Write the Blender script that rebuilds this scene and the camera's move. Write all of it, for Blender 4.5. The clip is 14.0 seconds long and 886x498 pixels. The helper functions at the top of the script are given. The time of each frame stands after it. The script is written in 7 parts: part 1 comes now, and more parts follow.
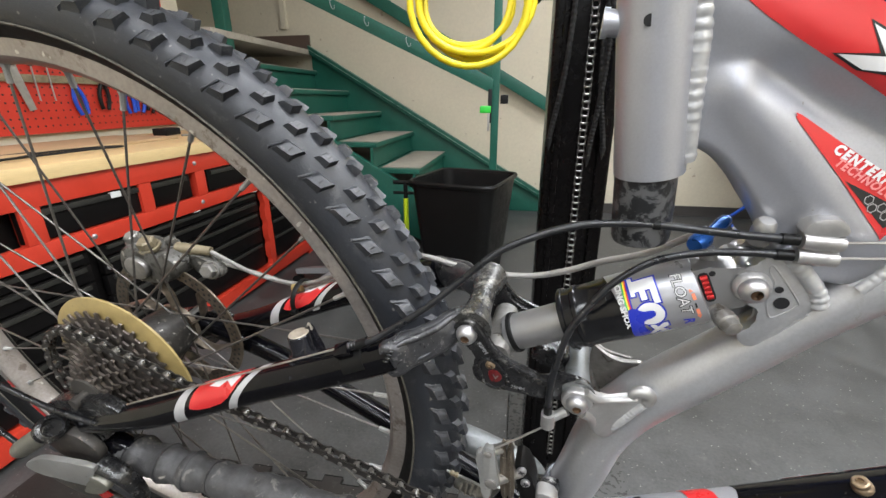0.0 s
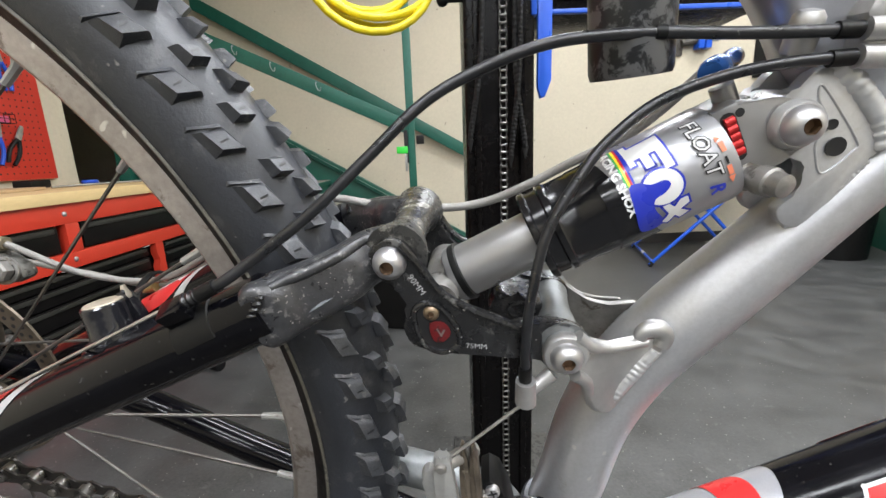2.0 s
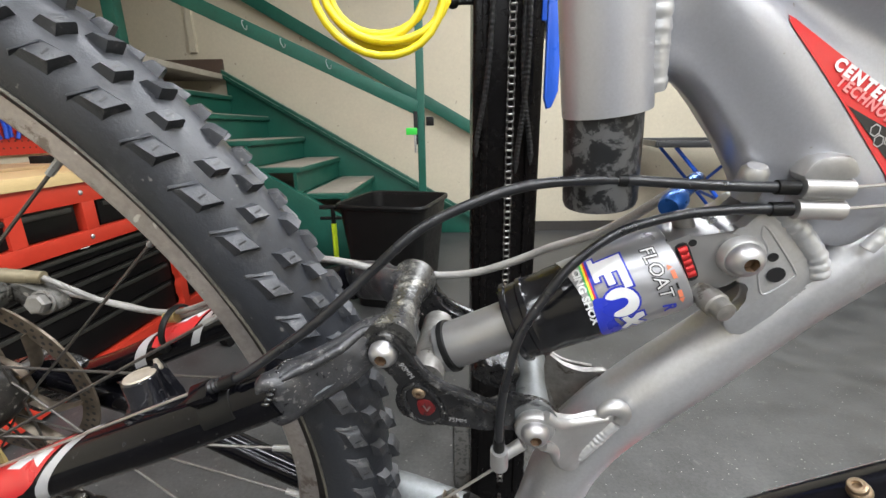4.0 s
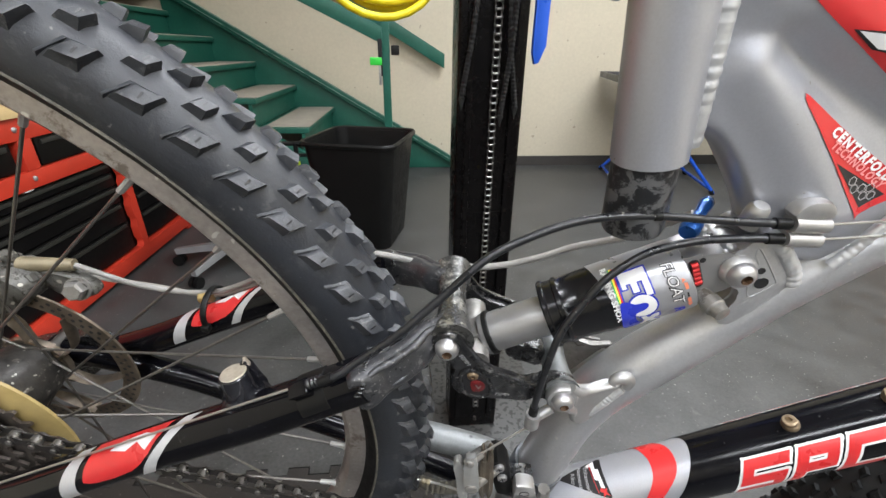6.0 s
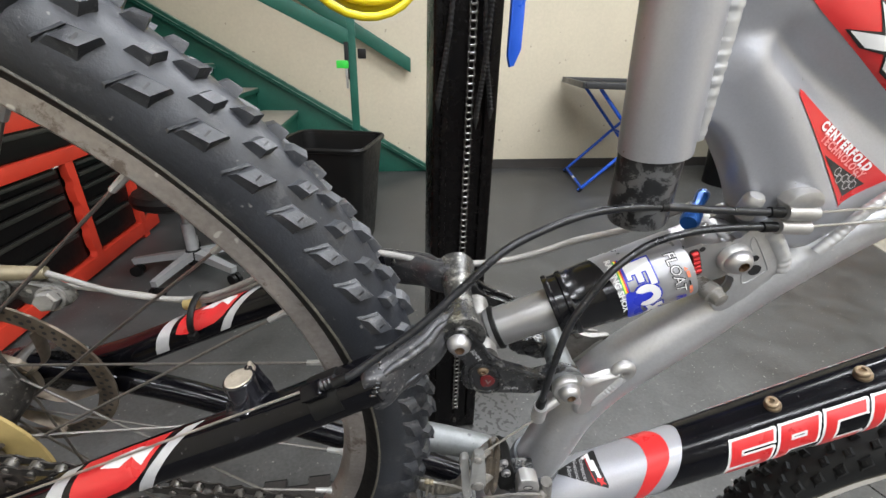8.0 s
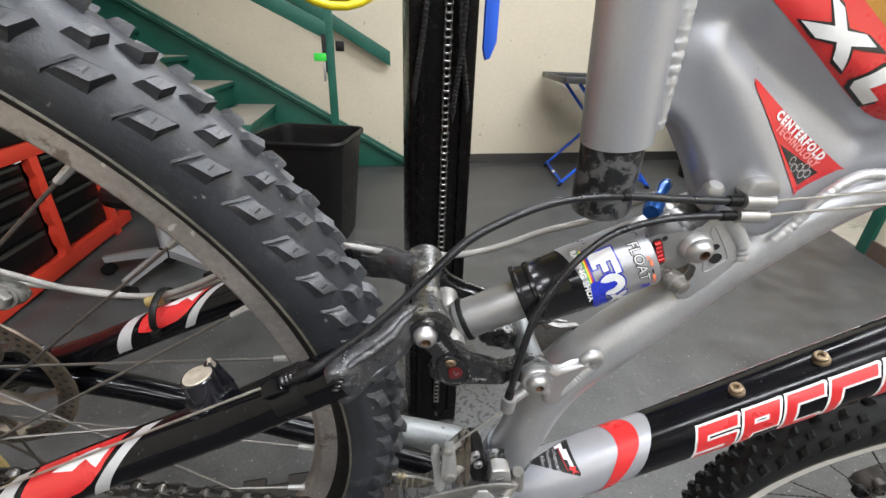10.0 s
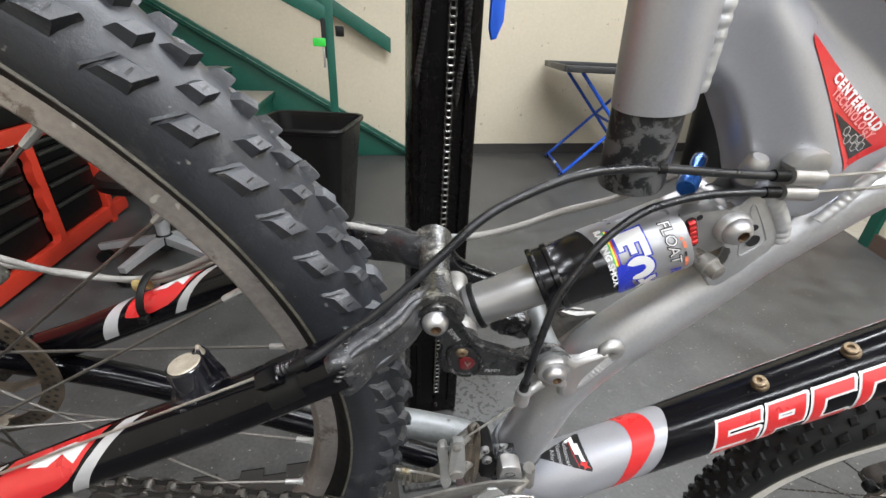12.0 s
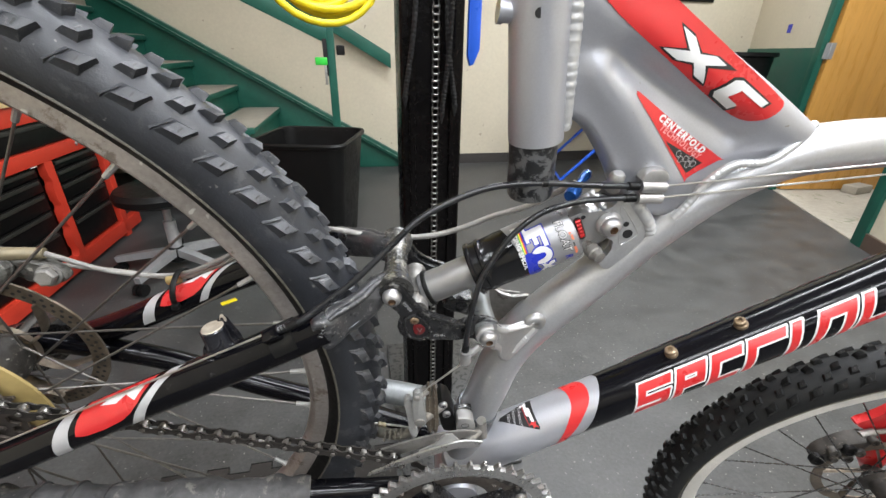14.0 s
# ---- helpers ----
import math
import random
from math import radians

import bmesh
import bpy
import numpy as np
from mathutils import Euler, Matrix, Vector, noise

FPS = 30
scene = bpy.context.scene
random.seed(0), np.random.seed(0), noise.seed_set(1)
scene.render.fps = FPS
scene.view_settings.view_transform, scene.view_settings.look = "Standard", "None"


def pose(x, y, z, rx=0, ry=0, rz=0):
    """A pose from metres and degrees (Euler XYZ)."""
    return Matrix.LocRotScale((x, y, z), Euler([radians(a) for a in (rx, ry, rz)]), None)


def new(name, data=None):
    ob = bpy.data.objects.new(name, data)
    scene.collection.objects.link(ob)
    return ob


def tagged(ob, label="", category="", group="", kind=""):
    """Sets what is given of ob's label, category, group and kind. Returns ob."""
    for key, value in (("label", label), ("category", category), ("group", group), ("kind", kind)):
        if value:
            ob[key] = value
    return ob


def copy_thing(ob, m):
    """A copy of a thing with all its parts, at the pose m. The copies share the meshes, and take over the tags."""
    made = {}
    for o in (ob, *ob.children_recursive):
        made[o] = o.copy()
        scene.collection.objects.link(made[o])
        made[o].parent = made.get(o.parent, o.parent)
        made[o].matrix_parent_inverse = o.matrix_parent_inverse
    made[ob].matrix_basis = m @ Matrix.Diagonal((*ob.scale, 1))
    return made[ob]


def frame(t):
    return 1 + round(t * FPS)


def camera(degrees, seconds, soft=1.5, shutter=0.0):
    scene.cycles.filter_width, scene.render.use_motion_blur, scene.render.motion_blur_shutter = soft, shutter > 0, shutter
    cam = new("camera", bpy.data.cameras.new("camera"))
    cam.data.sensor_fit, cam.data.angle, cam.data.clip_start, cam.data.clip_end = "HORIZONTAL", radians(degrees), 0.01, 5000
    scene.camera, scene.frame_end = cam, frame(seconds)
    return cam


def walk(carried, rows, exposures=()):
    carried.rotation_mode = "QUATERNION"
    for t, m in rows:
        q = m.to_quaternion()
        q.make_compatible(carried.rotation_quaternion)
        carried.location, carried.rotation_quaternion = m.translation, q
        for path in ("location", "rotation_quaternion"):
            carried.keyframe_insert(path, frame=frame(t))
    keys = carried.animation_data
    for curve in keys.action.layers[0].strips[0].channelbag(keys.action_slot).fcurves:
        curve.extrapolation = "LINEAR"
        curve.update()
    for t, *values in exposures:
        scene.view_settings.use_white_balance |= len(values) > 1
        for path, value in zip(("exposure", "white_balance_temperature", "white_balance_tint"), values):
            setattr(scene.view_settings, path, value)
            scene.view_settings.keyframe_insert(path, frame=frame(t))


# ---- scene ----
cam = camera(92.7, 14.0)
METRES, EYE, TILT, LEAN, TURN = 0.483, 0.93, 0.0, 0.0, 0.0
ROWS = [
    (0.0, 0.0, 0.0, 0.0, -0.06, -19.48, 0.17),
    (0.5, -0.0793, 0.0996, -0.0457, -10.06, -20.67, 0.42),
    (1.0, -0.0329, 0.1318, -0.1126, -13.45, -19.12, 0.87),
    (1.5, -0.0099, 0.1264, -0.165, -11.15, -15.23, 1.98),
    (2.0, 0.0136, 0.1405, -0.1977, -10.82, -12.46, 2.25),
    (2.5, 0.0126, 0.1509, -0.1695, -9.64, -11.47, 2.41),
    (3.0, 0.0348, 0.1536, -0.1691, -9.21, -11.22, 1.88),
    (3.2, 0.0446, 0.1476, -0.1586, -9.13, -11.66, 1.38),
    (5.3, -0.047, 0.093, 0.0018, -9.76, -23.98, -0.06),
    (5.5, -0.0613, 0.101, -0.0064, -10.94, -24.68, -0.64),
    (6.0, -0.0724, 0.1075, 0.0175, -14.63, -25.3, -0.69),
    (6.5, -0.0969, 0.1134, 0.0112, -17.39, -25.07, -0.72),
    (7.0, -0.127, 0.1239, 0.0153, -18.32, -25.04, -1.07),
    (7.5, -0.1295, 0.1214, 0.0122, -18.67, -24.72, -1.41),
    (8.0, -0.1174, 0.1177, 0.0079, -19.17, -24.66, -1.37),
    (8.5, -0.1062, 0.1074, 0.0003, -20.06, -24.83, -1.15),
    (8.7, -0.0954, 0.1067, 0.0017, -20.12, -25.08, -1.08),
    (10.8, -0.107, 0.1244, 0.0027, -22.04, -25.17, -2.21),
    (11.0, -0.1142, 0.128, 0.0018, -21.7, -25.19, -2.1),
    (11.5, -0.0981, 0.1401, -0.0237, -21.55, -25.97, -2.45),
    (12.0, -0.0977, 0.1484, -0.0273, -21.42, -26.45, -2.3),
    (12.5, -0.1125, 0.1503, -0.0228, -21.32, -26.56, -2.26),
    (13.0, -0.1075, 0.1448, -0.022, -21.29, -26.57, -2.38),
    (13.5, -0.0972, 0.1286, -0.0241, -21.28, -26.47, -2.09),
    (14.0, -0.0883, -0.0165, 0.0273, -21.13, -25.26, -1.0),
]
walk(cam, [(t, pose(0, 0, EYE, TILT, LEAN, TURN) @ pose(METRES * x, METRES * y, METRES * z, 90 + pitch, roll, yaw)) for t, x, y, z, yaw, pitch, roll in ROWS],
     exposures=[(0.0, -0.06), (0.8, -0.04), (1.5, 0.06), (3.0, 0.09), (5.5, -0.04), (12.5, -0.04), (13.5, 0.0), (14.0, 0.05)])

# ---- world and lamps: a closed shop lit by ceiling tubes ----
world = bpy.data.worlds.new("world")
scene.world = world
world.use_nodes = True
world.node_tree.nodes["Background"].inputs[0].default_value = (0.75, 0.8, 0.9, 1)
world.node_tree.nodes["Background"].inputs[1].default_value = 0.02

ROOM = pose(0, 0, 0, 0, 0, -10)          # the room's axes: u along the stair wall, v towards it
CEIL = 2.9
# unseen ceiling fittings, placed to suit the brightness and the highlights
TUBES = [(0.5, 0.4), (1.5, 0.3), (1.5, 1.35), (0.75, 2.1), (2.5, 2.75), (0.5, -1.3), (1.5, -1.0), (-0.8, -0.9), (1.45, -2.6), (0.2, -3.0), (-0.9, -3.2), (1.2, -5.2), (-0.6, -5.2), (0.2, -7.4), (3.7, 1.7)]


def lamp(u, v, watts):
    data = bpy.data.lights.new("ceiling_tube_light", "AREA")
    data.shape, data.size, data.size_y, data.energy, data.color = "RECTANGLE", 1.15, 0.24, watts, (0.93, 0.966, 1.025)
    ob = new("ceiling_tube_light", data)
    ob.matrix_world = ROOM @ pose(u, v, CEIL - 0.1)


for u, v in TUBES:
    lamp(u, v, 33)


# ---- materials ----
def material(name, color, rough=0.5, metal=0.0, vary=0.25, scale=8.0, fine=60.0, bump=0.15, fleck=None, fleck_at=0.62,
             coat=0.0, stretch=(1, 1, 1), depth=0.002, spec=0.5, random_tone=0.0, specks=None):
    """A surface with variation at two scales, relief, and flecks of a second colour with edges of their own."""
    m = bpy.data.materials.new(name)
    m.use_nodes = True
    nt = m.node_tree
    b = nt.nodes["Principled BSDF"]
    link = nt.links.new

    def node(kind, **inputs):
        nd = nt.nodes.new(kind)
        for k, v in inputs.items():
            nd.inputs[k.replace("_", " ")].default_value = v
        return nd

    co = node("ShaderNodeTexCoord")
    mp = node("ShaderNodeMapping", Scale=stretch)
    link(co.outputs["Object"], mp.inputs["Vector"])
    big = node("ShaderNodeTexNoise", Scale=scale, Detail=4.0, Roughness=0.6)
    small = node("ShaderNodeTexNoise", Scale=fine, Detail=3.0, Roughness=0.65)
    link(mp.outputs[0], big.inputs["Vector"])
    link(mp.outputs[0], small.inputs["Vector"])
    mixn = node("ShaderNodeMath")
    mixn.operation = "MULTIPLY_ADD"
    mixn.inputs[1].default_value = 0.45
    link(small.outputs[0], mixn.inputs[0])
    half = node("ShaderNodeMath")
    half.operation = "MULTIPLY"
    half.inputs[1].default_value = 0.55
    link(big.outputs[0], half.inputs[0])
    link(half.outputs[0], mixn.inputs[2])
    ramp = node("ShaderNodeMapRange", From_Min=0.3, From_Max=0.7, To_Min=1 - vary, To_Max=1 + vary)
    link(mixn.outputs[0], ramp.inputs[0])
    tone = node("ShaderNodeHueSaturation", Color=(*color, 1))
    link(ramp.outputs[0], tone.inputs["Value"])
    out = tone.outputs[0]
    if random_tone:
        info = node("ShaderNodeObjectInfo")
        rr = node("ShaderNodeMapRange", To_Min=1 - random_tone, To_Max=1 + random_tone)
        link(info.outputs["Random"], rr.inputs[0])
        t2 = node("ShaderNodeHueSaturation")
        link(out, t2.inputs["Color"])
        link(rr.outputs[0], t2.inputs["Value"])
        out = t2.outputs[0]
    if fleck:
        spots = node("ShaderNodeTexNoise", Scale=scale * 2.7, Detail=6.0, Roughness=0.7, Distortion=0.4)
        link(mp.outputs[0], spots.inputs["Vector"])
        edge = node("ShaderNodeMapRange", From_Min=fleck_at, From_Max=fleck_at + 0.06)
        link(spots.outputs[0], edge.inputs[0])
        mix = node("ShaderNodeMix")
        mix.data_type = "RGBA"
        link(edge.outputs[0], mix.inputs[0])
        link(out, mix.inputs[6])
        mix.inputs[7].default_value = (*fleck, 1)
        out = mix.outputs[2]
    if specks:
        tint, size, at = specks
        dots = node("ShaderNodeTexNoise", Scale=size, Detail=1.0, Roughness=0.5)
        link(co.outputs["Object"], dots.inputs["Vector"])
        cut = node("ShaderNodeMapRange", From_Min=at, From_Max=at + 0.04)
        link(dots.outputs[0], cut.inputs[0])
        mix2 = node("ShaderNodeMix")
        mix2.data_type = "RGBA"
        link(cut.outputs[0], mix2.inputs[0])
        link(out, mix2.inputs[6])
        mix2.inputs[7].default_value = (*tint, 1)
        out = mix2.outputs[2]
    link(out, b.inputs["Base Color"])
    rg = node("ShaderNodeMapRange", From_Min=0.3, From_Max=0.7, To_Min=max(0.03, rough - 0.1), To_Max=min(1, rough + 0.12))
    link(mixn.outputs[0], rg.inputs[0])
    link(rg.outputs[0], b.inputs["Roughness"])
    b.inputs["Metallic"].default_value = metal
    b.inputs["Coat Weight"].default_value = coat
    b.inputs["Coat Roughness"].default_value = 0.08
    b.inputs["Specular IOR Level"].default_value = spec
    if bump:
        bp = node("ShaderNodeBump", Strength=bump, Distance=depth)
        link(small.outputs[0], bp.inputs["Height"])
        link(bp.outputs[0], b.inputs["Normal"])
    return m


RUBBER = material("tyre_rubber", (0.020, 0.022, 0.027), 0.42, vary=0.4, scale=22, fine=420, bump=0.14, spec=0.52, fleck=(0.046, 0.047, 0.051), fleck_at=0.58, specks=((0.15, 0.145, 0.135), 240, 0.75))
WORN_GREY = material("worn_grey_metal", (0.2, 0.19, 0.17), 0.36, metal=0.6, vary=0.45, scale=40, fine=200, bump=0.12, fleck=(0.03, 0.03, 0.03), fleck_at=0.6)
CHAIN_PIN = material("dull_chain_pins", (0.26, 0.25, 0.235), 0.3, metal=0.85, vary=0.4, scale=200, bump=0.0)
MAT_RUBBER = material("dark_foam_mat", (0.022, 0.0195, 0.0175), 0.55, vary=0.4, scale=4, fine=180, bump=0.25, spec=0.35, fleck=(0.036, 0.033, 0.030), fleck_at=0.62, specks=((0.2, 0.195, 0.18), 150, 0.73))
RUBBER_DARK = material("black_rubber", (0.003, 0.003, 0.0032), 0.55, vary=0.4, scale=30, fine=200, spec=0.2, fleck=(0.022, 0.020, 0.017), fleck_at=0.68)
DUSTY_LINE = material("dusty_rubber_line", (0.085, 0.078, 0.062), 0.5, vary=0.5, scale=60, fine=300, bump=0.1, fleck=(0.03, 0.029, 0.027), fleck_at=0.6)
RIM_DUSTY = material("dusty_front_rim", (0.56, 0.54, 0.50), 0.6, metal=0.25, vary=0.15, scale=20, fine=200, bump=0.06, fleck=(0.36, 0.33, 0.28), fleck_at=0.68)
RUBBER_KNOB = material("tread_block_rubber", (0.030, 0.032, 0.037), 0.44, vary=0.4, scale=60, fine=600, bump=0.18, spec=0.6, fleck=(0.078, 0.078, 0.079), fleck_at=0.58, specks=((0.15, 0.145, 0.135), 240, 0.75))
RUBBER_FRONT = material("front_tyre_rubber", (0.008, 0.0083, 0.0085), 0.6, vary=0.5, scale=30, fine=260, bump=0.12, spec=0.3, fleck=(0.03, 0.029, 0.026), fleck_at=0.64)
DARK_SLATE = material("dark_slate_clamp", (0.075, 0.08, 0.088), 0.38, metal=0.4, vary=0.35, scale=40, fine=200, bump=0.1, fleck=(0.2, 0.2, 0.2), fleck_at=0.68)
BARE_TUBE = material("clear_coated_aluminium", (0.49, 0.495, 0.51), 0.40, metal=0.72, vary=0.14, scale=10, fine=500, bump=0.04, fleck=(0.38, 0.365, 0.345), fleck_at=0.66, specks=((0.6, 0.59, 0.58), 160, 0.74))
DARK_RED = material("grimy_dark_red", (0.13, 0.010, 0.012), 0.35, metal=0.2, vary=0.4, scale=120, bump=0.05, fleck=(0.02, 0.012, 0.012), fleck_at=0.55)
TAN_METAL = material("tan_bare_metal", (0.42, 0.37, 0.3), 0.5, metal=0.4, vary=0.25, scale=120, fine=500, bump=0.1, fleck=(0.25, 0.2, 0.14), fleck_at=0.62)
GRIMY_HUB = material("grimy_hub", (0.038, 0.035, 0.032), 0.45, metal=0.35, vary=0.5, scale=50, fine=220, bump=0.3, fleck=(0.12, 0.11, 0.095), fleck_at=0.6, specks=((0.3, 0.29, 0.26), 200, 0.7))
GRIME = material("grimy_caliper_metal", (0.10, 0.097, 0.088), 0.5, metal=0.35, vary=0.5, scale=45, fine=220, bump=0.4, fleck=(0.03, 0.026, 0.021), fleck_at=0.52, specks=((0.34, 0.32, 0.28), 160, 0.68))
WRAP = material("dusty_inner_tube", (0.05, 0.049, 0.05), 0.55, vary=0.6, scale=20, fine=160, bump=0.35, fleck=(0.14, 0.133, 0.122), fleck_at=0.58, specks=((0.3, 0.28, 0.25), 130, 0.74))
SLATE = material("slate_bare_metal", (0.17, 0.178, 0.18), 0.42, metal=0.45, vary=0.35, scale=30, fine=200, bump=0.12, fleck=(0.05, 0.052, 0.055), fleck_at=0.6)
DULL_ALU = material("dull_pale_aluminium", (0.38, 0.38, 0.37), 0.42, metal=0.55, vary=0.18, scale=40, fine=200, bump=0.08, fleck=(0.22, 0.2, 0.165), fleck_at=0.64)
OLIVE_METAL = material("olive_stained_metal", (0.24, 0.235, 0.2), 0.42, metal=0.6, vary=0.3, scale=40, fine=200, bump=0.12, fleck=(0.12, 0.1, 0.06), fleck_at=0.62)
RIM_ALU = material("worn_rim_aluminium", (0.38, 0.345, 0.32), 0.40, metal=0.7, vary=0.3, scale=14, fine=300, bump=0.1, fleck=(0.21, 0.175, 0.15), fleck_at=0.58, specks=((0.66, 0.64, 0.6), 120, 0.72))
SILVER = material("silver_frame_paint", (0.465, 0.475, 0.515), 0.36, metal=0.65, vary=0.10, scale=7, fine=900, bump=0.04, fleck=(0.35, 0.335, 0.31), fleck_at=0.69, specks=((0.3, 0.28, 0.25), 260, 0.79))
WELD = material("weld_bead", (0.55, 0.555, 0.565), 0.42, metal=0.55, vary=0.1, scale=40, fine=300, bump=0.05)
ALU = material("polished_aluminium", (0.45, 0.445, 0.44), 0.43, metal=0.75, vary=0.14, scale=30, fine=300, bump=0.05, fleck=(0.31, 0.285, 0.25), fleck_at=0.68)
RING = material("worn_bare_steel", (0.40, 0.395, 0.385), 0.3, metal=0.85, vary=0.35, scale=40, fine=300, bump=0.1, fleck=(0.16, 0.145, 0.12), fleck_at=0.6)
CAST = material("dull_cast_aluminium", (0.26, 0.25, 0.235), 0.42, metal=0.6, vary=0.35, scale=35, fine=200, bump=0.2, fleck=(0.11, 0.095, 0.08), fleck_at=0.6)
CHROME = material("bolt_steel", (0.47, 0.465, 0.475), 0.37, metal=0.85, vary=0.12, scale=50, bump=0.0, fleck=(0.24, 0.18, 0.12), fleck_at=0.64)
RUSTY = material("rusty_bolt", (0.32, 0.24, 0.16), 0.36, metal=0.8, vary=0.3, scale=120, bump=0.1)
SOCKET = material("bolt_socket", (0.16, 0.1, 0.06), 0.6, metal=0.5, vary=0.3, scale=200)
BLACK = material("glossy_black_paint", (0.003, 0.003, 0.0042), 0.13, vary=0.3, scale=20, bump=0.03, spec=0.25, fleck=(0.018, 0.018, 0.020), fleck_at=0.65, specks=((0.05, 0.048, 0.046), 600, 0.73))
BOSS_BLACK = material("glossy_worn_boss", (0.016, 0.016, 0.020), 0.13, metal=0.3, vary=0.5, scale=110, bump=0.35, spec=0.8, fleck=(0.14, 0.138, 0.135), fleck_at=0.62)
BLACK_WORN = material("scuffed_black_anodising", (0.012, 0.012, 0.0128), 0.25, metal=0.05, vary=0.4, scale=45, fine=250, bump=0.15, spec=0.65, fleck=(0.10, 0.098, 0.094), fleck_at=0.59, specks=((0.45, 0.43, 0.40), 420, 0.74))
FORGED = material("scuffed_black_forging", (0.042, 0.0425, 0.046), 0.32, metal=0.3, vary=0.5, scale=60, fine=320, bump=0.22, spec=0.65, fleck=(0.14, 0.138, 0.136), fleck_at=0.57, specks=((0.32, 0.31, 0.29), 900, 0.71))
WORN_BRIDGE = material("worn_bridge_metal", (0.07, 0.069, 0.066), 0.28, metal=0.5, vary=0.5, scale=30, fine=260, bump=0.15, spec=0.6, fleck=(0.25, 0.242, 0.218), fleck_at=0.56, specks=((0.5, 0.48, 0.44), 300, 0.73))
POST = material("scuffed_seatpost", (0.014, 0.0145, 0.016), 0.34, metal=0.1, vary=0.3, scale=42, bump=0.05, spec=0.4, fleck=(0.10, 0.101, 0.104), fleck_at=0.47)
HOUSING = material("cable_housing", (0.010, 0.0105, 0.0125), 0.31, vary=0.35, scale=60, bump=0.06, spec=0.55, specks=((0.2, 0.195, 0.185), 420, 0.74))
WIRE = material("steel_wire", (0.5, 0.49, 0.47), 0.35, metal=0.9, vary=0.2, scale=80, bump=0.0)
BRAID = material("braided_hose", (0.29, 0.28, 0.265), 0.4, metal=0.3, vary=0.3, scale=60, fine=1500, bump=0.5)
WHITE_HOSE = material("white_hose", (0.25, 0.237, 0.214), 0.42, vary=0.3, scale=40, fine=1400, bump=0.3, fleck=(0.16, 0.14, 0.115), fleck_at=0.6)
SPOKE = material("spoke_steel", (0.13, 0.12, 0.11), 0.38, metal=0.7, vary=0.4, scale=25, bump=0.0)
CHAIN = material("oily_chain", (0.055, 0.05, 0.046), 0.32, metal=0.6, vary=0.5, scale=150, bump=0.1)
COG = material("dirty_cogs", (0.15, 0.13, 0.115), 0.42, metal=0.75, vary=0.5, scale=90, fine=300, bump=0.2, fleck=(0.4, 0.38, 0.35), fleck_at=0.66)
DIRTY = material("dirty_dark_metal", (0.06, 0.055, 0.05), 0.55, metal=0.4, vary=0.5, scale=60, bump=0.3, fleck=(0.24, 0.2, 0.16), fleck_at=0.62)
BROWN_STEEL = material("rusty_rotor_steel", (0.17, 0.14, 0.108), 0.38, metal=0.7, vary=0.4, scale=60, bump=0.1, fleck=(0.32, 0.28, 0.22), fleck_at=0.64)
YELLOWED = material("yellowed_plastic", (0.31, 0.23, 0.09), 0.4, vary=0.25, scale=30, bump=0.05, fleck=(0.17, 0.12, 0.06), fleck_at=0.62)
RED = material("red_decal", (0.54, 0.024, 0.026), 0.3, vary=0.06, scale=20, bump=0.0, coat=0.2)
RED_ANO = material("red_anodised", (0.42, 0.02, 0.02), 0.3, metal=0.5, vary=0.2, scale=60, bump=0.0)
WHITE = material("white_decal", (0.66, 0.66, 0.66), 0.38, vary=0.06, scale=40, bump=0.0)
PALE_DECAL = material("pale_silver_decal", (0.58, 0.58, 0.58), 0.35, vary=0.06, scale=40, bump=0.0)
GREY_DECAL = material("silver_decal", (0.5, 0.5, 0.51), 0.35, metal=0.3, vary=0.08, scale=40, bump=0.0)
BLACK_DECAL = material("black_decal", (0.012, 0.012, 0.013), 0.35, vary=0.1, scale=40, bump=0.0)
BLUE_DECAL = material("blue_decal", (0.02, 0.035, 0.42), 0.3, vary=0.08, scale=40, bump=0.0)
YELLOW_DECAL = material("yellow_decal", (0.8, 0.62, 0.03), 0.35, vary=0.05, bump=0.0)
GREEN_DECAL = material("green_decal", (0.06, 0.4, 0.1), 0.35, vary=0.05, bump=0.0)
ORANGE_DECAL = material("orange_decal", (0.75, 0.22, 0.12), 0.4, vary=0.05, bump=0.0)
SHAFT = material("grey_shock_shaft", (0.31, 0.307, 0.305), 0.30, metal=0.7, vary=0.1, scale=30, bump=0.02)
CAN = material("silver_shock_can", (0.32, 0.32, 0.33), 0.34, metal=0.5, vary=0.06, scale=30, bump=0.0)
BLACK_CAN = material("black_shock_sleeve", (0.006, 0.006, 0.007), 0.16, vary=0.2, scale=40, bump=0.02, spec=0.4, fleck=(0.06, 0.057, 0.053), fleck_at=0.74)
BLUE_ANO = material("blue_anodised", (0.02, 0.1, 0.36), 0.25, metal=0.6, vary=0.15, scale=60, bump=0.0)
WALL = material("cream_wall_paint", (0.535, 0.485, 0.375), 0.7, vary=0.10, scale=1.2, fine=45, bump=0.14, fleck=(0.45, 0.405, 0.305), fleck_at=0.68, specks=((0.36, 0.31, 0.24), 22, 0.755))
FLOOR = material("dark_rubber_floor", (0.051, 0.0515, 0.0505), 0.45, vary=0.6, scale=7.0, fine=110, bump=0.3, fleck=(0.082, 0.082, 0.079), fleck_at=0.62, specks=((0.30, 0.29, 0.275), 120, 0.725))
WALL_GREY = material("dark_unseen_wall", (0.25, 0.24, 0.23), 0.6, vary=0.2, scale=2, fine=40, bump=0.1)
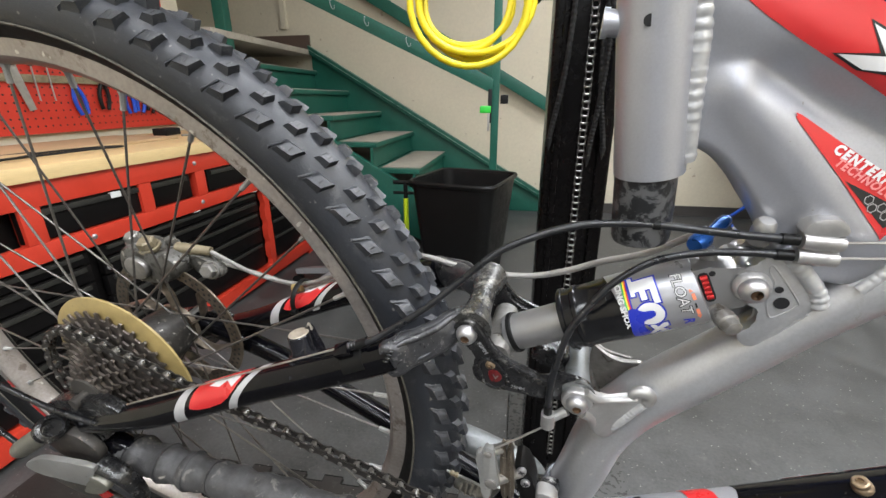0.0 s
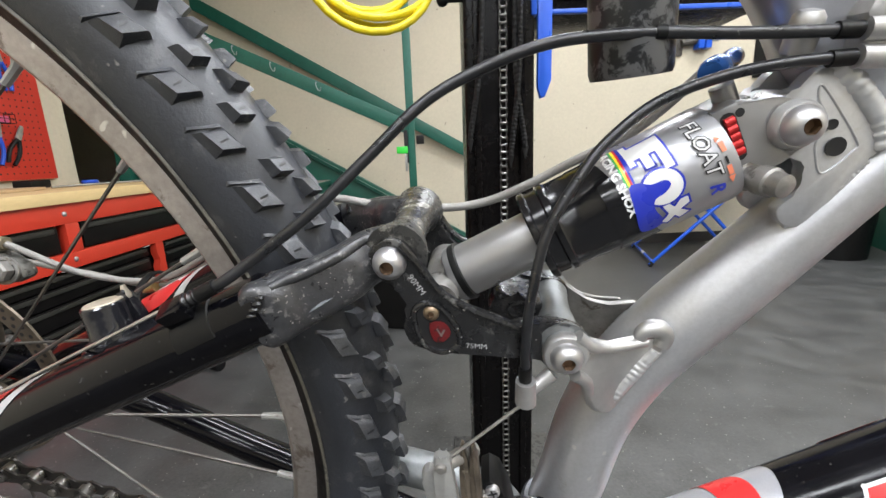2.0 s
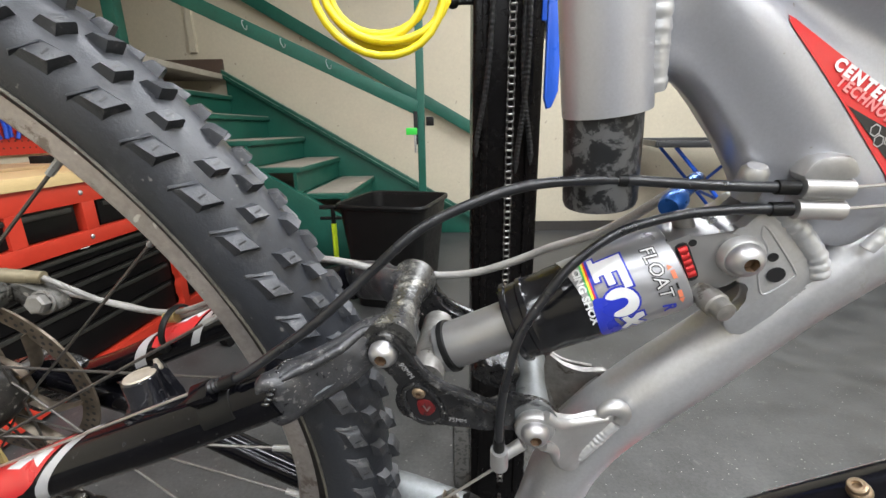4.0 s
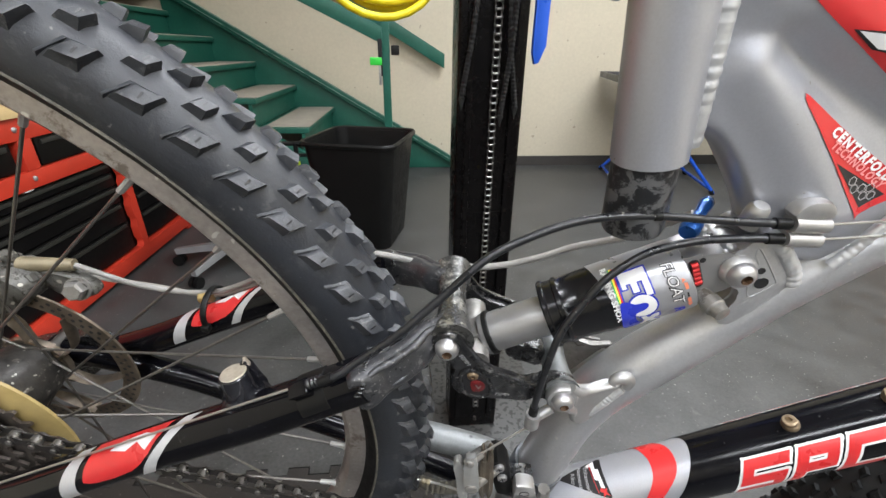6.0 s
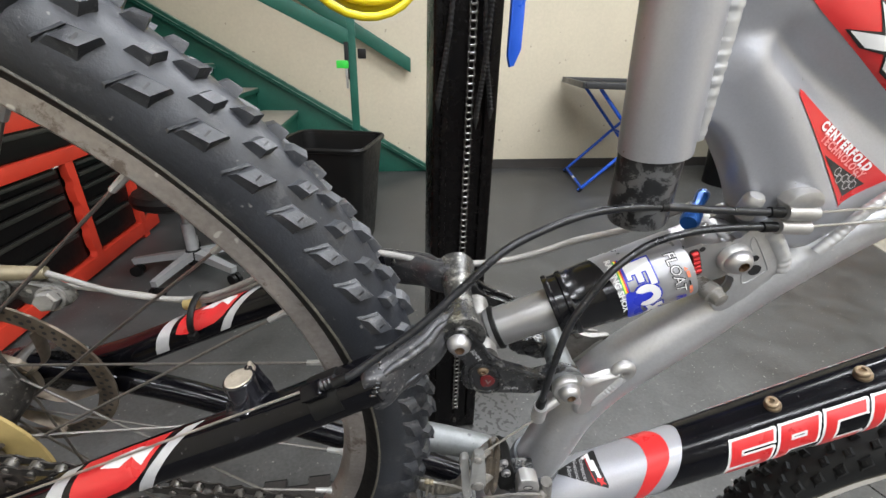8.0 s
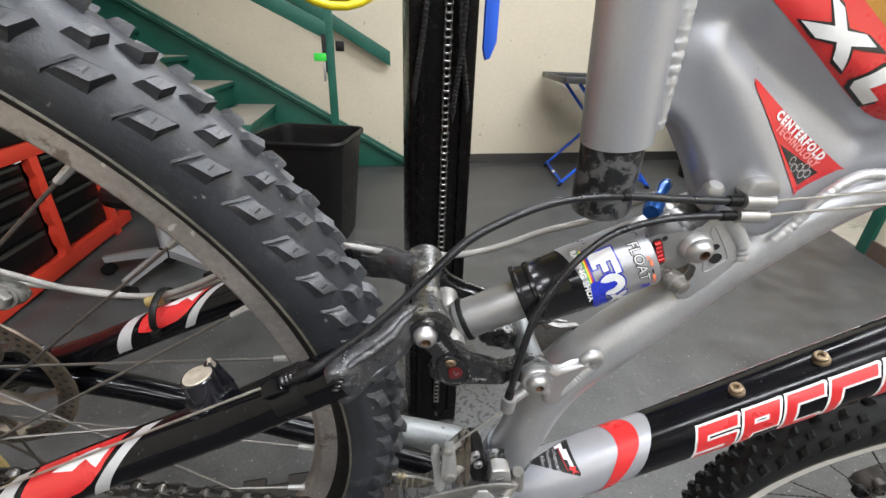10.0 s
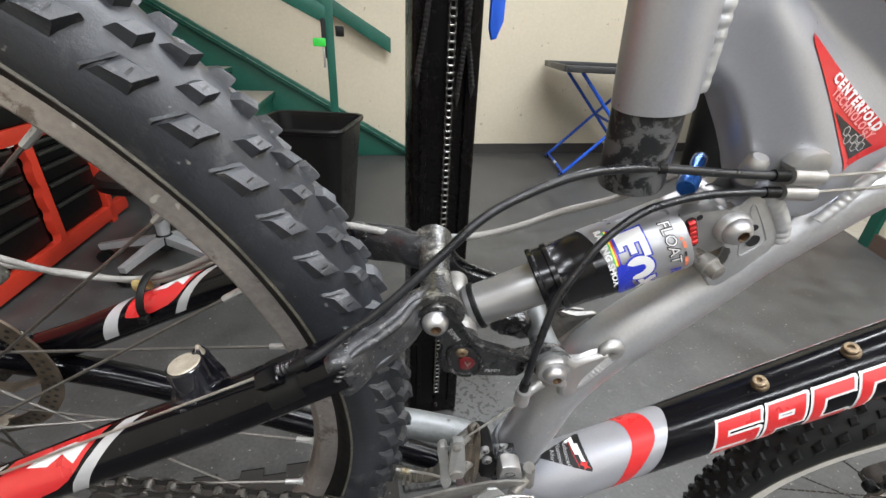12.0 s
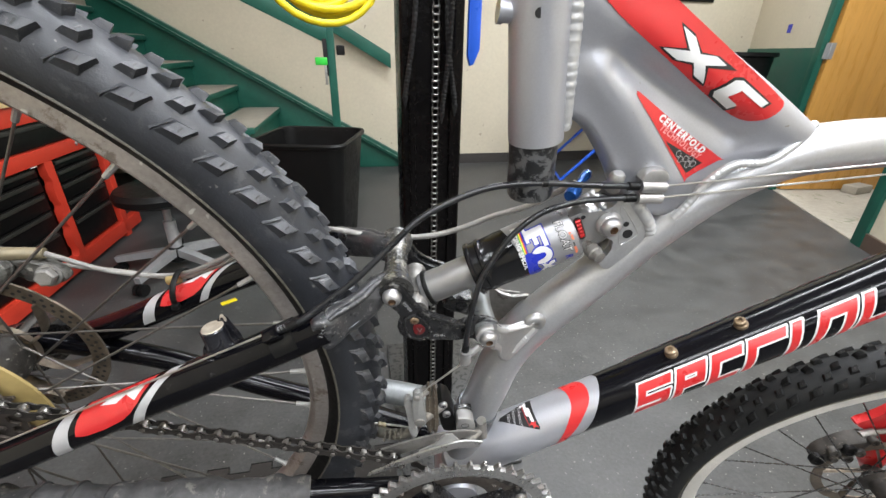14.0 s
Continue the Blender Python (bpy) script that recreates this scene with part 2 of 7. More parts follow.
CONCRETE = material("stained_concrete", (0.36, 0.33, 0.27), 0.65, vary=0.25, scale=3, fine=30, bump=0.15, fleck=(0.2, 0.22, 0.15), fleck_at=0.58)
CEILING = material("grey_white_ceiling", (0.5, 0.49, 0.47), 0.8, vary=0.06, scale=2)
GREEN = material("green_gloss_paint", (0.011, 0.088, 0.061), 0.44, vary=0.25, scale=7, fine=60, bump=0.1, spec=0.35, fleck=(0.11, 0.19, 0.155), fleck_at=0.71)
WORN_GREEN = material("worn_green_edge", (0.14, 0.24, 0.19), 0.5, vary=0.4, scale=9, fine=60, bump=0.12, fleck=(0.012, 0.09, 0.065), fleck_at=0.5)
PINK_DECAL = material("faded_pink_decal", (0.72, 0.26, 0.25), 0.4, vary=0.06, scale=40, bump=0.0)
TREAD = material("worn_tread", (0.34, 0.31, 0.26), 0.6, vary=0.25, scale=9, fine=60, bump=0.15, fleck=(0.06, 0.14, 0.1), fleck_at=0.66)
RED_STEEL = material("red_powder_coat", (0.52, 0.04, 0.02), 0.38, vary=0.08, scale=6, bump=0.03)
PEGBOARD = material("red_pegboard", (0.5, 0.035, 0.02), 0.5, vary=0.07, scale=5, bump=0.04)
# paler than the drawers: the highlight on their edges is put into the colour
DRAWER_EDGE = material("drawer_edge_highlight", (0.035, 0.034, 0.03), 0.4, metal=0.3, vary=0.3, scale=20, bump=0.05)
DRAWER = material("black_drawer_paint", (0.0045, 0.004, 0.004), 0.4, vary=0.25, scale=12, bump=0.05, spec=0.18, fleck=(0.014, 0.013, 0.012), fleck_at=0.74)
WOOD = material("pale_worktop_wood", (0.66, 0.49, 0.245), 0.45, vary=0.12, scale=4, fine=40, stretch=(8, 0.8, 8), bump=0.06)
CARD = material("brown_cardboard", (0.45, 0.31, 0.17), 0.75, vary=0.08, scale=8)
DOOR_WOOD = material("varnished_door_wood", (0.58, 0.3, 0.07), 0.3, vary=0.16, scale=3, fine=22, stretch=(6, 6, 0.5), bump=0.04, coat=0.3)
BLACK_PLASTIC = material("black_plastic", (0.006, 0.006, 0.006), 0.42, vary=0.2, scale=15, bump=0.05, spec=0.22, fleck=(0.03, 0.03, 0.03), fleck_at=0.73)
STAND = material("black_stand_steel", (0.0035, 0.003, 0.003), 0.24, vary=0.3, scale=8, bump=0.03, spec=0.12, fleck=(0.016, 0.0115, 0.0105), fleck_at=0.7)
STAND_PLATE = material("speckled_plate", (0.05, 0.05, 0.049), 0.4, vary=0.15, scale=14, bump=0.1, specks=((0.008, 0.008, 0.008), 80, 0.55))
TRAY_GREY = material("dark_grey_tray", (0.022, 0.0225, 0.024), 0.4, vary=0.35, scale=10, fine=80, bump=0.08, fleck=(0.12, 0.118, 0.11), fleck_at=0.66)
BLUE_STEEL = material("blue_painted_steel", (0.01, 0.08, 0.5), 0.32, vary=0.1, scale=15, bump=0.03)
YELLOW_HOSE = material("yellow_air_hose", (0.72, 0.58, 0.012), 0.35, vary=0.08, scale=20, bump=0.03)
GREY_STEEL = material("grey_painted_steel", (0.33, 0.335, 0.34), 0.4, metal=0.3, vary=0.12, scale=15, bump=0.04)
CORD = material("black_cord", (0.012, 0.012, 0.0125), 0.7, vary=0.3, scale=80, fine=900, bump=0.4, spec=0.3)
BROWN = material("dark_brown_trim", (0.09, 0.06, 0.045), 0.5, vary=0.2, scale=8)
BASE_TRIM = material("dark_rubber_skirting", (0.04, 0.036, 0.033), 0.5, vary=0.25, scale=6)
NEON = material("neon_yellow", (0.6, 0.8, 0.02), 0.5, vary=0.1)
NEON_GREEN = material("bright_green_plastic", (0.03, 0.55, 0.05), 0.4, vary=0.1)
PLIERS_BLUE = material("blue_tool_grip", (0.01, 0.06, 0.42), 0.4, vary=0.15)
TOOL_STEEL = material("tool_steel", (0.4, 0.4, 0.39), 0.35, metal=0.8, vary=0.2, scale=40)
BRASS = material("stained_brass", (0.22, 0.185, 0.12), 0.42, metal=0.3, vary=0.3, scale=60, fleck=(0.12, 0.09, 0.055), fleck_at=0.6)
PINK = material("pink_wax_bag", (0.7, 0.12, 0.3), 0.5, vary=0.15)


def lit(name, color, strength):
    m = bpy.data.materials.new(name)
    m.use_nodes = True
    b = m.node_tree.nodes["Principled BSDF"]
    b.inputs["Base Color"].default_value = (0.8, 0.8, 0.8, 1)
    b.inputs["Emission Color"].default_value = (*color, 1)
    b.inputs["Emission Strength"].default_value = strength
    return m


TUBE_GLOW = lit("lit_tube", (1.0, 0.98, 0.95), 9.0)


# ---- mesh helpers ----
def finish(bm, name, mat, angle=38):
    bmesh.ops.recalc_face_normals(bm, faces=bm.faces)
    me = bpy.data.meshes.new(name)
    bm.to_mesh(me)
    bm.free()
    me.materials.append(mat)
    me.polygons.foreach_set("use_smooth", [True] * len(me.polygons))
    me.set_sharp_from_angle(angle=radians(angle))
    return me


def part(name, bm, mat, parent, label="", angle=38):
    ob = new(name, finish(bm, name, mat, angle))
    ob.parent = parent
    return tagged(ob, label)


def again(name, me, mat, parent, m=None, label=""):
    """Another part on a mesh that exists."""
    ob = new(name, me)
    ob.parent = parent
    if m is not None:
        ob.matrix_basis = m
    return tagged(ob, label)


def thing(name, label, category, m=None, group="", kind=""):
    ob = new(name)
    ob.empty_display_size = 0.05
    if m is not None:
        ob.matrix_world = m
    return tagged(ob, label, category, group, kind)


def solo(name, bm, mat, m, label, category, group="", kind="", angle=38):
    ob = new(name, finish(bm, name, mat, angle))
    ob.matrix_world = m
    return tagged(ob, label, category, group, kind)


def V3(*a):
    return Vector(a)


def curve(pts, n=8):
    """A smooth line through the points."""
    pts = [Vector(p) for p in pts]
    ext = [pts[0] * 2 - pts[1]] + pts + [pts[-1] * 2 - pts[-2]]
    out = []
    for i in range(1, len(ext) - 2):
        a, b, c, d = ext[i - 1:i + 3]
        for k in range(n):
            t = k / n
            out.append(0.5 * ((2 * b) + (c - a) * t + (2 * a - 5 * b + 4 * c - d) * t * t + (3 * b - a - 3 * c + d) * t ** 3))
    return out + [pts[-1]]


def sweep(bm, pts, r, seg=14, closed=False, squash=1.0, up=None):
    """A tube along the points; r is a number or one a point; squash: the second half-axis over the first."""
    pts = [Vector(p) for p in pts]
    n = len(pts)
    rs = r if isinstance(r, (list, tuple)) else [r] * n
    rings = []
    nrm = None
    for i, p in enumerate(pts):
        if closed:
            tan = (pts[(i + 1) % n] - pts[i - 1]).normalized()
        else:
            tan = (pts[min(i + 1, n - 1)] - pts[max(i - 1, 0)]).normalized()
        if nrm is None:
            ref = Vector(up) if up else (V3(0, 1, 0) if abs(tan.y) < 0.9 else V3(1, 0, 0))
            nrm = (ref - tan * ref.dot(tan)).normalized()
        else:
            nrm = (nrm - tan * nrm.dot(tan)).normalized()
        bi = tan.cross(nrm)
        rings.append([bm.verts.new(p + rs[i] * (math.cos(a) * nrm + squash * math.sin(a) * bi))
                      for a in (2 * math.pi * k / seg for k in range(seg))])
    for i in range(n if closed else n - 1):
        a, b = rings[i], rings[(i + 1) % n]
        for k in range(seg):
            bm.faces.new((a[k], a[(k + 1) % seg], b[(k + 1) % seg], b[k]))
    if not closed:
        bm.faces.new(rings[0][::-1])
        bm.faces.new(rings[-1])
    return bm


def rod(bm, a, b, r, r2=None, seg=16):
    return sweep(bm, [a, b], [r, r if r2 is None else r2], seg)


def lathe(bm, profile, m=Matrix(), seg=32, close=False):
    """Turns a profile of (radius, height) round the local z axis."""
    rings = []
    for r, h in profile:
        if r < 1e-6:
            rings.append([bm.verts.new(m @ V3(0, 0, h))])
        else:
            rings.append([bm.verts.new(m @ V3(r * math.cos(a), r * math.sin(a), h)) for a in (2 * math.pi * k / seg for k in range(seg))])
    loops = list(zip(rings, rings[1:])) + ([(rings[-1], rings[0])] if close else [])
    for a, b in loops:
        for k in range(seg):
            j = (k + 1) % seg
            if len(a) == 1 and len(b) == 1:
                continue
            if len(a) == 1:
                bm.faces.new((a[0], b[k], b[j]))
            elif len(b) == 1:
                bm.faces.new((a[k], a[j], b[0]))
            else:
                bm.faces.new((a[k], a[j], b[j], b[k]))
    return bm


def box(bm, lo, hi, m=Matrix(), bevel=0.0, segments=2):
    lo, hi = Vector(lo), Vector(hi)
    vs = [bm.verts.new(m @ V3(*(hi[i] if (k >> i) & 1 else lo[i] for i in range(3)))) for k in range(8)]
    fs = [bm.faces.new([vs[i] for i in f]) for f in ((0, 2, 3, 1), (4, 5, 7, 6), (0, 1, 5, 4), (2, 6, 7, 3), (0, 4, 6, 2), (1, 3, 7, 5))]
    if bevel:
        es = list({e for f in fs for e in f.edges})
        bmesh.ops.bevel(bm, geom=es, offset=bevel, segments=segments, affect="EDGES", profile=0.6)
    return bm


def plate(bm, outline, y0, y1, bevel=0.0, m=Matrix()):
    """A flat piece: an outline in x and z, from y0 to y1."""
    a = [bm.verts.new(m @ V3(x, y0, z)) for x, z in outline]
    b = [bm.verts.new(m @ V3(x, y1, z)) for x, z in outline]
    n = len(a)
    fs = [bm.faces.new(a), bm.faces.new(b[::-1])] + [bm.faces.new((a[i], b[i], b[(i + 1) % n], a[(i + 1) % n])) for i in range(n)]
    if bevel:
        es = list({e for f in fs[:2] for e in f.edges})
        bmesh.ops.bevel(bm, geom=es, offset=bevel, segments=2, affect="EDGES", profile=0.5)
    return bm


def rounded(pts, n=5):
    """A smooth closed outline through 2D points."""
    m = len(pts)
    out = []
    for i in range(m):
        a, b, c, d = (Vector(pts[(i + k) % m]) for k in (-1, 0, 1, 2))
        for k in range(n):
            t = k / n
            out.append(0.5 * ((2 * b) + (c - a) * t + (2 * a - 5 * b + 4 * c - d) * t * t + (3 * b - a - 3 * c + d) * t ** 3))
    return [(p.x, p.y) for p in out]


def decal(polys, lay, step=0.003):
    """Flat outlines (s, c) cut into strips and laid onto a surface by lay(s, c)."""
    bm = bmesh.new()
    for poly in polys:
        f = bm.faces.new([bm.verts.new((s, c, 0)) for s, c in poly])
        f.normal_update()
    for axis in (0, 1):
        vals = [v.co[axis] for v in bm.verts]
        if not vals:
            continue
        k = math.floor(min(vals) / step) + 1
        while k * step < max(vals):
            no = V3(1, 0, 0) if axis == 0 else V3(0, 1, 0)
            bmesh.ops.bisect_plane(bm, geom=bm.verts[:] + bm.edges[:] + bm.faces[:], plane_co=no * (k * step), plane_no=no)
            k += 1
    bmesh.ops.triangulate(bm, faces=[f for f in bm.faces if len(f.verts) > 4])
    for v in bm.verts:
        v.co = lay(v.co.x, v.co.y)
    return bm


def words(text, size, lay, shear=0.0, spacing=1.0, bold=0.0):
    """Lettering in the built-in font, laid onto a surface."""
    data = bpy.data.curves.new("lettering", "FONT")
    data.body, data.size, data.shear, data.space_character, data.align_x, data.align_y = text, size, shear, spacing, "CENTER", "CENTER"
    data.resolution_u = 2
    data.offset = bold
    ob = new("lettering", data)
    me = bpy.data.meshes.new_from_object(ob.evaluated_get(bpy.context.evaluated_depsgraph_get()))
    bpy.data.objects.remove(ob)
    bm = bmesh.new()
    bm.from_mesh(me)
    bpy.data.meshes.remove(me)
    bpy.data.curves.remove(data)
    for v in bm.verts:
        v.co = lay(v.co.x, v.co.y)
    return bm


def round_lay(a, b, r, facing):
    """Lays (s, c) onto a tube from a to b: s along it from a, c round it, nought on the side that faces the given way."""
    a, b = Vector(a), Vector(b)
    ax = (b - a).normalized()
    f = Vector(facing)
    f = (f - ax * f.dot(ax)).normalized()
    g = ax.cross(f)
    if g.z < 0:
        g = -g

    def lay(s, c):
        t = c / r
        return a + ax * s + r * (math.cos(t) * f + math.sin(t) * g)
    return lay


def bolt(name, at, r, parent, mat=None, y=-1, tall=0.5, label=""):
    """A domed hex-socket bolt head that faces the local -y (or +y)."""
    m = Matrix.Translation(at) @ pose(0, 0, 0, 90 if y < 0 else -90)
    bm = bmesh.new()
    h = r * tall
    lathe(bm, [(0, -0.002), (r, -0.002), (r, h * 0.12), (r * 0.96, h * 0.36), (r * 0.86, h * 0.62), (r * 0.70, h * 0.84), (r * 0.52, h * 0.96), (r * 0.40, h)], m, 24)
    head = part(name, bm, mat or CHROME, parent, label)
    bm = bmesh.new()
    lathe(bm, [(r * 0.41, h), (r * 0.40, h * 0.4), (0, h * 0.4)], m, 6)
    part("socket", bm, SOCKET, head)
    return head


# ---- the room ----
def wall_piece(name, lo, hi, mat, label, category="wall", m=ROOM):
    bm = bmesh.new()
    box(bm, lo, hi)
    return solo(name, bm, mat, m, label, category, kind="structure")


NORTH = 3.75
RIGHT = ROOM @ pose(2.66, 1.65, 0, 0, 0, -25)      # the door wall: its y runs along the wall

bm = bmesh.new()
box(bm, (-4.2, -9.4, -0.12), (5.2, 5.2, 0))
solo("floor", bm, FLOOR, ROOM, "dark grey rubber shop floor, dusty and scuffed", "floor", kind="structure")
bm = bmesh.new()
box(bm, (0.0, -0.4, 0.0), (3.0, 1.9, 0.006), RIGHT)
solo("floor_concrete", bm, CONCRETE, Matrix(), "pale stained concrete floor beyond the doorway", "floor", kind="structure")
wall_piece("wall_north", (-4.2, NORTH, 0), (5.2, NORTH + 0.15, CEIL), WALL, "cream painted block wall beside the stairs")
wall_piece("wall_west", (-2.13, -9.4, 0), (-1.98, 2.45, CEIL), WALL, "cream painted wall behind the workbench")
wall_piece("wall_stairwell", (-3.5, 2.3, 0), (-3.35, NORTH, CEIL), WALL, "cream wall at the stair landing")
wall_piece("wall_stairwell_side", (-3.35, 2.3, 0), (-2.13, 2.45, CEIL), WALL, "cream wall closing the stairwell")
# closes the unseen end; dark so that the black paint reflects less
wall_piece("wall_south", (-1.98, -9.4, 0), (2.10, -9.25, CEIL), WALL_GREY, "unseen end wall, kept dark for its reflections")
wall_piece("wall_east", (5.05, -0.5, 0), (5.2, NORTH, CEIL), WALL, "plain cream wall beyond the doorway")
wall_piece("wall_door_near", (0, -1.35, 0), (0.14, -0.06, CEIL), WALL, "cream wall beside the green door frame", m=RIGHT)
wall_piece("wall_east_near", (2.10, -9.4, 0), (2.24, 0.45, CEIL), WALL, "plain cream wall along the shop")
wall_piece("wall_side_room", (2.24, -0.5, 0), (5.05, -0.36, CEIL), WALL, "plain cream wall of the side room")
wall_piece("wall_door_far", (0, 1.12, 1.0), (0.14, 2.4, CEIL), WALL, "cream wall above the green dado", m=RIGHT)
wall_piece("wall_dado", (-0.012, 1.12, 0), (0.14, 2.4, 1.0), GREEN, "green painted lower wall by the door", m=RIGHT)
wall_piece("wall_lintel", (0, -0.06, 2.1), (0.14, 1.12, CEIL), WALL, "cream wall above the door", m=RIGHT)
# out of view; greyed to cut the light it bounces and reflects
wall_piece("ceiling", (-4.2, -9.4, CEIL), (5.2, 5.2, CEIL + 0.1), CEILING, "unseen ceiling, greyed to dim its bounce", "ceiling")
wall_piece("baseboard_north", (0.4, NORTH - 0.012, 0), (3.5, NORTH, 0.085), BASE_TRIM, "black rubber skirting along the cream wall", "skirting")
wall_piece("baseboard_door", (-0.014, -1.3, 0), (0, -0.06, 0.085), BROWN, "brown skirting beside the door frame", "skirting", m=RIGHT)
wall_piece("trim_pipe", (-2.05, NORTH - 0.03, 1.5), (-2.0, NORTH, CEIL), WALL, "cream painted vertical trim on the wall", "trim")

for name, y0, y1 in (("door_frame_far", 1.04, 1.12), ("door_frame_near", -0.06, 0.02)):
    bm = bmesh.new()
    box(bm, (-0.02, y0, 0), (0.145, y1, 2.1), bevel=0.006) if y1 < 1 else box(bm, (-0.02, y0, 0), (0.02, y1, 2.1), bevel=0.006)
    solo(name, bm, GREEN, RIGHT, "green painted steel door frame", "door frame", kind="structure")
bm = bmesh.new()
box(bm, (-0.03, 0.02, 2.02), (0.17, 1.04, 2.1), bevel=0.006)
solo("door_frame_top", bm, GREEN, RIGHT, "green painted steel door frame", "door frame", kind="structure")

door = thing("door_1", "varnished pale wooden door standing open on steel hinges", "door",
             ROOM @ pose(3.135, 2.60, 0, 0, 0, -8), kind="structure")
bm = bmesh.new()
box(bm, (0.012, -0.022, 0.012), (0.88, 0.022, 2.0), bevel=0.003)
part("door_leaf", bm, DOOR_WOOD, door)
for z in (0.25, 0.98, 1.75):
    bm = bmesh.new()
    rod(bm, (0, -0.027, z - 0.05), (0, -0.027, z + 0.05), 0.007)
    box(bm, (0, -0.0245, z - 0.05), (0.035, -0.021, z + 0.05))
    box(bm, (-0.035, -0.0245, z - 0.05), (0, -0.021, z + 0.05))
    part("hinge", bm, GREY_STEEL, door, "grey steel hinge")
bm = bmesh.new()
box(bm, (0, 0, 0), (0.2, 0.1, 0.06), bevel=0.008)
solo("brick", bm, CONCRETE, ROOM @ pose(3.60, 2.37, 0.006, 0, 0, 10), "grey concrete brick lying by the open door", "brick")
bm = bmesh.new()
box(bm, (-0.001, 1.3, 1.18), (0.0, 1.34, 1.22))
bm2 = bmesh.new()
box(bm2, (-0.003, 1.60, 1.11), (0.0, 1.66, 1.17))
solo("masking_tape", bm2, BLUE_DECAL, RIGHT, "square of blue masking tape on the cream wall", "tape")
bm.free()

# ceiling fittings
fit = None
for u, v in TUBES:
    m = ROOM @ pose(u, v, CEIL - 0.085)
    if fit is None:
        fit = thing("ceiling_light", "white ceiling fitting with lit fluorescent tubes", "ceiling light", m, "ceiling lights")
        bm = bmesh.new()
        box(bm, (-0.62, -0.15, 0.02), (0.62, 0.15, 0.085), bevel=0.01)
        part("housing", bm, WHITE, fit)
        for y in (-0.07, 0.07):
            bm = bmesh.new()
            rod(bm, (-0.58, y, 0.004), (0.58, y, 0.004), 0.013, seg=12)
            part("tube", bm, TUBE_GLOW, fit, "lit fluorescent tube")
    else:
        copy_thing(fit, m)

# ---- the stairs ----
RUN, RISE = 0.28, 0.165
stairs = thing("staircase", "green painted stairs with worn pale treads against the wall", "stairs", ROOM, kind="structure")
V0, V1 = 2.68, 3.70
for k in range(8):
    u, z = 0.213 - RUN * k, RISE * k + 0.012
    if k == 0:
        continue
    bm = bmesh.new()
    box(bm, (u - RUN - 0.03, V0, z - 0.035), (u + 0.0, V1, z - 0.004), bevel=0.006)
    tread = part("tread", bm, GREEN, stairs)
    bm = bmesh.new()
    box(bm, (u - RUN + 0.01, V0 + 0.05, z - 0.0045), (u - 0.004, V1 - 0.012, z), bevel=0.0015)
    part("worn_top", bm, TREAD, tread, "pale worn tread surface")
    bm = bmesh.new()
    box(bm, (u - 0.045, V0, z - RISE), (u - 0.025, V1, z - 0.036))
    part("riser", bm, GREEN, stairs)


def slope_board(name, u0, z0, u1, z1, v0, v1, tall, parent, mat=GREEN, label=""):
    """A sloping board: its upper edge from (u0, z0) to (u1, z1)."""
    bm = bmesh.new()
    plate(bm, [(u0, z0), (u1, z1), (u1, z1 - tall), (u0, z0 - tall)], v0, v1, bevel=0.004)
    return part(name, bm, mat, parent, label)


def string_z(u):
    return 0.03 + 0.595 * (0.40 - u)


for name, v0, v1, drop, edge in (("far_stringer", 3.70, 3.745, 0.0, True), ("near_stringer", 2.635, 2.68, 0.29, False)):
    bm = bmesh.new()
    zt = string_z(-1.79) - drop
    u0 = 0.40 - drop / 0.595
    plate(bm, [(u0, 0.0), (u0, 0.03), (-1.79, zt), (-1.79, max(0.3, zt - 0.45)), (u0 - 0.45, 0.0)], v0, v1, bevel=0.004)
    ob = part(name, bm, GREEN, stairs)
    if edge:
        bm = bmesh.new()
        plate(bm, [(0.42, 0.0), (0.42, 0.05), (-1.80, zt + 0.03), (-1.80, zt - 0.035)], v0 - 0.04, v0 - 0.001, bevel=0.006)
        trim = part("edge_trim", bm, GREEN, ob)
        for drop_z, mat_ in ((0.030, WORN_GREEN), (0.052, GREEN)):
            bm = bmesh.new()
            plate(bm, [(0.40, 0.062 - drop_z), (0.40, 0.068 - drop_z), (-1.79, zt + 0.030 - drop_z), (-1.79, zt + 0.024 - drop_z)], v0 - 0.050, v0 - 0.040, bevel=0.0015)
            part("moulding", bm, mat_, trim)
        bm = bmesh.new()
        plate(bm, [(0.40, 0.0625), (0.40, 0.0665), (-1.79, zt + 0.0285), (-1.79, zt + 0.0245)], v0 - 0.0425, v0 - 0.0005)
        part("worn_edge", bm, WORN_GREEN, trim, "paint worn pale along the edge")
bm = bmesh.new()
box(bm, (-3.35, 2.45, 1.29), (-1.79, NORTH, 1.33), bevel=0.004)
part("landing", bm, TREAD, stairs)
bm = bmesh.new()
box(bm, (-3.3, NORTH - 0.02, 1.33), (-1.81, NORTH, 1.45))
part("landing_skirting", bm, BROWN, stairs, "dark brown skirting board")
bm = bmesh.new()
box(bm, (-1.87, 2.6, 0), (-1.80, 2.67, 2.6), bevel=0.005)
part("newel", bm, GREEN, stairs)

rail = thing("wall_handrail", "green painted board handrail fixed along the cream wall", "handrail", ROOM, kind="structure")
slope_board("rail_board", 0.262, 0.905, -1.85, 2.115, 3.655, 3.695, 0.105, rail)
for u in (-0.2, -1.4):
    bm = bmesh.new()
    z = 0.905 + (0.262 - u) * 0.573
    box(bm, (u, 3.69, z - 0.1), (u + 0.05, NORTH, z - 0.04))
    part("rail_bracket", bm, GREEN, rail)

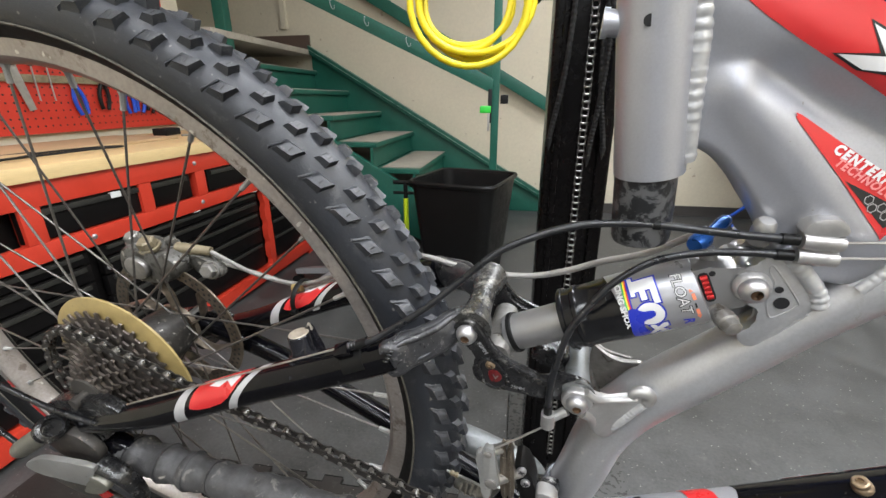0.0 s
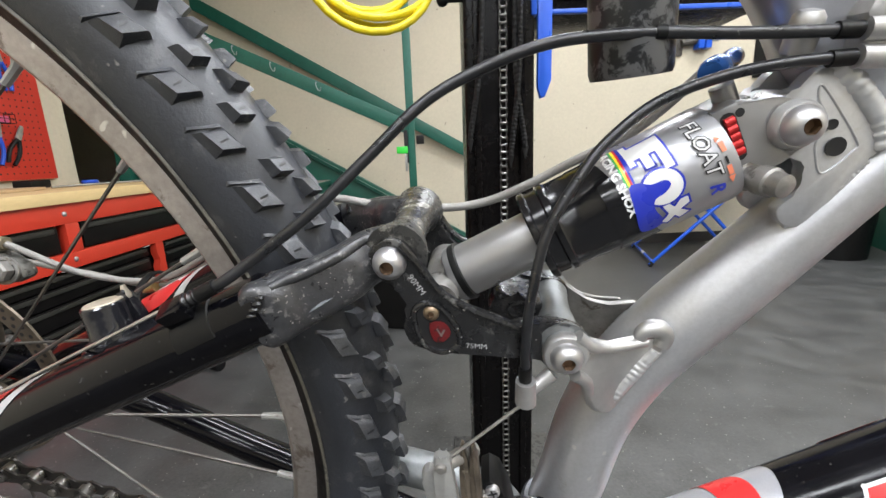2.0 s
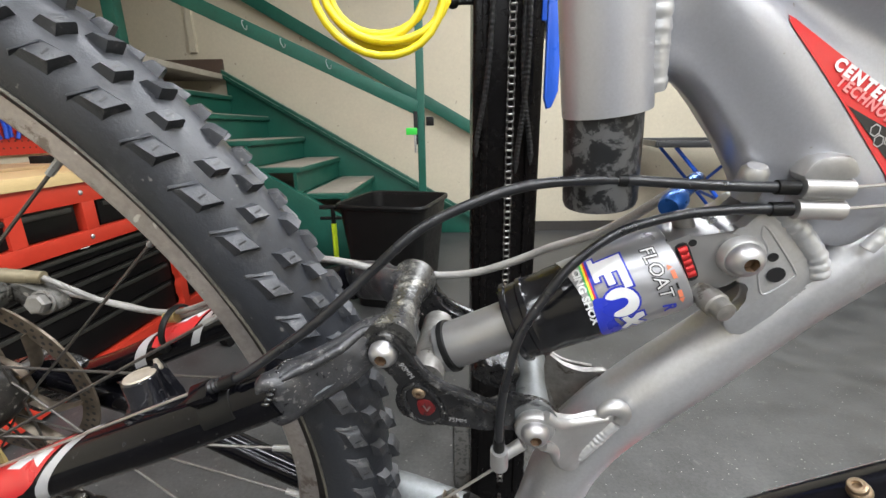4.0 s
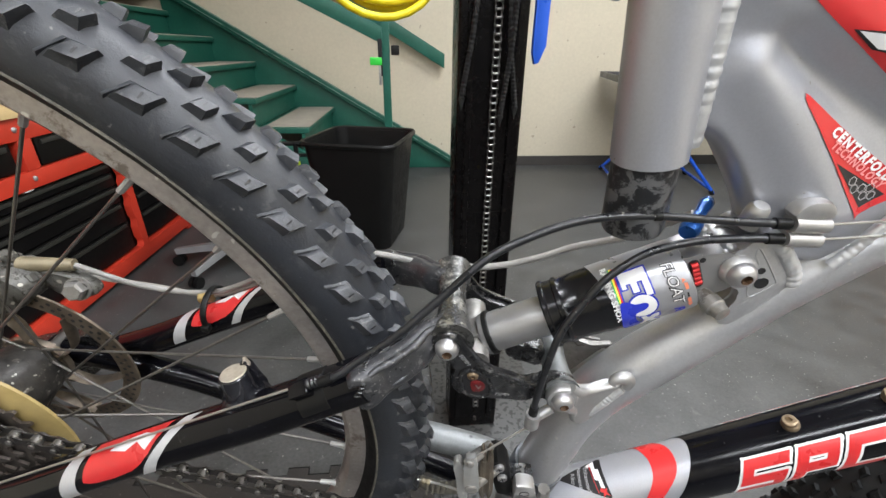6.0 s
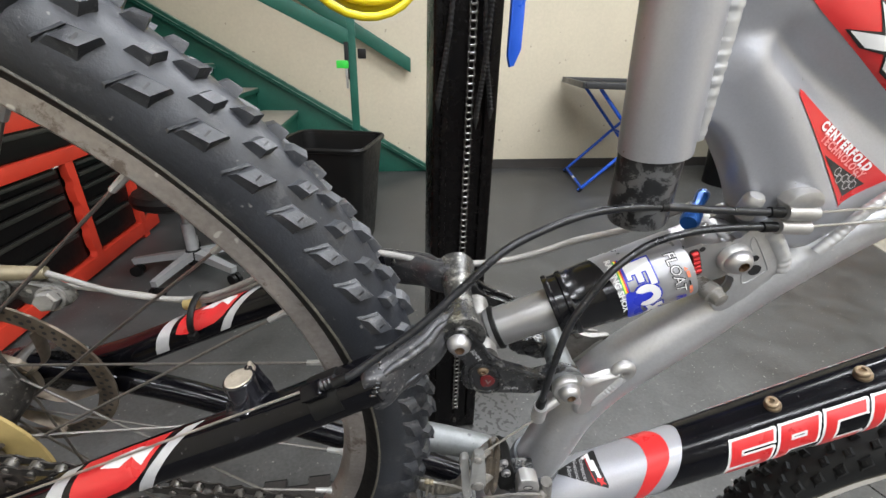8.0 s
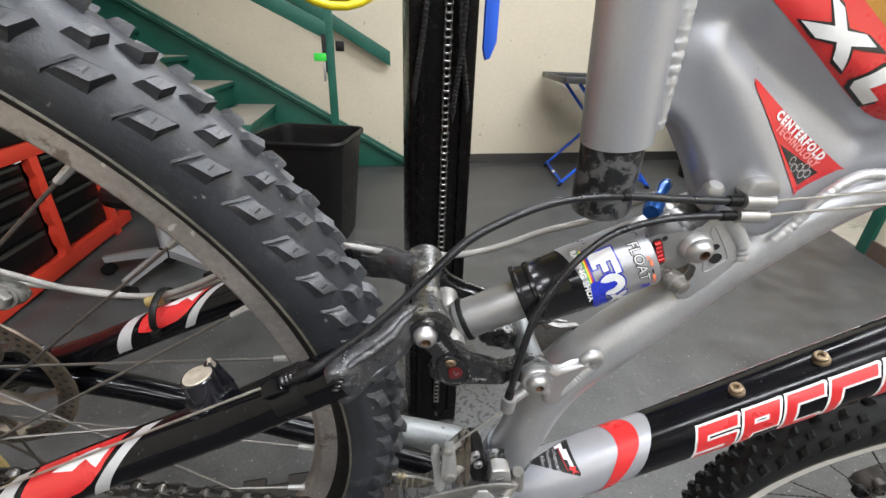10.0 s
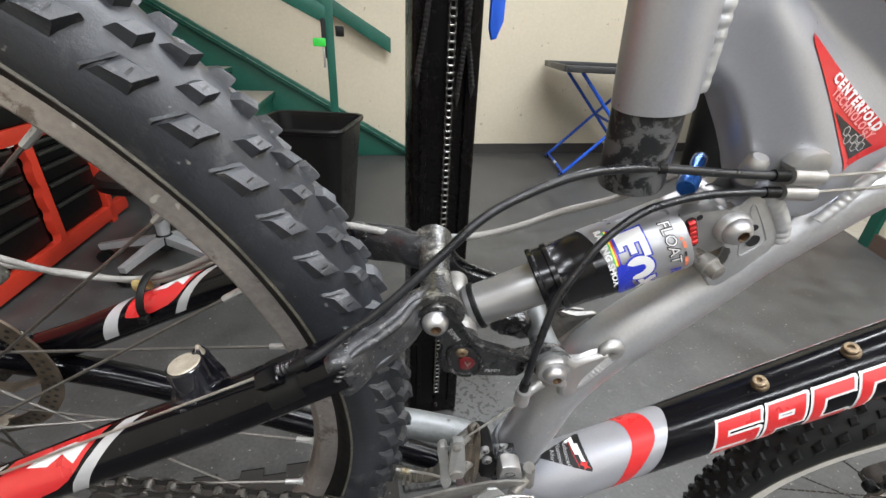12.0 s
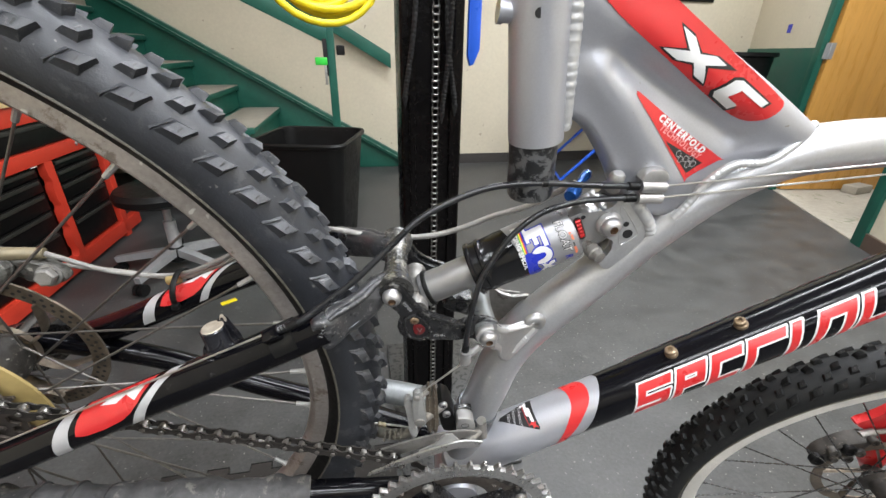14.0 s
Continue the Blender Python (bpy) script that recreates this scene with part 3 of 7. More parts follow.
near = thing("stair_railing", "green board railing with small wire hooks on a thin post", "railing", ROOM, kind="structure")
slope_board("rail_board", -0.165, 1.042, -1.8, 1.80, 2.585, 2.62, 0.083, near)
bm = bmesh.new()
box(bm, (-0.172, 2.60, 0), (-0.128, 2.632, 1.75), bevel=0.003)
part("post", bm, GREEN, near)
for u in (-0.66, -1.096, -1.5, -0.9):
    z = 1.042 + (-0.165 - u) * 0.4636 - 0.03
    bm = bmesh.new()
    sweep(bm, curve([(u, 2.584, z + 0.02), (u, 2.565, z + 0.018), (u + 0.004, 2.556, z - 0.005), (u + 0.012, 2.562, z - 0.025),
                     (u + 0.024, 2.558, z - 0.028), (u + 0.03, 2.55, z - 0.012)], 4), 0.0022, 6)
    part("hook", bm, GREY_STEEL, near, "small steel wire hook")
bm = bmesh.new()
box(bm, (-0.19, 2.57, 0.80), (-0.168, 2.6, 0.985), bevel=0.003)
part("strap", bm, CORD, near)

keys = thing("key_ring", "keys with a bright green tag hanging on the railing post", "keys", ROOM @ pose(-0.19, 2.575, 0.875))
bm = bmesh.new()
box(bm, (-0.045, -0.01, -0.02), (0.02, 0.01, 0.02), bevel=0.006)
part("tag", bm, NEON_GREEN, keys)
bm = bmesh.new()
box(bm, (0.0, -0.006, -0.12), (0.014, 0.006, -0.02), bevel=0.003)
part("key", bm, TOOL_STEEL, keys)
bm = bmesh.new()
box(bm, (-0.12, 2.585, 0.905), (-0.075, 2.63, 0.955), bevel=0.006)
solo("padlock", bm, BLACK_PLASTIC, ROOM, "small black clamp fixed on the railing post", "clamp")

# ---- the waste bin ----
bin_ob = thing("waste_bin", "black plastic waste bin standing open by the stairs", "bin", ROOM @ pose(-0.272, 2.235, 0, 0, 0, -14) @ Matrix.Diagonal((1, 1, 1.02, 1)))


def ring(w, d, r, z, n=6):
    out = []
    for sx, sy, a0 in ((1, 1, 0), (-1, 1, 90), (-1, -1, 180), (1, -1, 270)):
        for k in range(n + 1):
            a = radians(a0 + 90 * k / n)
            out.append(V3(sx * (w / 2 - r) + r * math.cos(a), sy * (d / 2 - r) + r * math.sin(a), z))
    return out


def shells(bm, rings, cap=True):
    rows = [[bm.verts.new(p) for p in rg] for rg in rings]
    for a, b in zip(rows, rows[1:]):
        for k in range(len(a)):
            bm.faces.new((a[k], a[(k + 1) % len(a)], b[(k + 1) % len(a)], b[k]))
    if cap:
        bm.faces.new(rows[0][::-1])
        bm.faces.new(rows[-1])


bm = bmesh.new()
shells(bm, [ring(0.34, 0.36, 0.05, 0.004), ring(0.345, 0.365, 0.05, 0.03), ring(0.435, 0.465, 0.06, 0.50), ring(0.44, 0.47, 0.06, 0.52),
            ring(0.43, 0.46, 0.058, 0.52), ring(0.425, 0.455, 0.057, 0.49), ring(0.335, 0.355, 0.046, 0.02)])
part("bucket", bm, BLACK_PLASTIC, bin_ob)
bm = bmesh.new()
shells(bm, [ring(0.442, 0.472, 0.061, 0.510), ring(0.462, 0.492, 0.066, 0.513), ring(0.470, 0.500, 0.068, 0.526), ring(0.460, 0.490, 0.066, 0.536),
            ring(0.436, 0.466, 0.060, 0.533), ring(0.430, 0.460, 0.058, 0.512)], False)
part("rim", bm, BLACK_PLASTIC, bin_ob)

# ---- the workbench on the west side ----
bench = thing("workbench", "red steel workbench with black drawers and a pale wooden top", "workbench", ROOM)
BF, BB = -1.29, -1.95
bm = bmesh.new()
box(bm, (BB, 0.35, 0.725), (BF + 0.015, 2.42, 0.765), bevel=0.004)
part("worktop", bm, WOOD, bench)
for z0, z1 in ((0.655, 0.724), (0.50, 0.555)):
    bm = bmesh.new()
    box(bm, (BF - 0.03, 0.35, z0), (BF, 2.42, z1), bevel=0.003)
    part("front_rail", bm, RED_STEEL, bench)
bm = bmesh.new()
box(bm, (BF - 0.04, 0.35, 0.02), (BF, 2.55, 0.085), bevel=0.003)
part("bottom_rail", bm, RED_STEEL, bench)
bm = bmesh.new()
box(bm, (BF - 0.035, 2.37, 0.0), (BF, 2.42, 0.724), bevel=0.003)
part("leg", bm, RED_STEEL, bench)
bm = bmesh.new()
box(bm, (BF - 0.035, 1.25, 0.555), (BF - 0.001, 1.30, 0.655))
part("divider", bm, RED_STEEL, bench)
for v in (1.55, 0.9):
    bm = bmesh.new()
    box(bm, (BF - 0.035, v - 0.028, 0.555), (BF - 0.001, v + 0.028, 0.656), bevel=0.003)
    part("divider", bm, RED_STEEL, bench)
# the post with a wavy edge
bm = bmesh.new()
edge = [(1.955 + 0.012 * max(0, math.sin(k * 1.05)), 0.085 + k * 0.0173) for k in range(25)]
plate(bm, [(x, z) for x, z in edge] + [(2.005, 0.5), (2.005, 0.085)], 0, 0.03, m=Matrix.Translation((BF, 0, 0)) @ pose(0, 0, 0, 0, 0, 90))
part("notched_post", bm, RED_STEEL, bench)
for v0, v1, rows in ((0.36, 0.83, 1), (0.85, 1.52, 1), (1.58, 2.36, 1)):
    bm = bmesh.new()
    box(bm, (BF - 0.03, v0 + 0.02, 0.56), (BF - 0.012, v1 - 0.02, 0.652), bevel=0.004)
    d = part("drawer", bm, DRAWER, bench)
    bm = bmesh.new()
    box(bm, (BF - 0.013, v0 + 0.04, 0.628), (BF - 0.004, v1 - 0.04, 0.645), bevel=0.003)
    part("drawer_pull", bm, DRAWER_EDGE, d, "drawer edge, highlight put into its colour")
for v0, v1 in ((1.06, 1.94), (0.36, 1.04), (2.01, 2.37)):
    z = 0.095
    for k, tall in enumerate((0.13, 0.09, 0.075, 0.06, 0.045)):
        bm = bmesh.new()
        box(bm, (BF - 0.045, v0 + 0.01, z), (BF - 0.02, v1 - 0.01, z + tall - 0.006), bevel=0.004)
        d = part("drawer", bm, DRAWER, bench)
        bm = bmesh.new()
        box(bm, (BF - 0.022, v0 + 0.03, z + tall - 0.024), (BF - 0.012, v1 - 0.03, z + tall - 0.010), bevel=0.003)
        part("drawer_pull", bm, DRAWER_EDGE, d, "drawer edge, highlight put into its colour")
        z += tall
bm = bmesh.new()
box(bm, (BB, 0.35, 0.0), (BF - 0.05, 2.40, 0.72))
part("carcass", bm, DRAWER, bench)
for v, z in ((1.526, 0.69), (1.533, 0.53), (0.8, 0.69), (1.05, 0.53), (2.2, 0.69), (2.2, 0.53), (1.07, 0.42)):
    bm = bmesh.new()
    lathe(bm, [(0.009, 0), (0.009, 0.003), (0.005, 0.006), (0, 0.006)], Matrix.Translation((BF, v, z)) @ pose(0, 0, 0, 0, 90), 12)
    part("screw", bm, CHROME, bench)
for v, z in ((1.495, 0.505), (1.16, 0.64), (1.9, 0.505)):
    bm = bmesh.new()
    box(bm, (BF - 0.012, v - 0.018, z - 0.009), (BF - 0.002, v + 0.018, z + 0.009))
    part("label_tag", bm, WHITE, bench, "white paper drawer tag")

# pegboard and what hangs on it
bm = bmesh.new()
box(bm, (-1.975, 0.35, 0.80), (-1.955, 2.30, 1.6), bevel=0.003)
peg = solo("pegboard", bm, PEGBOARD, ROOM, "red perforated steel pegboard above the workbench", "pegboard")
hole = bmesh.new()
for a in range(34):
    for b in range(18):
        v, z = 1.25 + a * 0.0305, 0.83 + b * 0.0305
        lathe(hole, [(0.0045, 0), (0, 0)], Matrix.Translation((-1.9548, v, z)) @ pose(0, 0, 0, 0, 90), 6)
ob = part("peg_holes", hole, BLACK_DECAL, peg)
tagged(ob, kind="stuff")


def pliers(v, z, lean, grip, size=0.19):
    t = thing("pliers", "steel pliers with coloured grips hanging on the pegboard", "pliers", ROOM @ pose(-1.94, v, z, lean), "tools on the pegboard")
    bm = bmesh.new()
    sweep(bm, curve([(0, 0.004, 0.0), (0, 0.006, 0.03), (0, 0.002, 0.065)], 5), [0.009] * 5 + [0.007] * 5 + [0.003], 8, squash=0.6)
    sweep(bm, curve([(0, -0.004, 0.0), (0, -0.006, 0.03), (0, -0.002, 0.065)], 5), [0.009] * 5 + [0.007] * 5 + [0.003], 8, squash=0.6)
    lathe(bm, [(0.012, -0.006), (0.012, 0.006), (0, 0.006)], pose(0, 0, 0, 0, 90), 12)
    part("jaws", bm, TOOL_STEEL, t)
    for s in (-1, 1):
        bm = bmesh.new()
        sweep(bm, curve([(0, 0.004 * s, -0.008), (0, 0.02 * s, -0.05), (0, 0.022 * s, -0.09), (0, 0.014 * s, -size + 0.06)], 6), 0.0085, 8)
        part("grip", bm, grip, t)


pliers(1.68, 1.0, 8, PLIERS_BLUE)
pliers(1.82, 1.02, -6, BLACK_PLASTIC)
pliers(1.94, 1.0, 4, PLIERS_BLUE)
pliers(2.03, 1.0, -14, PLIERS_BLUE)
pliers(2.12, 0.99, -28, BLACK_PLASTIC)
pliers(1.72, 1.32, 5, PLIERS_BLUE)
pliers(1.98, 1.34, -5, PLIERS_BLUE)
pliers(2.12, 1.33, 5, PLIERS_BLUE)
bm = bmesh.new()
box(bm, (-1.952, 1.2, 1.0), (-1.94, 1.9, 1.03), bevel=0.002)
solo("tool_rail", bm, BRASS, ROOM, "brass coloured tool rail on the pegboard", "tool rail")
saw = thing("saw", "old hand saw with a wide steel blade on the pegboard", "saw", ROOM @ pose(-1.94, 1.45, 1.06, 12))
bm = bmesh.new()
plate(bm, [(-0.02, 0.0), (0.02, 0.0), (0.014, -0.17), (-0.014, -0.17)], -0.001, 0.001, m=pose(0, 0, 0, 0, 0, 90))
part("blade", bm, TOOL_STEEL, saw)
bm = bmesh.new()
sweep(bm, curve([(0, 0, 0), (0, 0.01, 0.06), (0, -0.005, 0.12)], 4), 0.014, 8)
part("handle", bm, DIRTY, saw)
for v in (1.52, 1.58, 1.32, 1.37):
    s = thing("screwdriver", "thin steel screwdriver hanging on the tool rail", "screwdriver", ROOM @ pose(-1.935, v, 1.06), "tools on the pegboard")
    bm = bmesh.new()
    rod(bm, (0, 0, -0.13), (0, 0, 0), 0.003, seg=8)
    part("shaft", bm, TOOL_STEEL, s)
    bm = bmesh.new()
    lathe(bm, [(0, 0), (0.009, 0.002), (0.011, 0.03), (0.008, 0.06), (0.011, 0.085), (0, 0.09)], Matrix(), 10)
    part("handle", bm, DIRTY, s)
basket = thing("wire_basket", "black wire basket with a pink packet on the pegboard", "basket", ROOM @ pose(-1.93, 2.02, 1.05))
bm = bmesh.new()
for k in range(5):
    rod(bm, (0.0, -0.05 + k * 0.025, 0), (0.045, -0.05 + k * 0.025, 0), 0.0015, seg=6)
    rod(bm, (0.045, -0.05 + k * 0.025, 0), (0.045, -0.05 + k * 0.025, 0.04), 0.0015, seg=6)
for z in (0, 0.02, 0.04):
    sweep(bm, [(0, -0.05, z), (0.045, -0.05, z), (0.045, 0.05, z), (0, 0.05, z)], 0.0015, 6)
part("wires", bm, CORD, basket)
bm = bmesh.new()
box(bm, (0.008, -0.035, 0.003), (0.038, 0.03, 0.03), bevel=0.006)
part("packet", bm, PINK, basket)

# things on the worktop
bm = bmesh.new()
box(bm, (-0.16, -0.5, 0), (0.17, 0.45, 0.012), bevel=0.003)
solo("cardboard_sheet", bm, CARD, ROOM @ pose(-1.68, 1.3, 0.765, 0, 0, 4), "flattened brown cardboard lying on the worktop", "cardboard")
bm = bmesh.new()
box(bm, (-0.035, -0.06, 0), (0.035, 0.06, 0.035), bevel=0.006)
solo("file_block", bm, BLACK_PLASTIC, ROOM @ pose(-1.75, 1.93, 0.765, 0, 0, 10), "dark grey block lying on the worktop", "block")
bm = bmesh.new()
lathe(bm, [(0.0, 0.002), (0.032, 0.002), (0.036, 0.012), (0.03, 0.022), (0.0, 0.022)], Matrix(), 20)
solo("tape_roll", bm, PLIERS_BLUE, ROOM @ pose(-1.72, 2.2, 0.765), "flat blue plastic roll lying on the worktop", "tape roll")
bm = bmesh.new()
sweep(bm, curve([(-1.45, 0.9, 0.77), (-1.42, 1.2, 0.775), (-1.43, 1.36, 0.772), (-1.48, 1.25, 0.775), (-1.5, 1.0, 0.772), (-1.46, 0.8, 0.77),
                 (-1.42, 1.0, 0.775), (-1.5, 1.1, 0.776), (-1.53, 0.85, 0.772)], 6), 0.0035, 8)
solo("cable", bm, CORD, ROOM, "thin black cable lying in loops on the worktop", "cable")
bm = bmesh.new()
rod(bm, (-1.6, 1.85, 0.771), (-1.5, 2.25, 0.771), 0.005, seg=8)
solo("metal_bar", bm, TOOL_STEEL, ROOM, "thin steel bar lying on the worktop", "bar")

# ---- the stool under the bench ----
stool = thing("work_stool", "black workshop stool on a grey star base with castors", "stool", ROOM @ pose(-0.882, 1.928, 0, 0, 0, 37))
bm = bmesh.new()
rod(bm, (0, 0, 0.10), (0, 0, 0.24), 0.025)
rod(bm, (0, 0, 0.24), (0, 0, 0.34), 0.016)
part("column", bm, GREY_STEEL, stool)
bm = bmesh.new()
lathe(bm, [(0, 0.045), (0.03, 0.045), (0.034, 0.05), (0.034, 0.105), (0.029, 0.115), (0, 0.116)], Matrix(), 24)
part("hub", bm, BLACK_PLASTIC, stool, "black hub of the star base")
for k in range(5):
    a = 2 * math.pi * k / 5
    d = V3(math.cos(a), math.sin(a), 0)
    bm = bmesh.new()
    sweep(bm, [d * 0.02 + V3(0, 0, 0.092), d * 0.13 + V3(0, 0, 0.084), d * 0.25 + V3(0, 0, 0.070)], [0.026, 0.024, 0.020], 4, squash=0.9, up=V3(0, 0, 1) + V3(-d.y, d.x, 0))
    leg = part("leg", bm, GREY_STEEL, stool, "grey metal leg")
    bm = bmesh.new()
    s = V3(-d.y, d.x, 0)
    for k2 in (-0.012, 0.012):
        rod(bm, d * 0.245 + s * (k2 - 0.008) + V3(0, 0, 0.025), d * 0.245 + s * (k2 + 0.008) + V3(0, 0, 0.025), 0.025, seg=16)
    rod(bm, d * 0.24 + V3(0, 0, 0.03), d * 0.24 + V3(0, 0, 0.07), 0.006)
    part("castor", bm, BLACK_PLASTIC, leg, "black castor")
bm = bmesh.new()
lathe(bm, [(0, 0.335), (0.15, 0.335), (0.175, 0.35), (0.18, 0.375), (0.165, 0.395), (0.1, 0.403), (0, 0.403)], Matrix(), 32)
part("seat", bm, BLACK_PLASTIC, stool)

# ---- folding table by the wall ----
ft = thing("folding_table", "folding table with a dark tray top and blue tubular legs", "folding table", ROOM @ pose(1.9, 3.2, 0, 0, 0, -14))
bm = bmesh.new()
box(bm, (-0.45, -0.40, 0.748), (0.45, 0.40, 0.762), bevel=0.005)
top = part("top", bm, TRAY_GREY, ft, "dark grey tray top")
for lo, hi in (((-0.455, -0.405, 0.750), (-0.435, 0.405, 0.792)), ((0.435, -0.405, 0.750), (0.455, 0.405, 0.792)), ((-0.434, -0.405, 0.750), (0.434, -0.385, 0.792)), ((-0.434, 0.385, 0.750), (0.434, 0.405, 0.792))):
    bm = bmesh.new()
    box(bm, lo, hi, bevel=0.006)
    part("tray_rim", bm, TRAY_GREY, top)
for y in (-0.31, 0.31):
    for x0, x1, dy in ((-0.35, 0.35, 0.0), (0.35, -0.30, -0.028)):
        bm = bmesh.new()
        rod(bm, (x0, y + dy * (1 if y > 0 else -1), 0.012), (x1, y + dy * (1 if y > 0 else -1), 0.745), 0.0125, seg=12)
        leg = part("leg", bm, BLUE_STEEL, ft, "blue tubular leg")
        bm = bmesh.new()
        rod(bm, (x0, y + dy * (1 if y > 0 else -1), 0.0), (x0 + (0.02 if x0 < 0 else -0.02), y + dy * (1 if y > 0 else -1), 0.03), 0.016, seg=12)
        part("rubber_foot", bm, BLACK_PLASTIC, leg)
for x, z, w in ((-0.33, 0.034, 0.31), (0.33, 0.034, 0.28), (0.02, 0.39, 0.31)):
    bm = bmesh.new()
    rod(bm, (x, -w, z), (x, w, z), 0.011, seg=12)
    bar = part("crossbar", bm, BLUE_STEEL, ft, "blue crossbar")
    if x < 0:
        bm = bmesh.new()
        rod(bm, (x, -0.05, z), (x, 0.02, z), 0.0116, seg=12)
        part("sticker", bm, WHITE, bar, "white sticker")

# the bin by the door
bm = bmesh.new()
lathe(bm, [(0, 0.0), (0.2, 0.0), (0.25, 0.93), (0.275, 0.94), (0.275, 0.965), (0.245, 0.965), (0.19, 0.03), (0, 0.03)], Matrix(), 32)
solo("round_bin", bm, BLACK_PLASTIC, ROOM @ pose(2.90, 3.10, 0), "tall round black bin in the corner by the door", "bin")
bm = bmesh.new()
box(bm, (0, 0, 0), (0.5, 0.01, 0.35), bevel=0.003)
solo("wall_board", bm, BLACK_PLASTIC, ROOM @ pose(2.62, NORTH - 0.014, 1.36), "dark rectangular board fixed on the cream wall", "board")
vise = thing("wall_vise", "small bench vise with blue jaws fixed on the wall", "vise", ROOM @ pose(2.05, NORTH, 1.64))
bm = bmesh.new()
box(bm, (-0.08, -0.02, -0.09), (-0.03, 0, 0.09), bevel=0.004)
rod(bm, (-0.05, -0.03, 0.0), (0.1, -0.05, 0.02), 0.028)
part("body", bm, DIRTY, vise)
for x in (0.06, 0.12):
    bm = bmesh.new()
    box(bm, (x, -0.09, -0.05), (x + 0.045, -0.01, 0.07), bevel=0.006)
    part("jaw", bm, BLUE_STEEL, vise, "blue steel jaw")
bm = bmesh.new()
rod(bm, (0.16, -0.05, 0.01), (0.24, -0.05, 0.01), 0.009)
rod(bm, (0.0, -0.05, 0.03), (0.0, -0.05, 0.11), 0.005)
rod(bm, (0.0, -0.05, 0.11), (0.09, -0.05, 0.115), 0.005)
part("screw_handle", bm, TOOL_STEEL, vise)

# ---- floor mat and tag ----
mat_ob = thing("foam_mat", "dark interlocking foam floor mat with toothed edges", "mat", ROOM, kind="structure")
bm = bmesh.new()
out = []
for k in range(24):
    x = -1.20 + k * 0.05
    dz = 0.02 if k % 2 else 0.0
    out += [(x, 0.755 + dz), (x + 0.05, 0.755 + dz)]
plate(bm, out + [(0.0, -0.6), (-1.20, -0.6)], -0.0105, -0.0005, m=pose(0, 0, 0, -90))
part("mat_tile", bm, MAT_RUBBER, mat_ob)
bm = bmesh.new()
sweep(bm, [(x, z, 0.0102) for x, z in out], 0.0016, 6)
part("mat_joint", bm, BLACK_PLASTIC, mat_ob, "dark joint of the toothed edge")
bm = bmesh.new()
box(bm, (-0.03, -0.012, 0), (0.03, 0.012, 0.004), bevel=0.0015)
solo("plastic_tag", bm, YELLOW_HOSE, ROOM @ pose(-0.596, 1.584, 0.0, 0, 0, 35), "small yellow plastic tag lying on the floor", "tag")

# neon tool handle standing between the bin and the bench
pump = thing("floor_pump", "floor pump with black handle and neon yellow sleeve", "pump", ROOM @ pose(-0.62, 2.3, 0))
bm = bmesh.new()
rod(bm, (0, 0, 0.02), (0, 0, 0.5), 0.012)
box(bm, (-0.1, -0.04, 0), (0.1, 0.04, 0.02), bevel=0.005)
part("barrel", bm, BLACK_PLASTIC, pump)
bm = bmesh.new()
rod(bm, (-0.07, 0, 0.49), (0.07, 0, 0.49), 0.012)
rod(bm, (-0.07, 0, 0.43), (0.07, 0, 0.43), 0.009)
part("handle", bm, BLACK_PLASTIC, pump)
bm = bmesh.new()
rod(bm, (0.0, -0.002, 0.2), (0.0, -0.002, 0.4), 0.014)
part("sleeve", bm, NEON, pump, "neon yellow sleeve")

# ---- the repair stand ----
stand = thing("repair_stand", "tall black steel repair stand with a lifting chain and blue arm", "repair stand", ROOM @ pose(0.113, 0.925, 0))
bm = bmesh.new()
box(bm, (-0.0625, -0.055, 0.012), (0.0625, 0.055, 2.2), bevel=0.007, segments=3)
part("column", bm, STAND, stand)
for x in (-0.0415, 0.0415):
    bm = bmesh.new()
    box(bm, (x - 0.006, -0.062, 0.05), (x + 0.006, -0.0555, 2.2), bevel=0.002)
    part("guide_rail", bm, STAND, stand)
bm = bmesh.new()
box(bm, (-0.1, -0.26, 0), (0.2, 0.26, 0.012), bevel=0.003)
part("base_plate", bm, STAND_PLATE, stand, "speckled grey base plate")
link_o, link_i, pin = bmesh.new(), bmesh.new(), bmesh.new()
plate(link_o, rounded([(-0.002, -0.0105), (0.002, -0.0105), (0.0045, -0.006), (0.0025, 0), (0.0045, 0.006), (0.002, 0.0105), (-0.002, 0.0105), (-0.0045, 0.006), (-0.0025, 0), (-0.0045, -0.006)], 2),
      -0.0006, 0.0006, m=pose(0, 0, 0, 0, 0, 90))
rod(pin, (-0.0068, 0, 0), (0.0068, 0, 0), 0.0021, seg=8)
me_o, me_p = finish(link_o, "chain_plate", CHAIN), finish(pin, "chain_pin", CHAIN_PIN)
link_i.free()
CHX, CHY = 0.004, -0.068
lift = part("lift_chain", rod(bmesh.new(), (CHX, CHY, 0.05), (CHX, CHY, 0.06), 0.004), CHAIN, stand)
for k in range(84):
    z = 0.10 + k * 0.0127
    for s in (-1, 1):
        dx = 0.0062 if k % 2 else 0.0048
        again("chain_plate", me_o, CHAIN, lift, pose(CHX + s * dx, CHY, z + 0.00635))
    again("chain_pin", me_p, CHAIN_PIN, lift, pose(CHX, CHY, z))
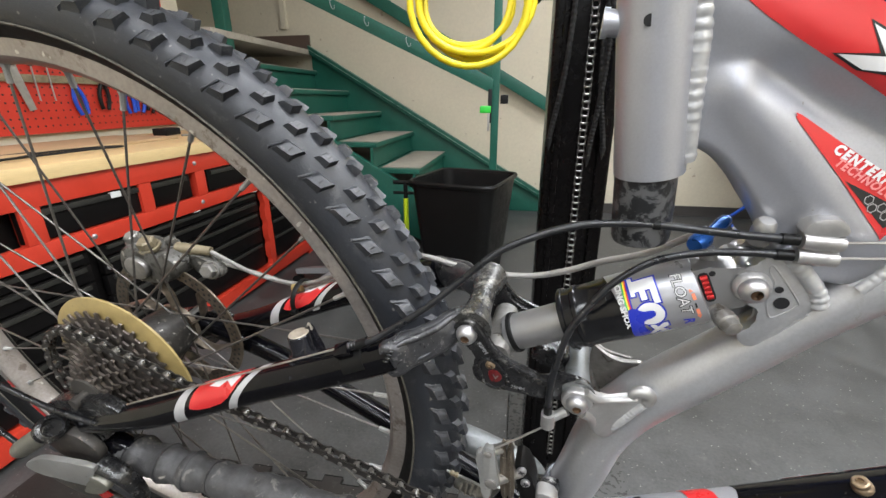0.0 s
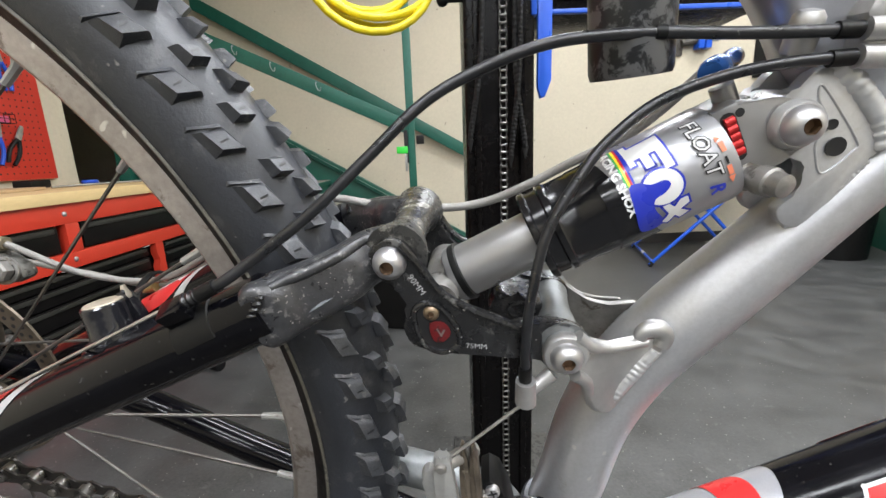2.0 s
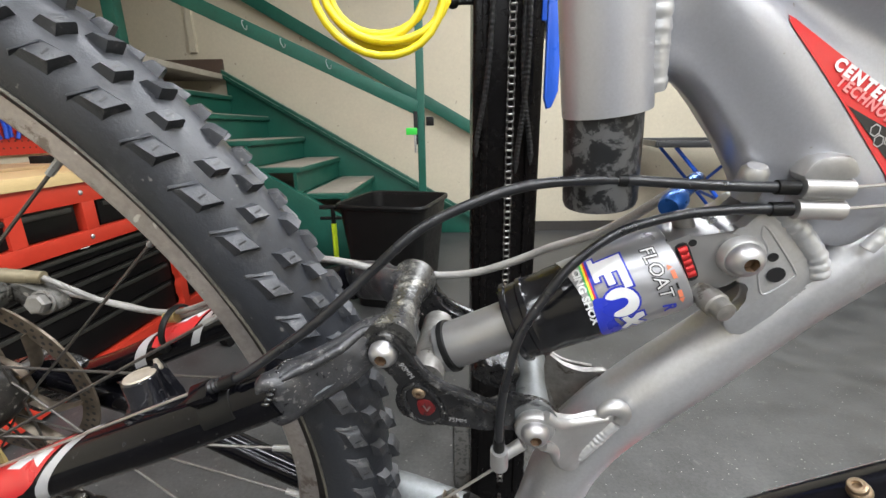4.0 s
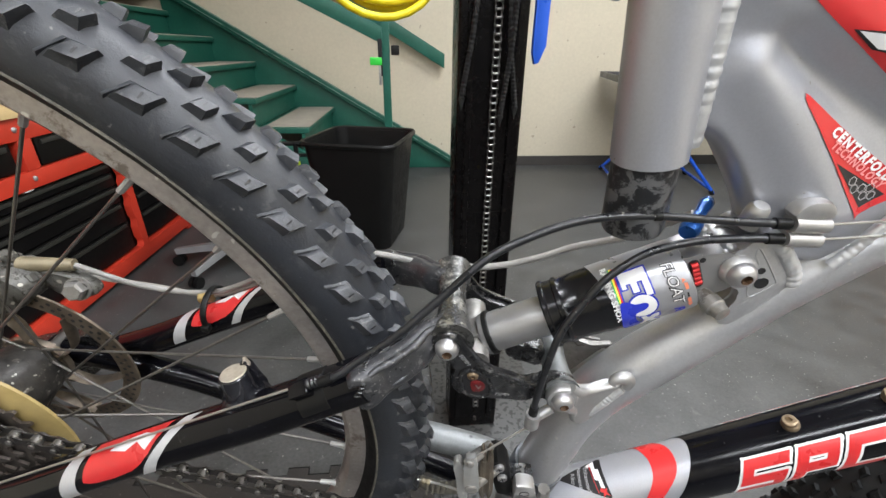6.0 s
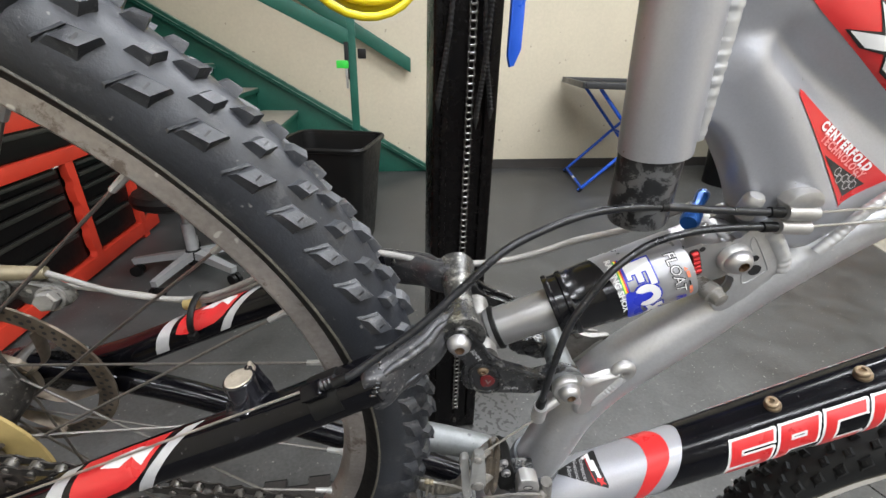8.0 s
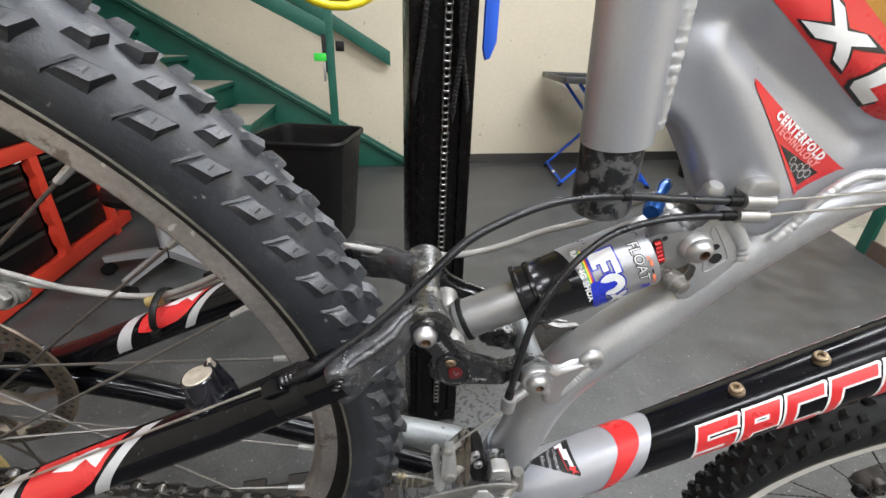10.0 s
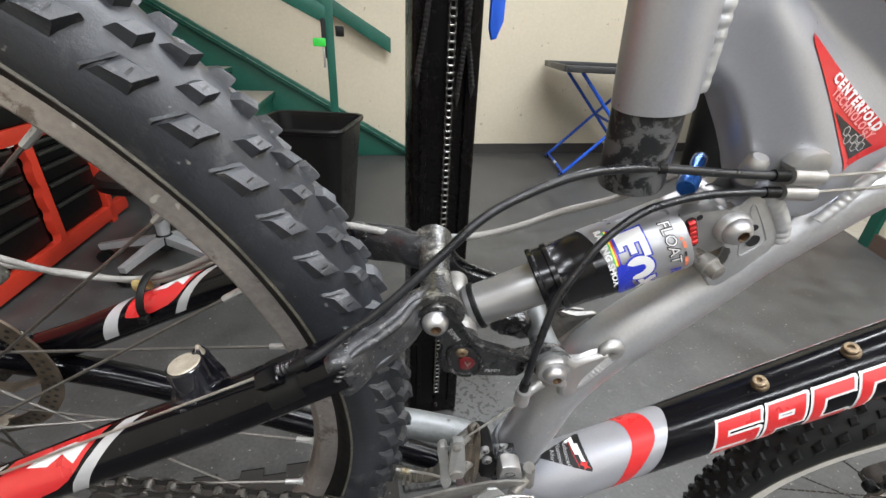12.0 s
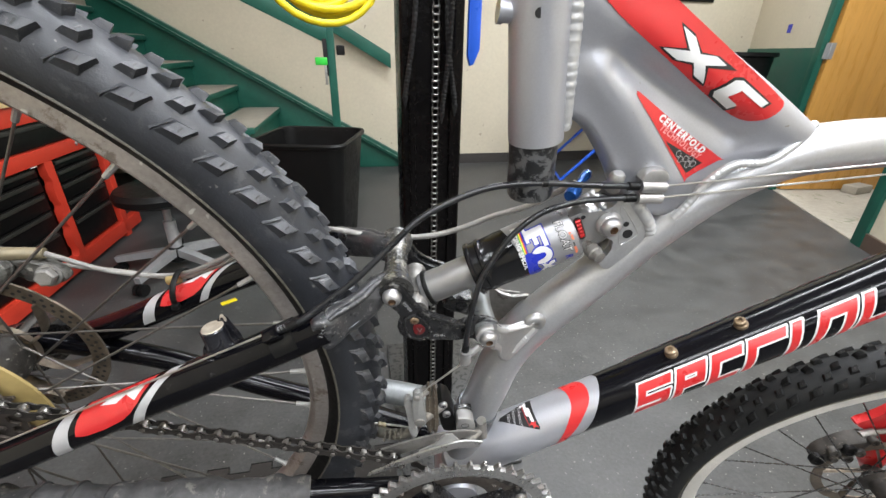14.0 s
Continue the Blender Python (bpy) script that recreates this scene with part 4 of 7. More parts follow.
# cords hanging in front of the column
cords = thing("cord", "black braided cords hanging down the stand", "cord", ROOM @ pose(0.113, 0.925, 0))
for pts in ([(-0.03, -0.07, 1.9), (-0.028, -0.075, 1.3), (-0.035, -0.078, 1.02), (-0.058, -0.085, 0.86)],
            [(0.03, -0.07, 1.9), (0.028, -0.08, 1.3), (0.022, -0.085, 1.0), (0.04, -0.085, 0.845)],
            [(0.034, -0.07, 1.9), (0.03, -0.085, 1.2), (0.028, -0.09, 0.98), (0.014, -0.085, 0.83)]):
    bm = bmesh.new()
    line = curve(pts, 84)
    sweep(bm, line, [0.0074 + (0.0010 if k % 4 < 2 else -0.0006) for k in range(len(line))], 8, squash=0.62)
    c = part("strand", bm, CORD, cords)
    bm = bmesh.new()
    rod(bm, pts[-1], (pts[-1][0], pts[-1][1], pts[-1][2] - 0.022), 0.0062, 0.0006, seg=8)
    part("cord_tip", bm, CORD, c)
# the side arm with its tray
arm = thing("tool_tray", "black tool tray with a blue bracket beside the stand", "tool tray", ROOM @ pose(0.113, 0.925, 0))
bm = bmesh.new()
plate(bm, [(0.046, 0.935), (0.051, 0.918), (0.058, 0.920), (0.068, 0.945), (0.068, 1.25), (0.046, 1.25)], -0.15, -0.138, bevel=0.002)
part("bracket", bm, BLUE_STEEL, arm)
bm = bmesh.new()
box(bm, (0.055, -0.06, 1.066), (0.066, 0.12, 1.2), bevel=0.003)
box(bm, (0.0665, -0.06, 1.066), (0.46, -0.05, 1.074), bevel=0.002)
part("tray_edge", bm, BLUE_STEEL, arm)
bm = bmesh.new()
box(bm, (0.069, -0.0495, 1.068), (0.47, 0.12, 1.2), bevel=0.006)
part("tray", bm, STAND, arm)
bm = bmesh.new()
box(bm, (0.069, -0.062, 1.090), (0.47, -0.056, 1.103), bevel=0.002)
part("tray_lip", bm, STAND, arm)
knob = thing("clamp_knob", "black knob on a threaded rod on the stand", "knob", ROOM @ pose(0.046, 0.9, 1.105))
bm = bmesh.new()
rod(bm, (-0.03, 0, 0.0), (0.02, 0, 0.0), 0.0045)
rod(bm, (-0.012, 0, 0.0), (-0.006, 0, 0.03), 0.006)
part("rod", bm, BLACK_PLASTIC, knob)
bm = bmesh.new()
bmesh.ops.create_uvsphere(bm, u_segments=16, v_segments=10, radius=0.011, matrix=Matrix.Translation((-0.03, 0, 0)))
part("ball", bm, BLACK_PLASTIC, knob)

# the coil of yellow hose hung from the stand
hose = thing("air_hose", "bright yellow hose coiled and hung beside the repair stand", "hose", pose(0.034, 0.60, 1.042, 0, 0, -6))
bm = bmesh.new()
pts = []
for k in range(5 * 28 + 1):
    a = 2 * math.pi * k / 28 + 2.2
    turn = k / 28
    r = 0.050 + 0.007 * math.sin(1.7 * turn + 0.8) + 0.003 * turn
    pts.append((r * 1.08 * math.cos(a) + 0.008 * math.sin(turn * 2.1), -0.006 * turn + 0.008 * math.sin(a * 0.9 + turn), (r + 0.006 * math.sin(turn * 3)) * math.sin(a)))
sweep(bm, pts, 0.0042, 10)
part("coil", bm, YELLOW_HOSE, hose)
bm = bmesh.new()
rod(bm, pts[0], (pts[0][0] - 0.004, pts[0][1], pts[0][2] + 0.03), 0.0055)
part("coupling", bm, DIRTY, hose, "dark metal coupling")
bm = bmesh.new()
sweep(bm, curve([(0.0, -0.02, 0.066), (0.04, 0.1, 0.09), (0.1, 0.24, 0.1)], 6), 0.004, 8)
part("hook", bm, STAND, hose, "black hook fixed to the stand")


# ---- the mountain bike, in its own axes: x forward, y away from the drive side, z up; the rear axle is the origin ----
BIKE = Matrix(((0.95832, 0.28225, -0.04420, -0.29945), (-0.28569, 0.94678, -0.14826, 0.37120), (0.0, 0.15471, 0.98796, 0.69301), (0, 0, 0, 1)))
bike = thing("mountain_bike", "silver and black full-suspension mountain bike held in a repair stand", "bicycle", BIKE)

TYRE_R, TYRE_W, KNOBS = 0.3045, 0.0235, 81


def tyre_mesh(knob_turn=0.0):
    bm, tread, slits = bmesh.new(), bmesh.new(), bmesh.new()
    seg, ring_n = 162, 18
    rows = []
    for i in range(seg):
        a = 2 * math.pi * i / seg
        row = []
        for k in range(ring_n):
            t = radians(-152 + 304 * k / (ring_n - 1))
            r = TYRE_R + TYRE_W * math.cos(t)
            row.append(bm.verts.new((r * math.cos(a), TYRE_W * 1.03 * math.sin(t), r * math.sin(a))))
        rows.append(row)
    for i in range(seg):
        a, b = rows[i], rows[(i + 1) % seg]
        for k in range(ring_n - 1):
            bm.faces.new((a[k], a[k + 1], b[k + 1], b[k]))

    def spot(a, t, h):
        r = TYRE_R + (TYRE_W + h) * math.cos(t)
        return V3(r * math.cos(a), (TYRE_W + h) * 1.03 * math.sin(t), r * math.sin(a))

    def knob(a, t, la, lt, h, skew=0.0, sipe=False, ramp=0.0, slant=0.0, flare=0.0):
        # a block: la along the tread, lt across, with sloping flanks
        vs = []
        outer = 1 if t > 0 else -1
        for level, (hh, grow) in enumerate(((-0.0010, 1.10), (h * 0.80, 1.0), (h, 0.90))):
            for sa, st in ((-1, -1), (1, -1), (1, 1), (-1, 1)):
                hh2 = hh - ramp if hh > 0 and sa > 0 else hh
                flank = flare * st if level == 0 and st == outer else 0.0
                run = la * (0.34 if level == 0 else 0.06) if sa > 0 and level < 2 else 0.0
                vs.append(tread.verts.new(spot(a + (sa * la * grow / 2 + run + st * skew) / 0.33, t + (st * lt * grow / 2 + sa * slant + flank) / TYRE_W, hh2)))
        for o in (0, 4):
            for k in range(4):
                n = (k + 1) % 4
                tread.faces.new((vs[o + k], vs[o + n], vs[o + 4 + n], vs[o + 4 + k]))
        tread.faces.new(vs[8:12])
        if sipe:
            hs = h - ramp * 0.5 + 0.00014
            slits.faces.new([slits.verts.new(spot(a + x / 0.33, t + y / TYRE_W, hs)) for x, y in ((-0.0004, -0.0014), (0.0004, -0.0014), (0.0004, 0.0014), (-0.0004, 0.0014))])

    step = 2 * math.pi / KNOBS
    for i in range(KNOBS):
        a = knob_turn + i * step
        w = 0.0006 * math.sin(i * 2.4)
        for s in (-1, 1):
            knob(a, s * radians(53), 0.0100 + w, 0.0068, 0.0042, s * 0.0016, True, 0.0012, s * 0.0009, 0.0050)
            knob(a + 0.027, s * radians(60), 0.0016, 0.0105, 0.0011, s * 0.0026, False, 0.0008, 0.0, 0.0030)
            knob(a + 0.30 * step, s * radians(25), 0.0068, 0.0056, 0.0050, s * 0.0010, True, 0.0010, s * 0.0003, 0.0020)
        knob(a + 0.80 * step, radians(6 if i % 2 else -6), 0.0072, 0.0060, 0.0056, 0.001 if i % 2 else -0.001, False, 0.0022)
    return bm, tread, slits


def rim_mesh(r_out=0.2835, r_in=0.271, half=0.012):
    bm = bmesh.new()
    prof = [(r_out, -half), (r_out - 0.0012, -half - 0.0006), (r_in + 0.001, -half - 0.0004), (r_in - 0.0012, -half + 0.0014), (r_in - 0.0048, -half * 0.45), (r_in - 0.006, 0),
            (r_in - 0.0048, half * 0.45), (r_in - 0.0012, half - 0.0014), (r_in + 0.001, half + 0.0004), (r_out - 0.0012, half + 0.0006), (r_out, half), (r_out - 0.002, half - 0.002),
            (r_out - 0.006, half - 0.003), (r_out - 0.006, -half + 0.003), (r_out - 0.002, -half + 0.002)]
    lathe(bm, prof, pose(0, 0, 0, 90), 160, close=True)
    return bm


def gear(bm, teeth, r, y, thick, m=Matrix(), bore=0.6, tooth=0.0042):
    """A toothed ring in the x-z plane at y."""
    pts_o, pts_i = [], []
    for k in range(teeth):
        for f, d in ((0.0, -tooth), (0.28, -tooth), (0.42, tooth * 0.55), (0.60, tooth * 0.6), (0.74, -tooth)):
            a = 2 * math.pi * (k + f) / teeth
            pts_o.append(((r + d) * math.cos(a), (r + d) * math.sin(a)))
            pts_i.append((r * bore * math.cos(a), r * bore * math.sin(a)))
    n = len(pts_o)
    vs = [[bm.verts.new(m @ V3(x, yy, z)) for x, z in pts] for yy in (y - thick / 2, y + thick / 2) for pts in (pts_o, pts_i)]
    o0, i0, o1, i1 = vs
    for k in range(n):
        j = (k + 1) % n
        bm.faces.new((o0[k], o0[j], i0[j], i0[k]))
        bm.faces.new((o1[j], o1[k], i1[k], i1[j]))
        bm.faces.new((o0[j], o0[k], o1[k], o1[j]))
        bm.faces.new((i0[k], i0[j], i1[j], i1[k]))


def make_wheel(name, m, tyre_bm, rim_mat, spoke_mat, label, phase, flange_y=0.030, nipple_mat=None, tyre_mat=None, r_in=0.271):
    knob_mat = tyre_mat or RUBBER_KNOB
    tyre_mat = tyre_mat or RUBBER
    wheel = part(name, rim_mesh(r_in=r_in), rim_mat, bike, label)
    wheel.matrix_basis = m
    tyre = part("tyre", tyre_bm[0], tyre_mat, wheel, "black knobbly rubber tyre", angle=30)
    tagged(part("tread_block", tyre_bm[1], knob_mat, tyre, angle=44), kind="stuff")
    tagged(part("tread_slit", tyre_bm[2], BLACK_DECAL, tyre), kind="stuff")
    for s in (-1, 1):
        bm = bmesh.new()
        lathe(bm, [(0.2830, s * 0.0118), (0.2842, s * 0.0140), (0.2872, s * 0.0178), (0.2925, s * 0.0216), (0.2920, s * 0.0195), (0.2860, s * 0.0130)], pose(0, 0, 0, 90), 160, close=True)
        part("bead_line", bm, RUBBER_DARK, tyre)
        bm = bmesh.new()
        sweep(bm, [(0.2934 * math.cos(a), s * (0.0216 + 0.0002 * math.sin(31 * a)), 0.2934 * math.sin(a)) for a in (2 * math.pi * k / 160 for k in range(160))], 0.0010, 6, closed=True)
        part("rim_line", bm, DUSTY_LINE, tyre)
    bm = bmesh.new()
    lathe(bm, [(0, -0.036), (0.012, -0.036), (0.014, -0.034), (0.0245, -0.033), (0.0245, -0.029), (0.016, -0.025), (0.0135, 0.0), (0.016, 0.025), (0.0245, 0.029), (0.0245, 0.033), (0.014, 0.034), (0.012, 0.05), (0, 0.05)],
          pose(0, 0, 0, -90), 28)
    part("hub", bm, DIRTY, wheel)
    spoke_bm, nip_bm = bmesh.new(), bmesh.new()
    sweep(spoke_bm, [(0, 0, 0), (0, 0, 0.5), (0, 0, 1)], 0.001, 6)
    sme = finish(spoke_bm, "spoke", spoke_mat)
    lathe(nip_bm, [(0, -0.014), (0.0019, -0.014), (0.0021, -0.004), (0.003, -0.002), (0.003, 0.001), (0, 0.001)], Matrix(), 8)
    nme = finish(nip_bm, "nipple", nipple_mat or DULL_ALU)
    for k in range(32):
        a = radians(phase + k * 11.25)
        side = 1 if k % 2 else -1
        lead = -1 if (k // 2) % 2 else 1
        b = a + lead * radians(72)
        p0 = V3(0.0240 * math.cos(b), side * flange_y, 0.0240 * math.sin(b))
        p1 = V3(0.2665 * math.cos(a), side * 0.002, 0.2665 * math.sin(a))
        d = p1 - p0
        q = d.to_track_quat("Z", "Y").to_matrix().to_4x4()
        again("spoke", sme, spoke_mat, wheel, Matrix.Translation(p0) @ q @ Matrix.Diagonal((1, 1, d.length - 0.004, 1)))
        again("nipple", nme, nipple_mat or ALU, wheel, Matrix.Translation(p1) @ q)
    return wheel


rear = make_wheel("rear_wheel", Matrix(), tyre_mesh(radians(42.07 + 0.3)), RIM_ALU, SPOKE, "scuffed silver rim with steel spokes", 0.6)
front = make_wheel("front_wheel", pose(1.04, 0, -0.33, 0, 0, -12), tyre_mesh(0.02), RIM_DUSTY, BLACK_WORN, "dusty pale rim with dark spokes", 3.0, nipple_mat=BLACK_WORN, tyre_mat=RUBBER_FRONT, r_in=0.265)

# stickers on the rear rim
def rim_patch(a0, a1, r0, r1, mat_, lift, label=""):
    poly = [(radians(a0 + (a1 - a0) * k / 8), r0) for k in range(9)] + [(radians(a1 + (a0 - a1) * k / 8), r1) for k in range(9)]
    bm = bmesh.new()
    bm.faces.new([bm.verts.new((r * math.cos(a), -0.0126 - lift, r * math.sin(a))) for a, r in poly])
    part("rim_sticker", bm, mat_, rear, label)


for a0, a1 in ((188, 198), (199, 206), (208, 219)):
    rim_patch(a0, a1, 0.2725, 0.2820, WHITE_HOSE, 0.0003, "worn pale rim sticker")
    rim_patch(a0 + 0.8, a0 + 0.45 * (a1 - a0), 0.2738, 0.2806, RED, 0.0005, "worn red rim sticker")
    rim_patch(a0 + 0.55 * (a1 - a0), a1 - 0.7, 0.2738, 0.2806, DULL_ALU, 0.0005)

# cassette, guard disc and brake disc on the rear hub
bm = bmesh.new()
lathe(bm, [(0.030, -0.0288), (0.060, -0.0285), (0.072, -0.0266), (0.0770, -0.0248), (0.0775, -0.0232), (0.0760, -0.0232), (0.073, -0.0246), (0.060, -0.0270), (0.030, -0.0272)], pose(0, 0, 0, -90), 72, close=True)
part("spoke_guard", bm, YELLOWED, rear, "yellowed plastic spoke guard disc")
for k, teeth in enumerate((32, 28, 24, 21, 18, 16, 14, 12, 11)):
    bm = bmesh.new()
    gear(bm, teeth, teeth * 0.0127 / (2 * math.pi), -0.0305 - k * 0.0037, 0.0019, bore=0.6 if k < 6 else 0.45)
    part("cog", bm, COG, rear)
bm = bmesh.new()
rod(bm, (0, -0.026, 0), (0, -0.063, 0), 0.017)
rod(bm, (0, -0.075, 0), (0, 0.075, 0), 0.005)
part("axle", bm, DIRTY, rear)
bm = bmesh.new()
lathe(bm, [(0.066, 0.0385), (0.080, 0.0385), (0.080, 0.0403), (0.066, 0.0403)], pose(0, 0, 0, -90), 72, close=True)
lathe(bm, [(0.016, 0.036), (0.0262, 0.036), (0.0262, 0.041), (0.016, 0.041)], pose(0, 0, 0, -90), 32, close=True)
disc = part("brake_disc", bm, BROWN_STEEL, rear, "brown stained steel brake disc with drilled holes")
for k in range(6):
    a = radians(60 * k + 15)
    b = a + radians(32)
    bm = bmesh.new()
    sweep(bm, curve([(0.022 * math.cos(a), 0.0394, 0.022 * math.sin(a)), (0.045 * math.cos(a + 0.2), 0.0394, 0.045 * math.sin(a + 0.2)), (0.068 * math.cos(b), 0.0394, 0.068 * math.sin(b))], 5),
          0.0052, 8, squash=0.2)
    part("disc_arm", bm, BROWN_STEEL, disc)
hb = bmesh.new()
for k in range(60):
    for j in (0, 1):
        a = 2 * math.pi * (k + 0.5 * j) / 60
        r = 0.0705 + 0.005 * j
        lathe(hb, [(0.0017, 0.0383), (0, 0.0383)], Matrix.Translation((r * math.cos(a), 0, r * math.sin(a))) @ pose(0, 0, 0, -90), 6)
part("perforation", hb, BLACK_DECAL, disc)
bm = bmesh.new()
for k in range(6):
    a = radians(60 * k + 15)
    lathe(bm, [(0.0045, -0.004), (0.0045, 0), (0, 0)], Matrix.Translation((0.021 * math.cos(a), 0.0355, 0.021 * math.sin(a))) @ pose(0, 0, 0, 90), 10)
part("disc_bolts", bm, RUSTY, disc)
bm = bmesh.new()
lathe(bm, [(0.012, -0.010), (0.020, -0.006), (0.026, 0.004), (0.0275, 0.016), (0.0265, 0.028), (0.024, 0.035), (0.012, 0.0355)], pose(0, 0, 0, -90), 28)
for v in bm.verts:
    v.co += V3(0.002, 0.001, 0.002) * noise.noise(v.co * 110)
part("hub_shell", bm, GRIMY_HUB, rear, "grimy dark hub shell")

# ---- main frame ----
STRUT = [(0.398, 0, -0.165), (0.4085, 0, -0.105), (0.4150, 0, -0.072), (0.4245, 0, -0.031), (0.4325, 0, 0.0058), (0.4456, 0, 0.0357), (0.4637, 0, 0.0608), (0.4947, 0, 0.0963),
         (0.5280, 0, 0.1347), (0.5640, 0, 0.1702), (0.6022, 0, 0.1925), (0.6400, 0, 0.2000), (0.68, 0, 0.2030), (0.78, 0, 0.214), (0.90, 0, 0.231)]
bm = bmesh.new()
line = curve(STRUT, 6)
sweep(bm, line, [0.0178 - 0.0030 * max(0.0, min(1.0, (p.x - 0.47) / 0.05)) + 0.0014 * max(0.0, min(1.0, (p.x - 0.57) / 0.05)) for p in line], 32)
part("top_tube", bm, BARE_TUBE, bike, "curved satin silver main tube")
bm = bmesh.new()
STY = -0.006
sweep(bm, [(0.4310, STY, 0.2062), (0.4300, STY, 0.2135), (0.4255, STY, 0.2505), (0.4215, STY, 0.285), (0.413, STY, 0.36)], [0.0163, 0.0163, 0.016, 0.016, 0.016], 32)
seat_tube = part("seat_tube", bm, SILVER, bike)
bm = bmesh.new()
sweep(bm, [(0.4325, STY, 0.1700), (0.4323, STY, 0.1722), (0.4303, STY, 0.2), (0.4246, STY, 0.26), (0.4, STY, 0.47)], [0.0139, 0.0146, 0.0146, 0.0146, 0.0146], 28)
part("seatpost", bm, POST, bike, "scuffed black seatpost showing below the seat tube")
bm = bmesh.new()
rod(bm, (0.420, STY, 0.2715), (0.4015, STY, 0.2730), 0.0056)
sweep(bm, [(0.4035, STY, 0.2728), (0.4010, STY, 0.2730)], 0.0064, 16)
part("tube_boss", bm, SILVER, seat_tube)
bm = bmesh.new()
lathe(bm, [(0.0024, -0.0003), (0, -0.0003)], Matrix.Translation((0.4185, -0.0218, 0.2735)) @ pose(0, 0, 0, 90), 14)
part("vent_hole", bm, BLACK_DECAL, seat_tube)


# the pressed gusset between seat tube and top tube
def near_line(x, z, a, b):
    p, q, w = Vector(a), Vector(b), Vector((x, z))
    d = q - p
    t = max(0.0, min(1.0, (w - p).dot(d) / d.length_squared))
    return (w - p - d * t).length


def gusset_half(x, z):
    top = math.exp(-(near_line(x, z, (0.44, 0.283), (0.595, 0.209)) / 0.015) ** 2)
    low = math.exp(-(near_line(x, z, (0.462, 0.2445), (0.520, 0.180)) / 0.013) ** 2)
    valley = math.exp(-(near_line(x, z, (0.472, 0.252), (0.552, 0.211)) / 0.0085) ** 2)
    return 0.0085 + 0.0058 * max(top, low) - 0.0058 * valley


G_TOP = curve([(0.432, 0.325, 0), (0.47, 0.296, 0), (0.52, 0.266, 0), (0.57, 0.2385, 0), (0.606, 0.2175, 0)], 8)
G_BOT = curve([(0.4420, 0.2120, 0), (0.4475, 0.2178, 0), (0.4570, 0.2138, 0), (0.4655, 0.2055, 0), (0.4720, 0.1972, 0), (0.4790, 0.1880, 0), (0.4860, 0.1775, 0), (0.4945, 0.1640, 0), (0.510, 0.153, 0), (0.537, 0.150, 0)], 8)


def along(line, t):
    f = t * (len(line) - 1)
    i = min(int(f), len(line) - 2)
    return line[i].lerp(line[i + 1], f - i)


bm = bmesh.new()
NU, NV = 56, 40
for side in (-1, 1):
    grid = []
    for i in range(NU + 1):
        row = []
        a, b = along(G_BOT, i / NU), along(G_TOP, i / NU)
        for j in range(NV + 1):
            t = j / NV
            p = a.lerp(b, t)
            d = min(t, 1 - t) * (b - a).length
            e = min(1.0, d / (0.007 if side < 0 else 0.004))
            h = (gusset_half(p.x, p.y) if side < 0 else 0.0175) * math.sqrt(max(0.0, 1 - (1 - e) ** 2))
            row.append(bm.verts.new((p.x, side * h, p.y)))
        grid.append(row)
    for i in range(NU):
        for j in range(NV):
            bm.faces.new((grid[i][j], grid[i + 1][j], grid[i + 1][j + 1], grid[i][j + 1]))
bmesh.ops.remove_doubles(bm, verts=bm.verts, dist=1e-5)
gusset = part("gusset", bm, SILVER, bike, "pressed satin silver frame gusset", angle=60)


def on_gusset(lift=0.0004):
    return lambda x, z: V3(x, -gusset_half(x, z) - lift, z)


def bead(name, pts, r, parent, count):
    """A weld bead: a row of small overlapping ripples."""
    pts = curve(pts, 10)
    total = sum((b - a).length for a, b in zip(pts, pts[1:]))
    bm = bmesh.new()
    fine, rs = [], []
    steps = count * 6
    lens = [0.0]
    for a, b in zip(pts, pts[1:]):
        lens.append(lens[-1] + (b - a).length)
    j = 0
    for k in range(steps + 1):
        s = total * k / steps
        while j < len(pts) - 2 and lens[j + 1] < s:
            j += 1
        f = (s - lens[j]) / max(1e-9, lens[j + 1] - lens[j])
        fine.append(pts[j].lerp(pts[j + 1], f))
        ph = (k % 6) / 6
        rs.append(r * (0.955 + 0.065 * math.sqrt(max(0, 1 - (2 * ph - 1) ** 2))) * (1 + 0.03 * math.sin(k * 0.9)))
    sweep(bm, fine, rs, 10)
    return part(name, bm, WELD, parent, angle=70)


bead("weld", [(0.4350, -0.0085, 0.315), (0.4385, -0.0103, 0.28), (0.4412, -0.0105, 0.25), (0.4435, -0.0100, 0.2250), (0.4450, -0.0090, 0.2135)], 0.0050, gusset, 22)
bead("weld", [(0.606, -0.006, 0.2165), (0.594, -0.012, 0.206), (0.577, -0.0155, 0.1955), (0.556, -0.0155, 0.193), (0.543, -0.0155, 0.181), (0.5355, -0.0155, 0.165), (0.5300, -0.0155, 0.1555)], 0.0027, gusset, 34)

# decals on the gusset
lay = on_gusset()
part("red_panel", decal([rounded([(0.4445, 0.298), (0.452, 0.280), (0.50, 0.249), (0.545, 0.2225), (0.562, 0.2205), (0.573, 0.2285), (0.5655, 0.236), (0.53, 0.2575), (0.48, 0.2875), (0.455, 0.3035)], 4)], on_gusset(0.0004)), RED, gusset, "glossy red panel decal")


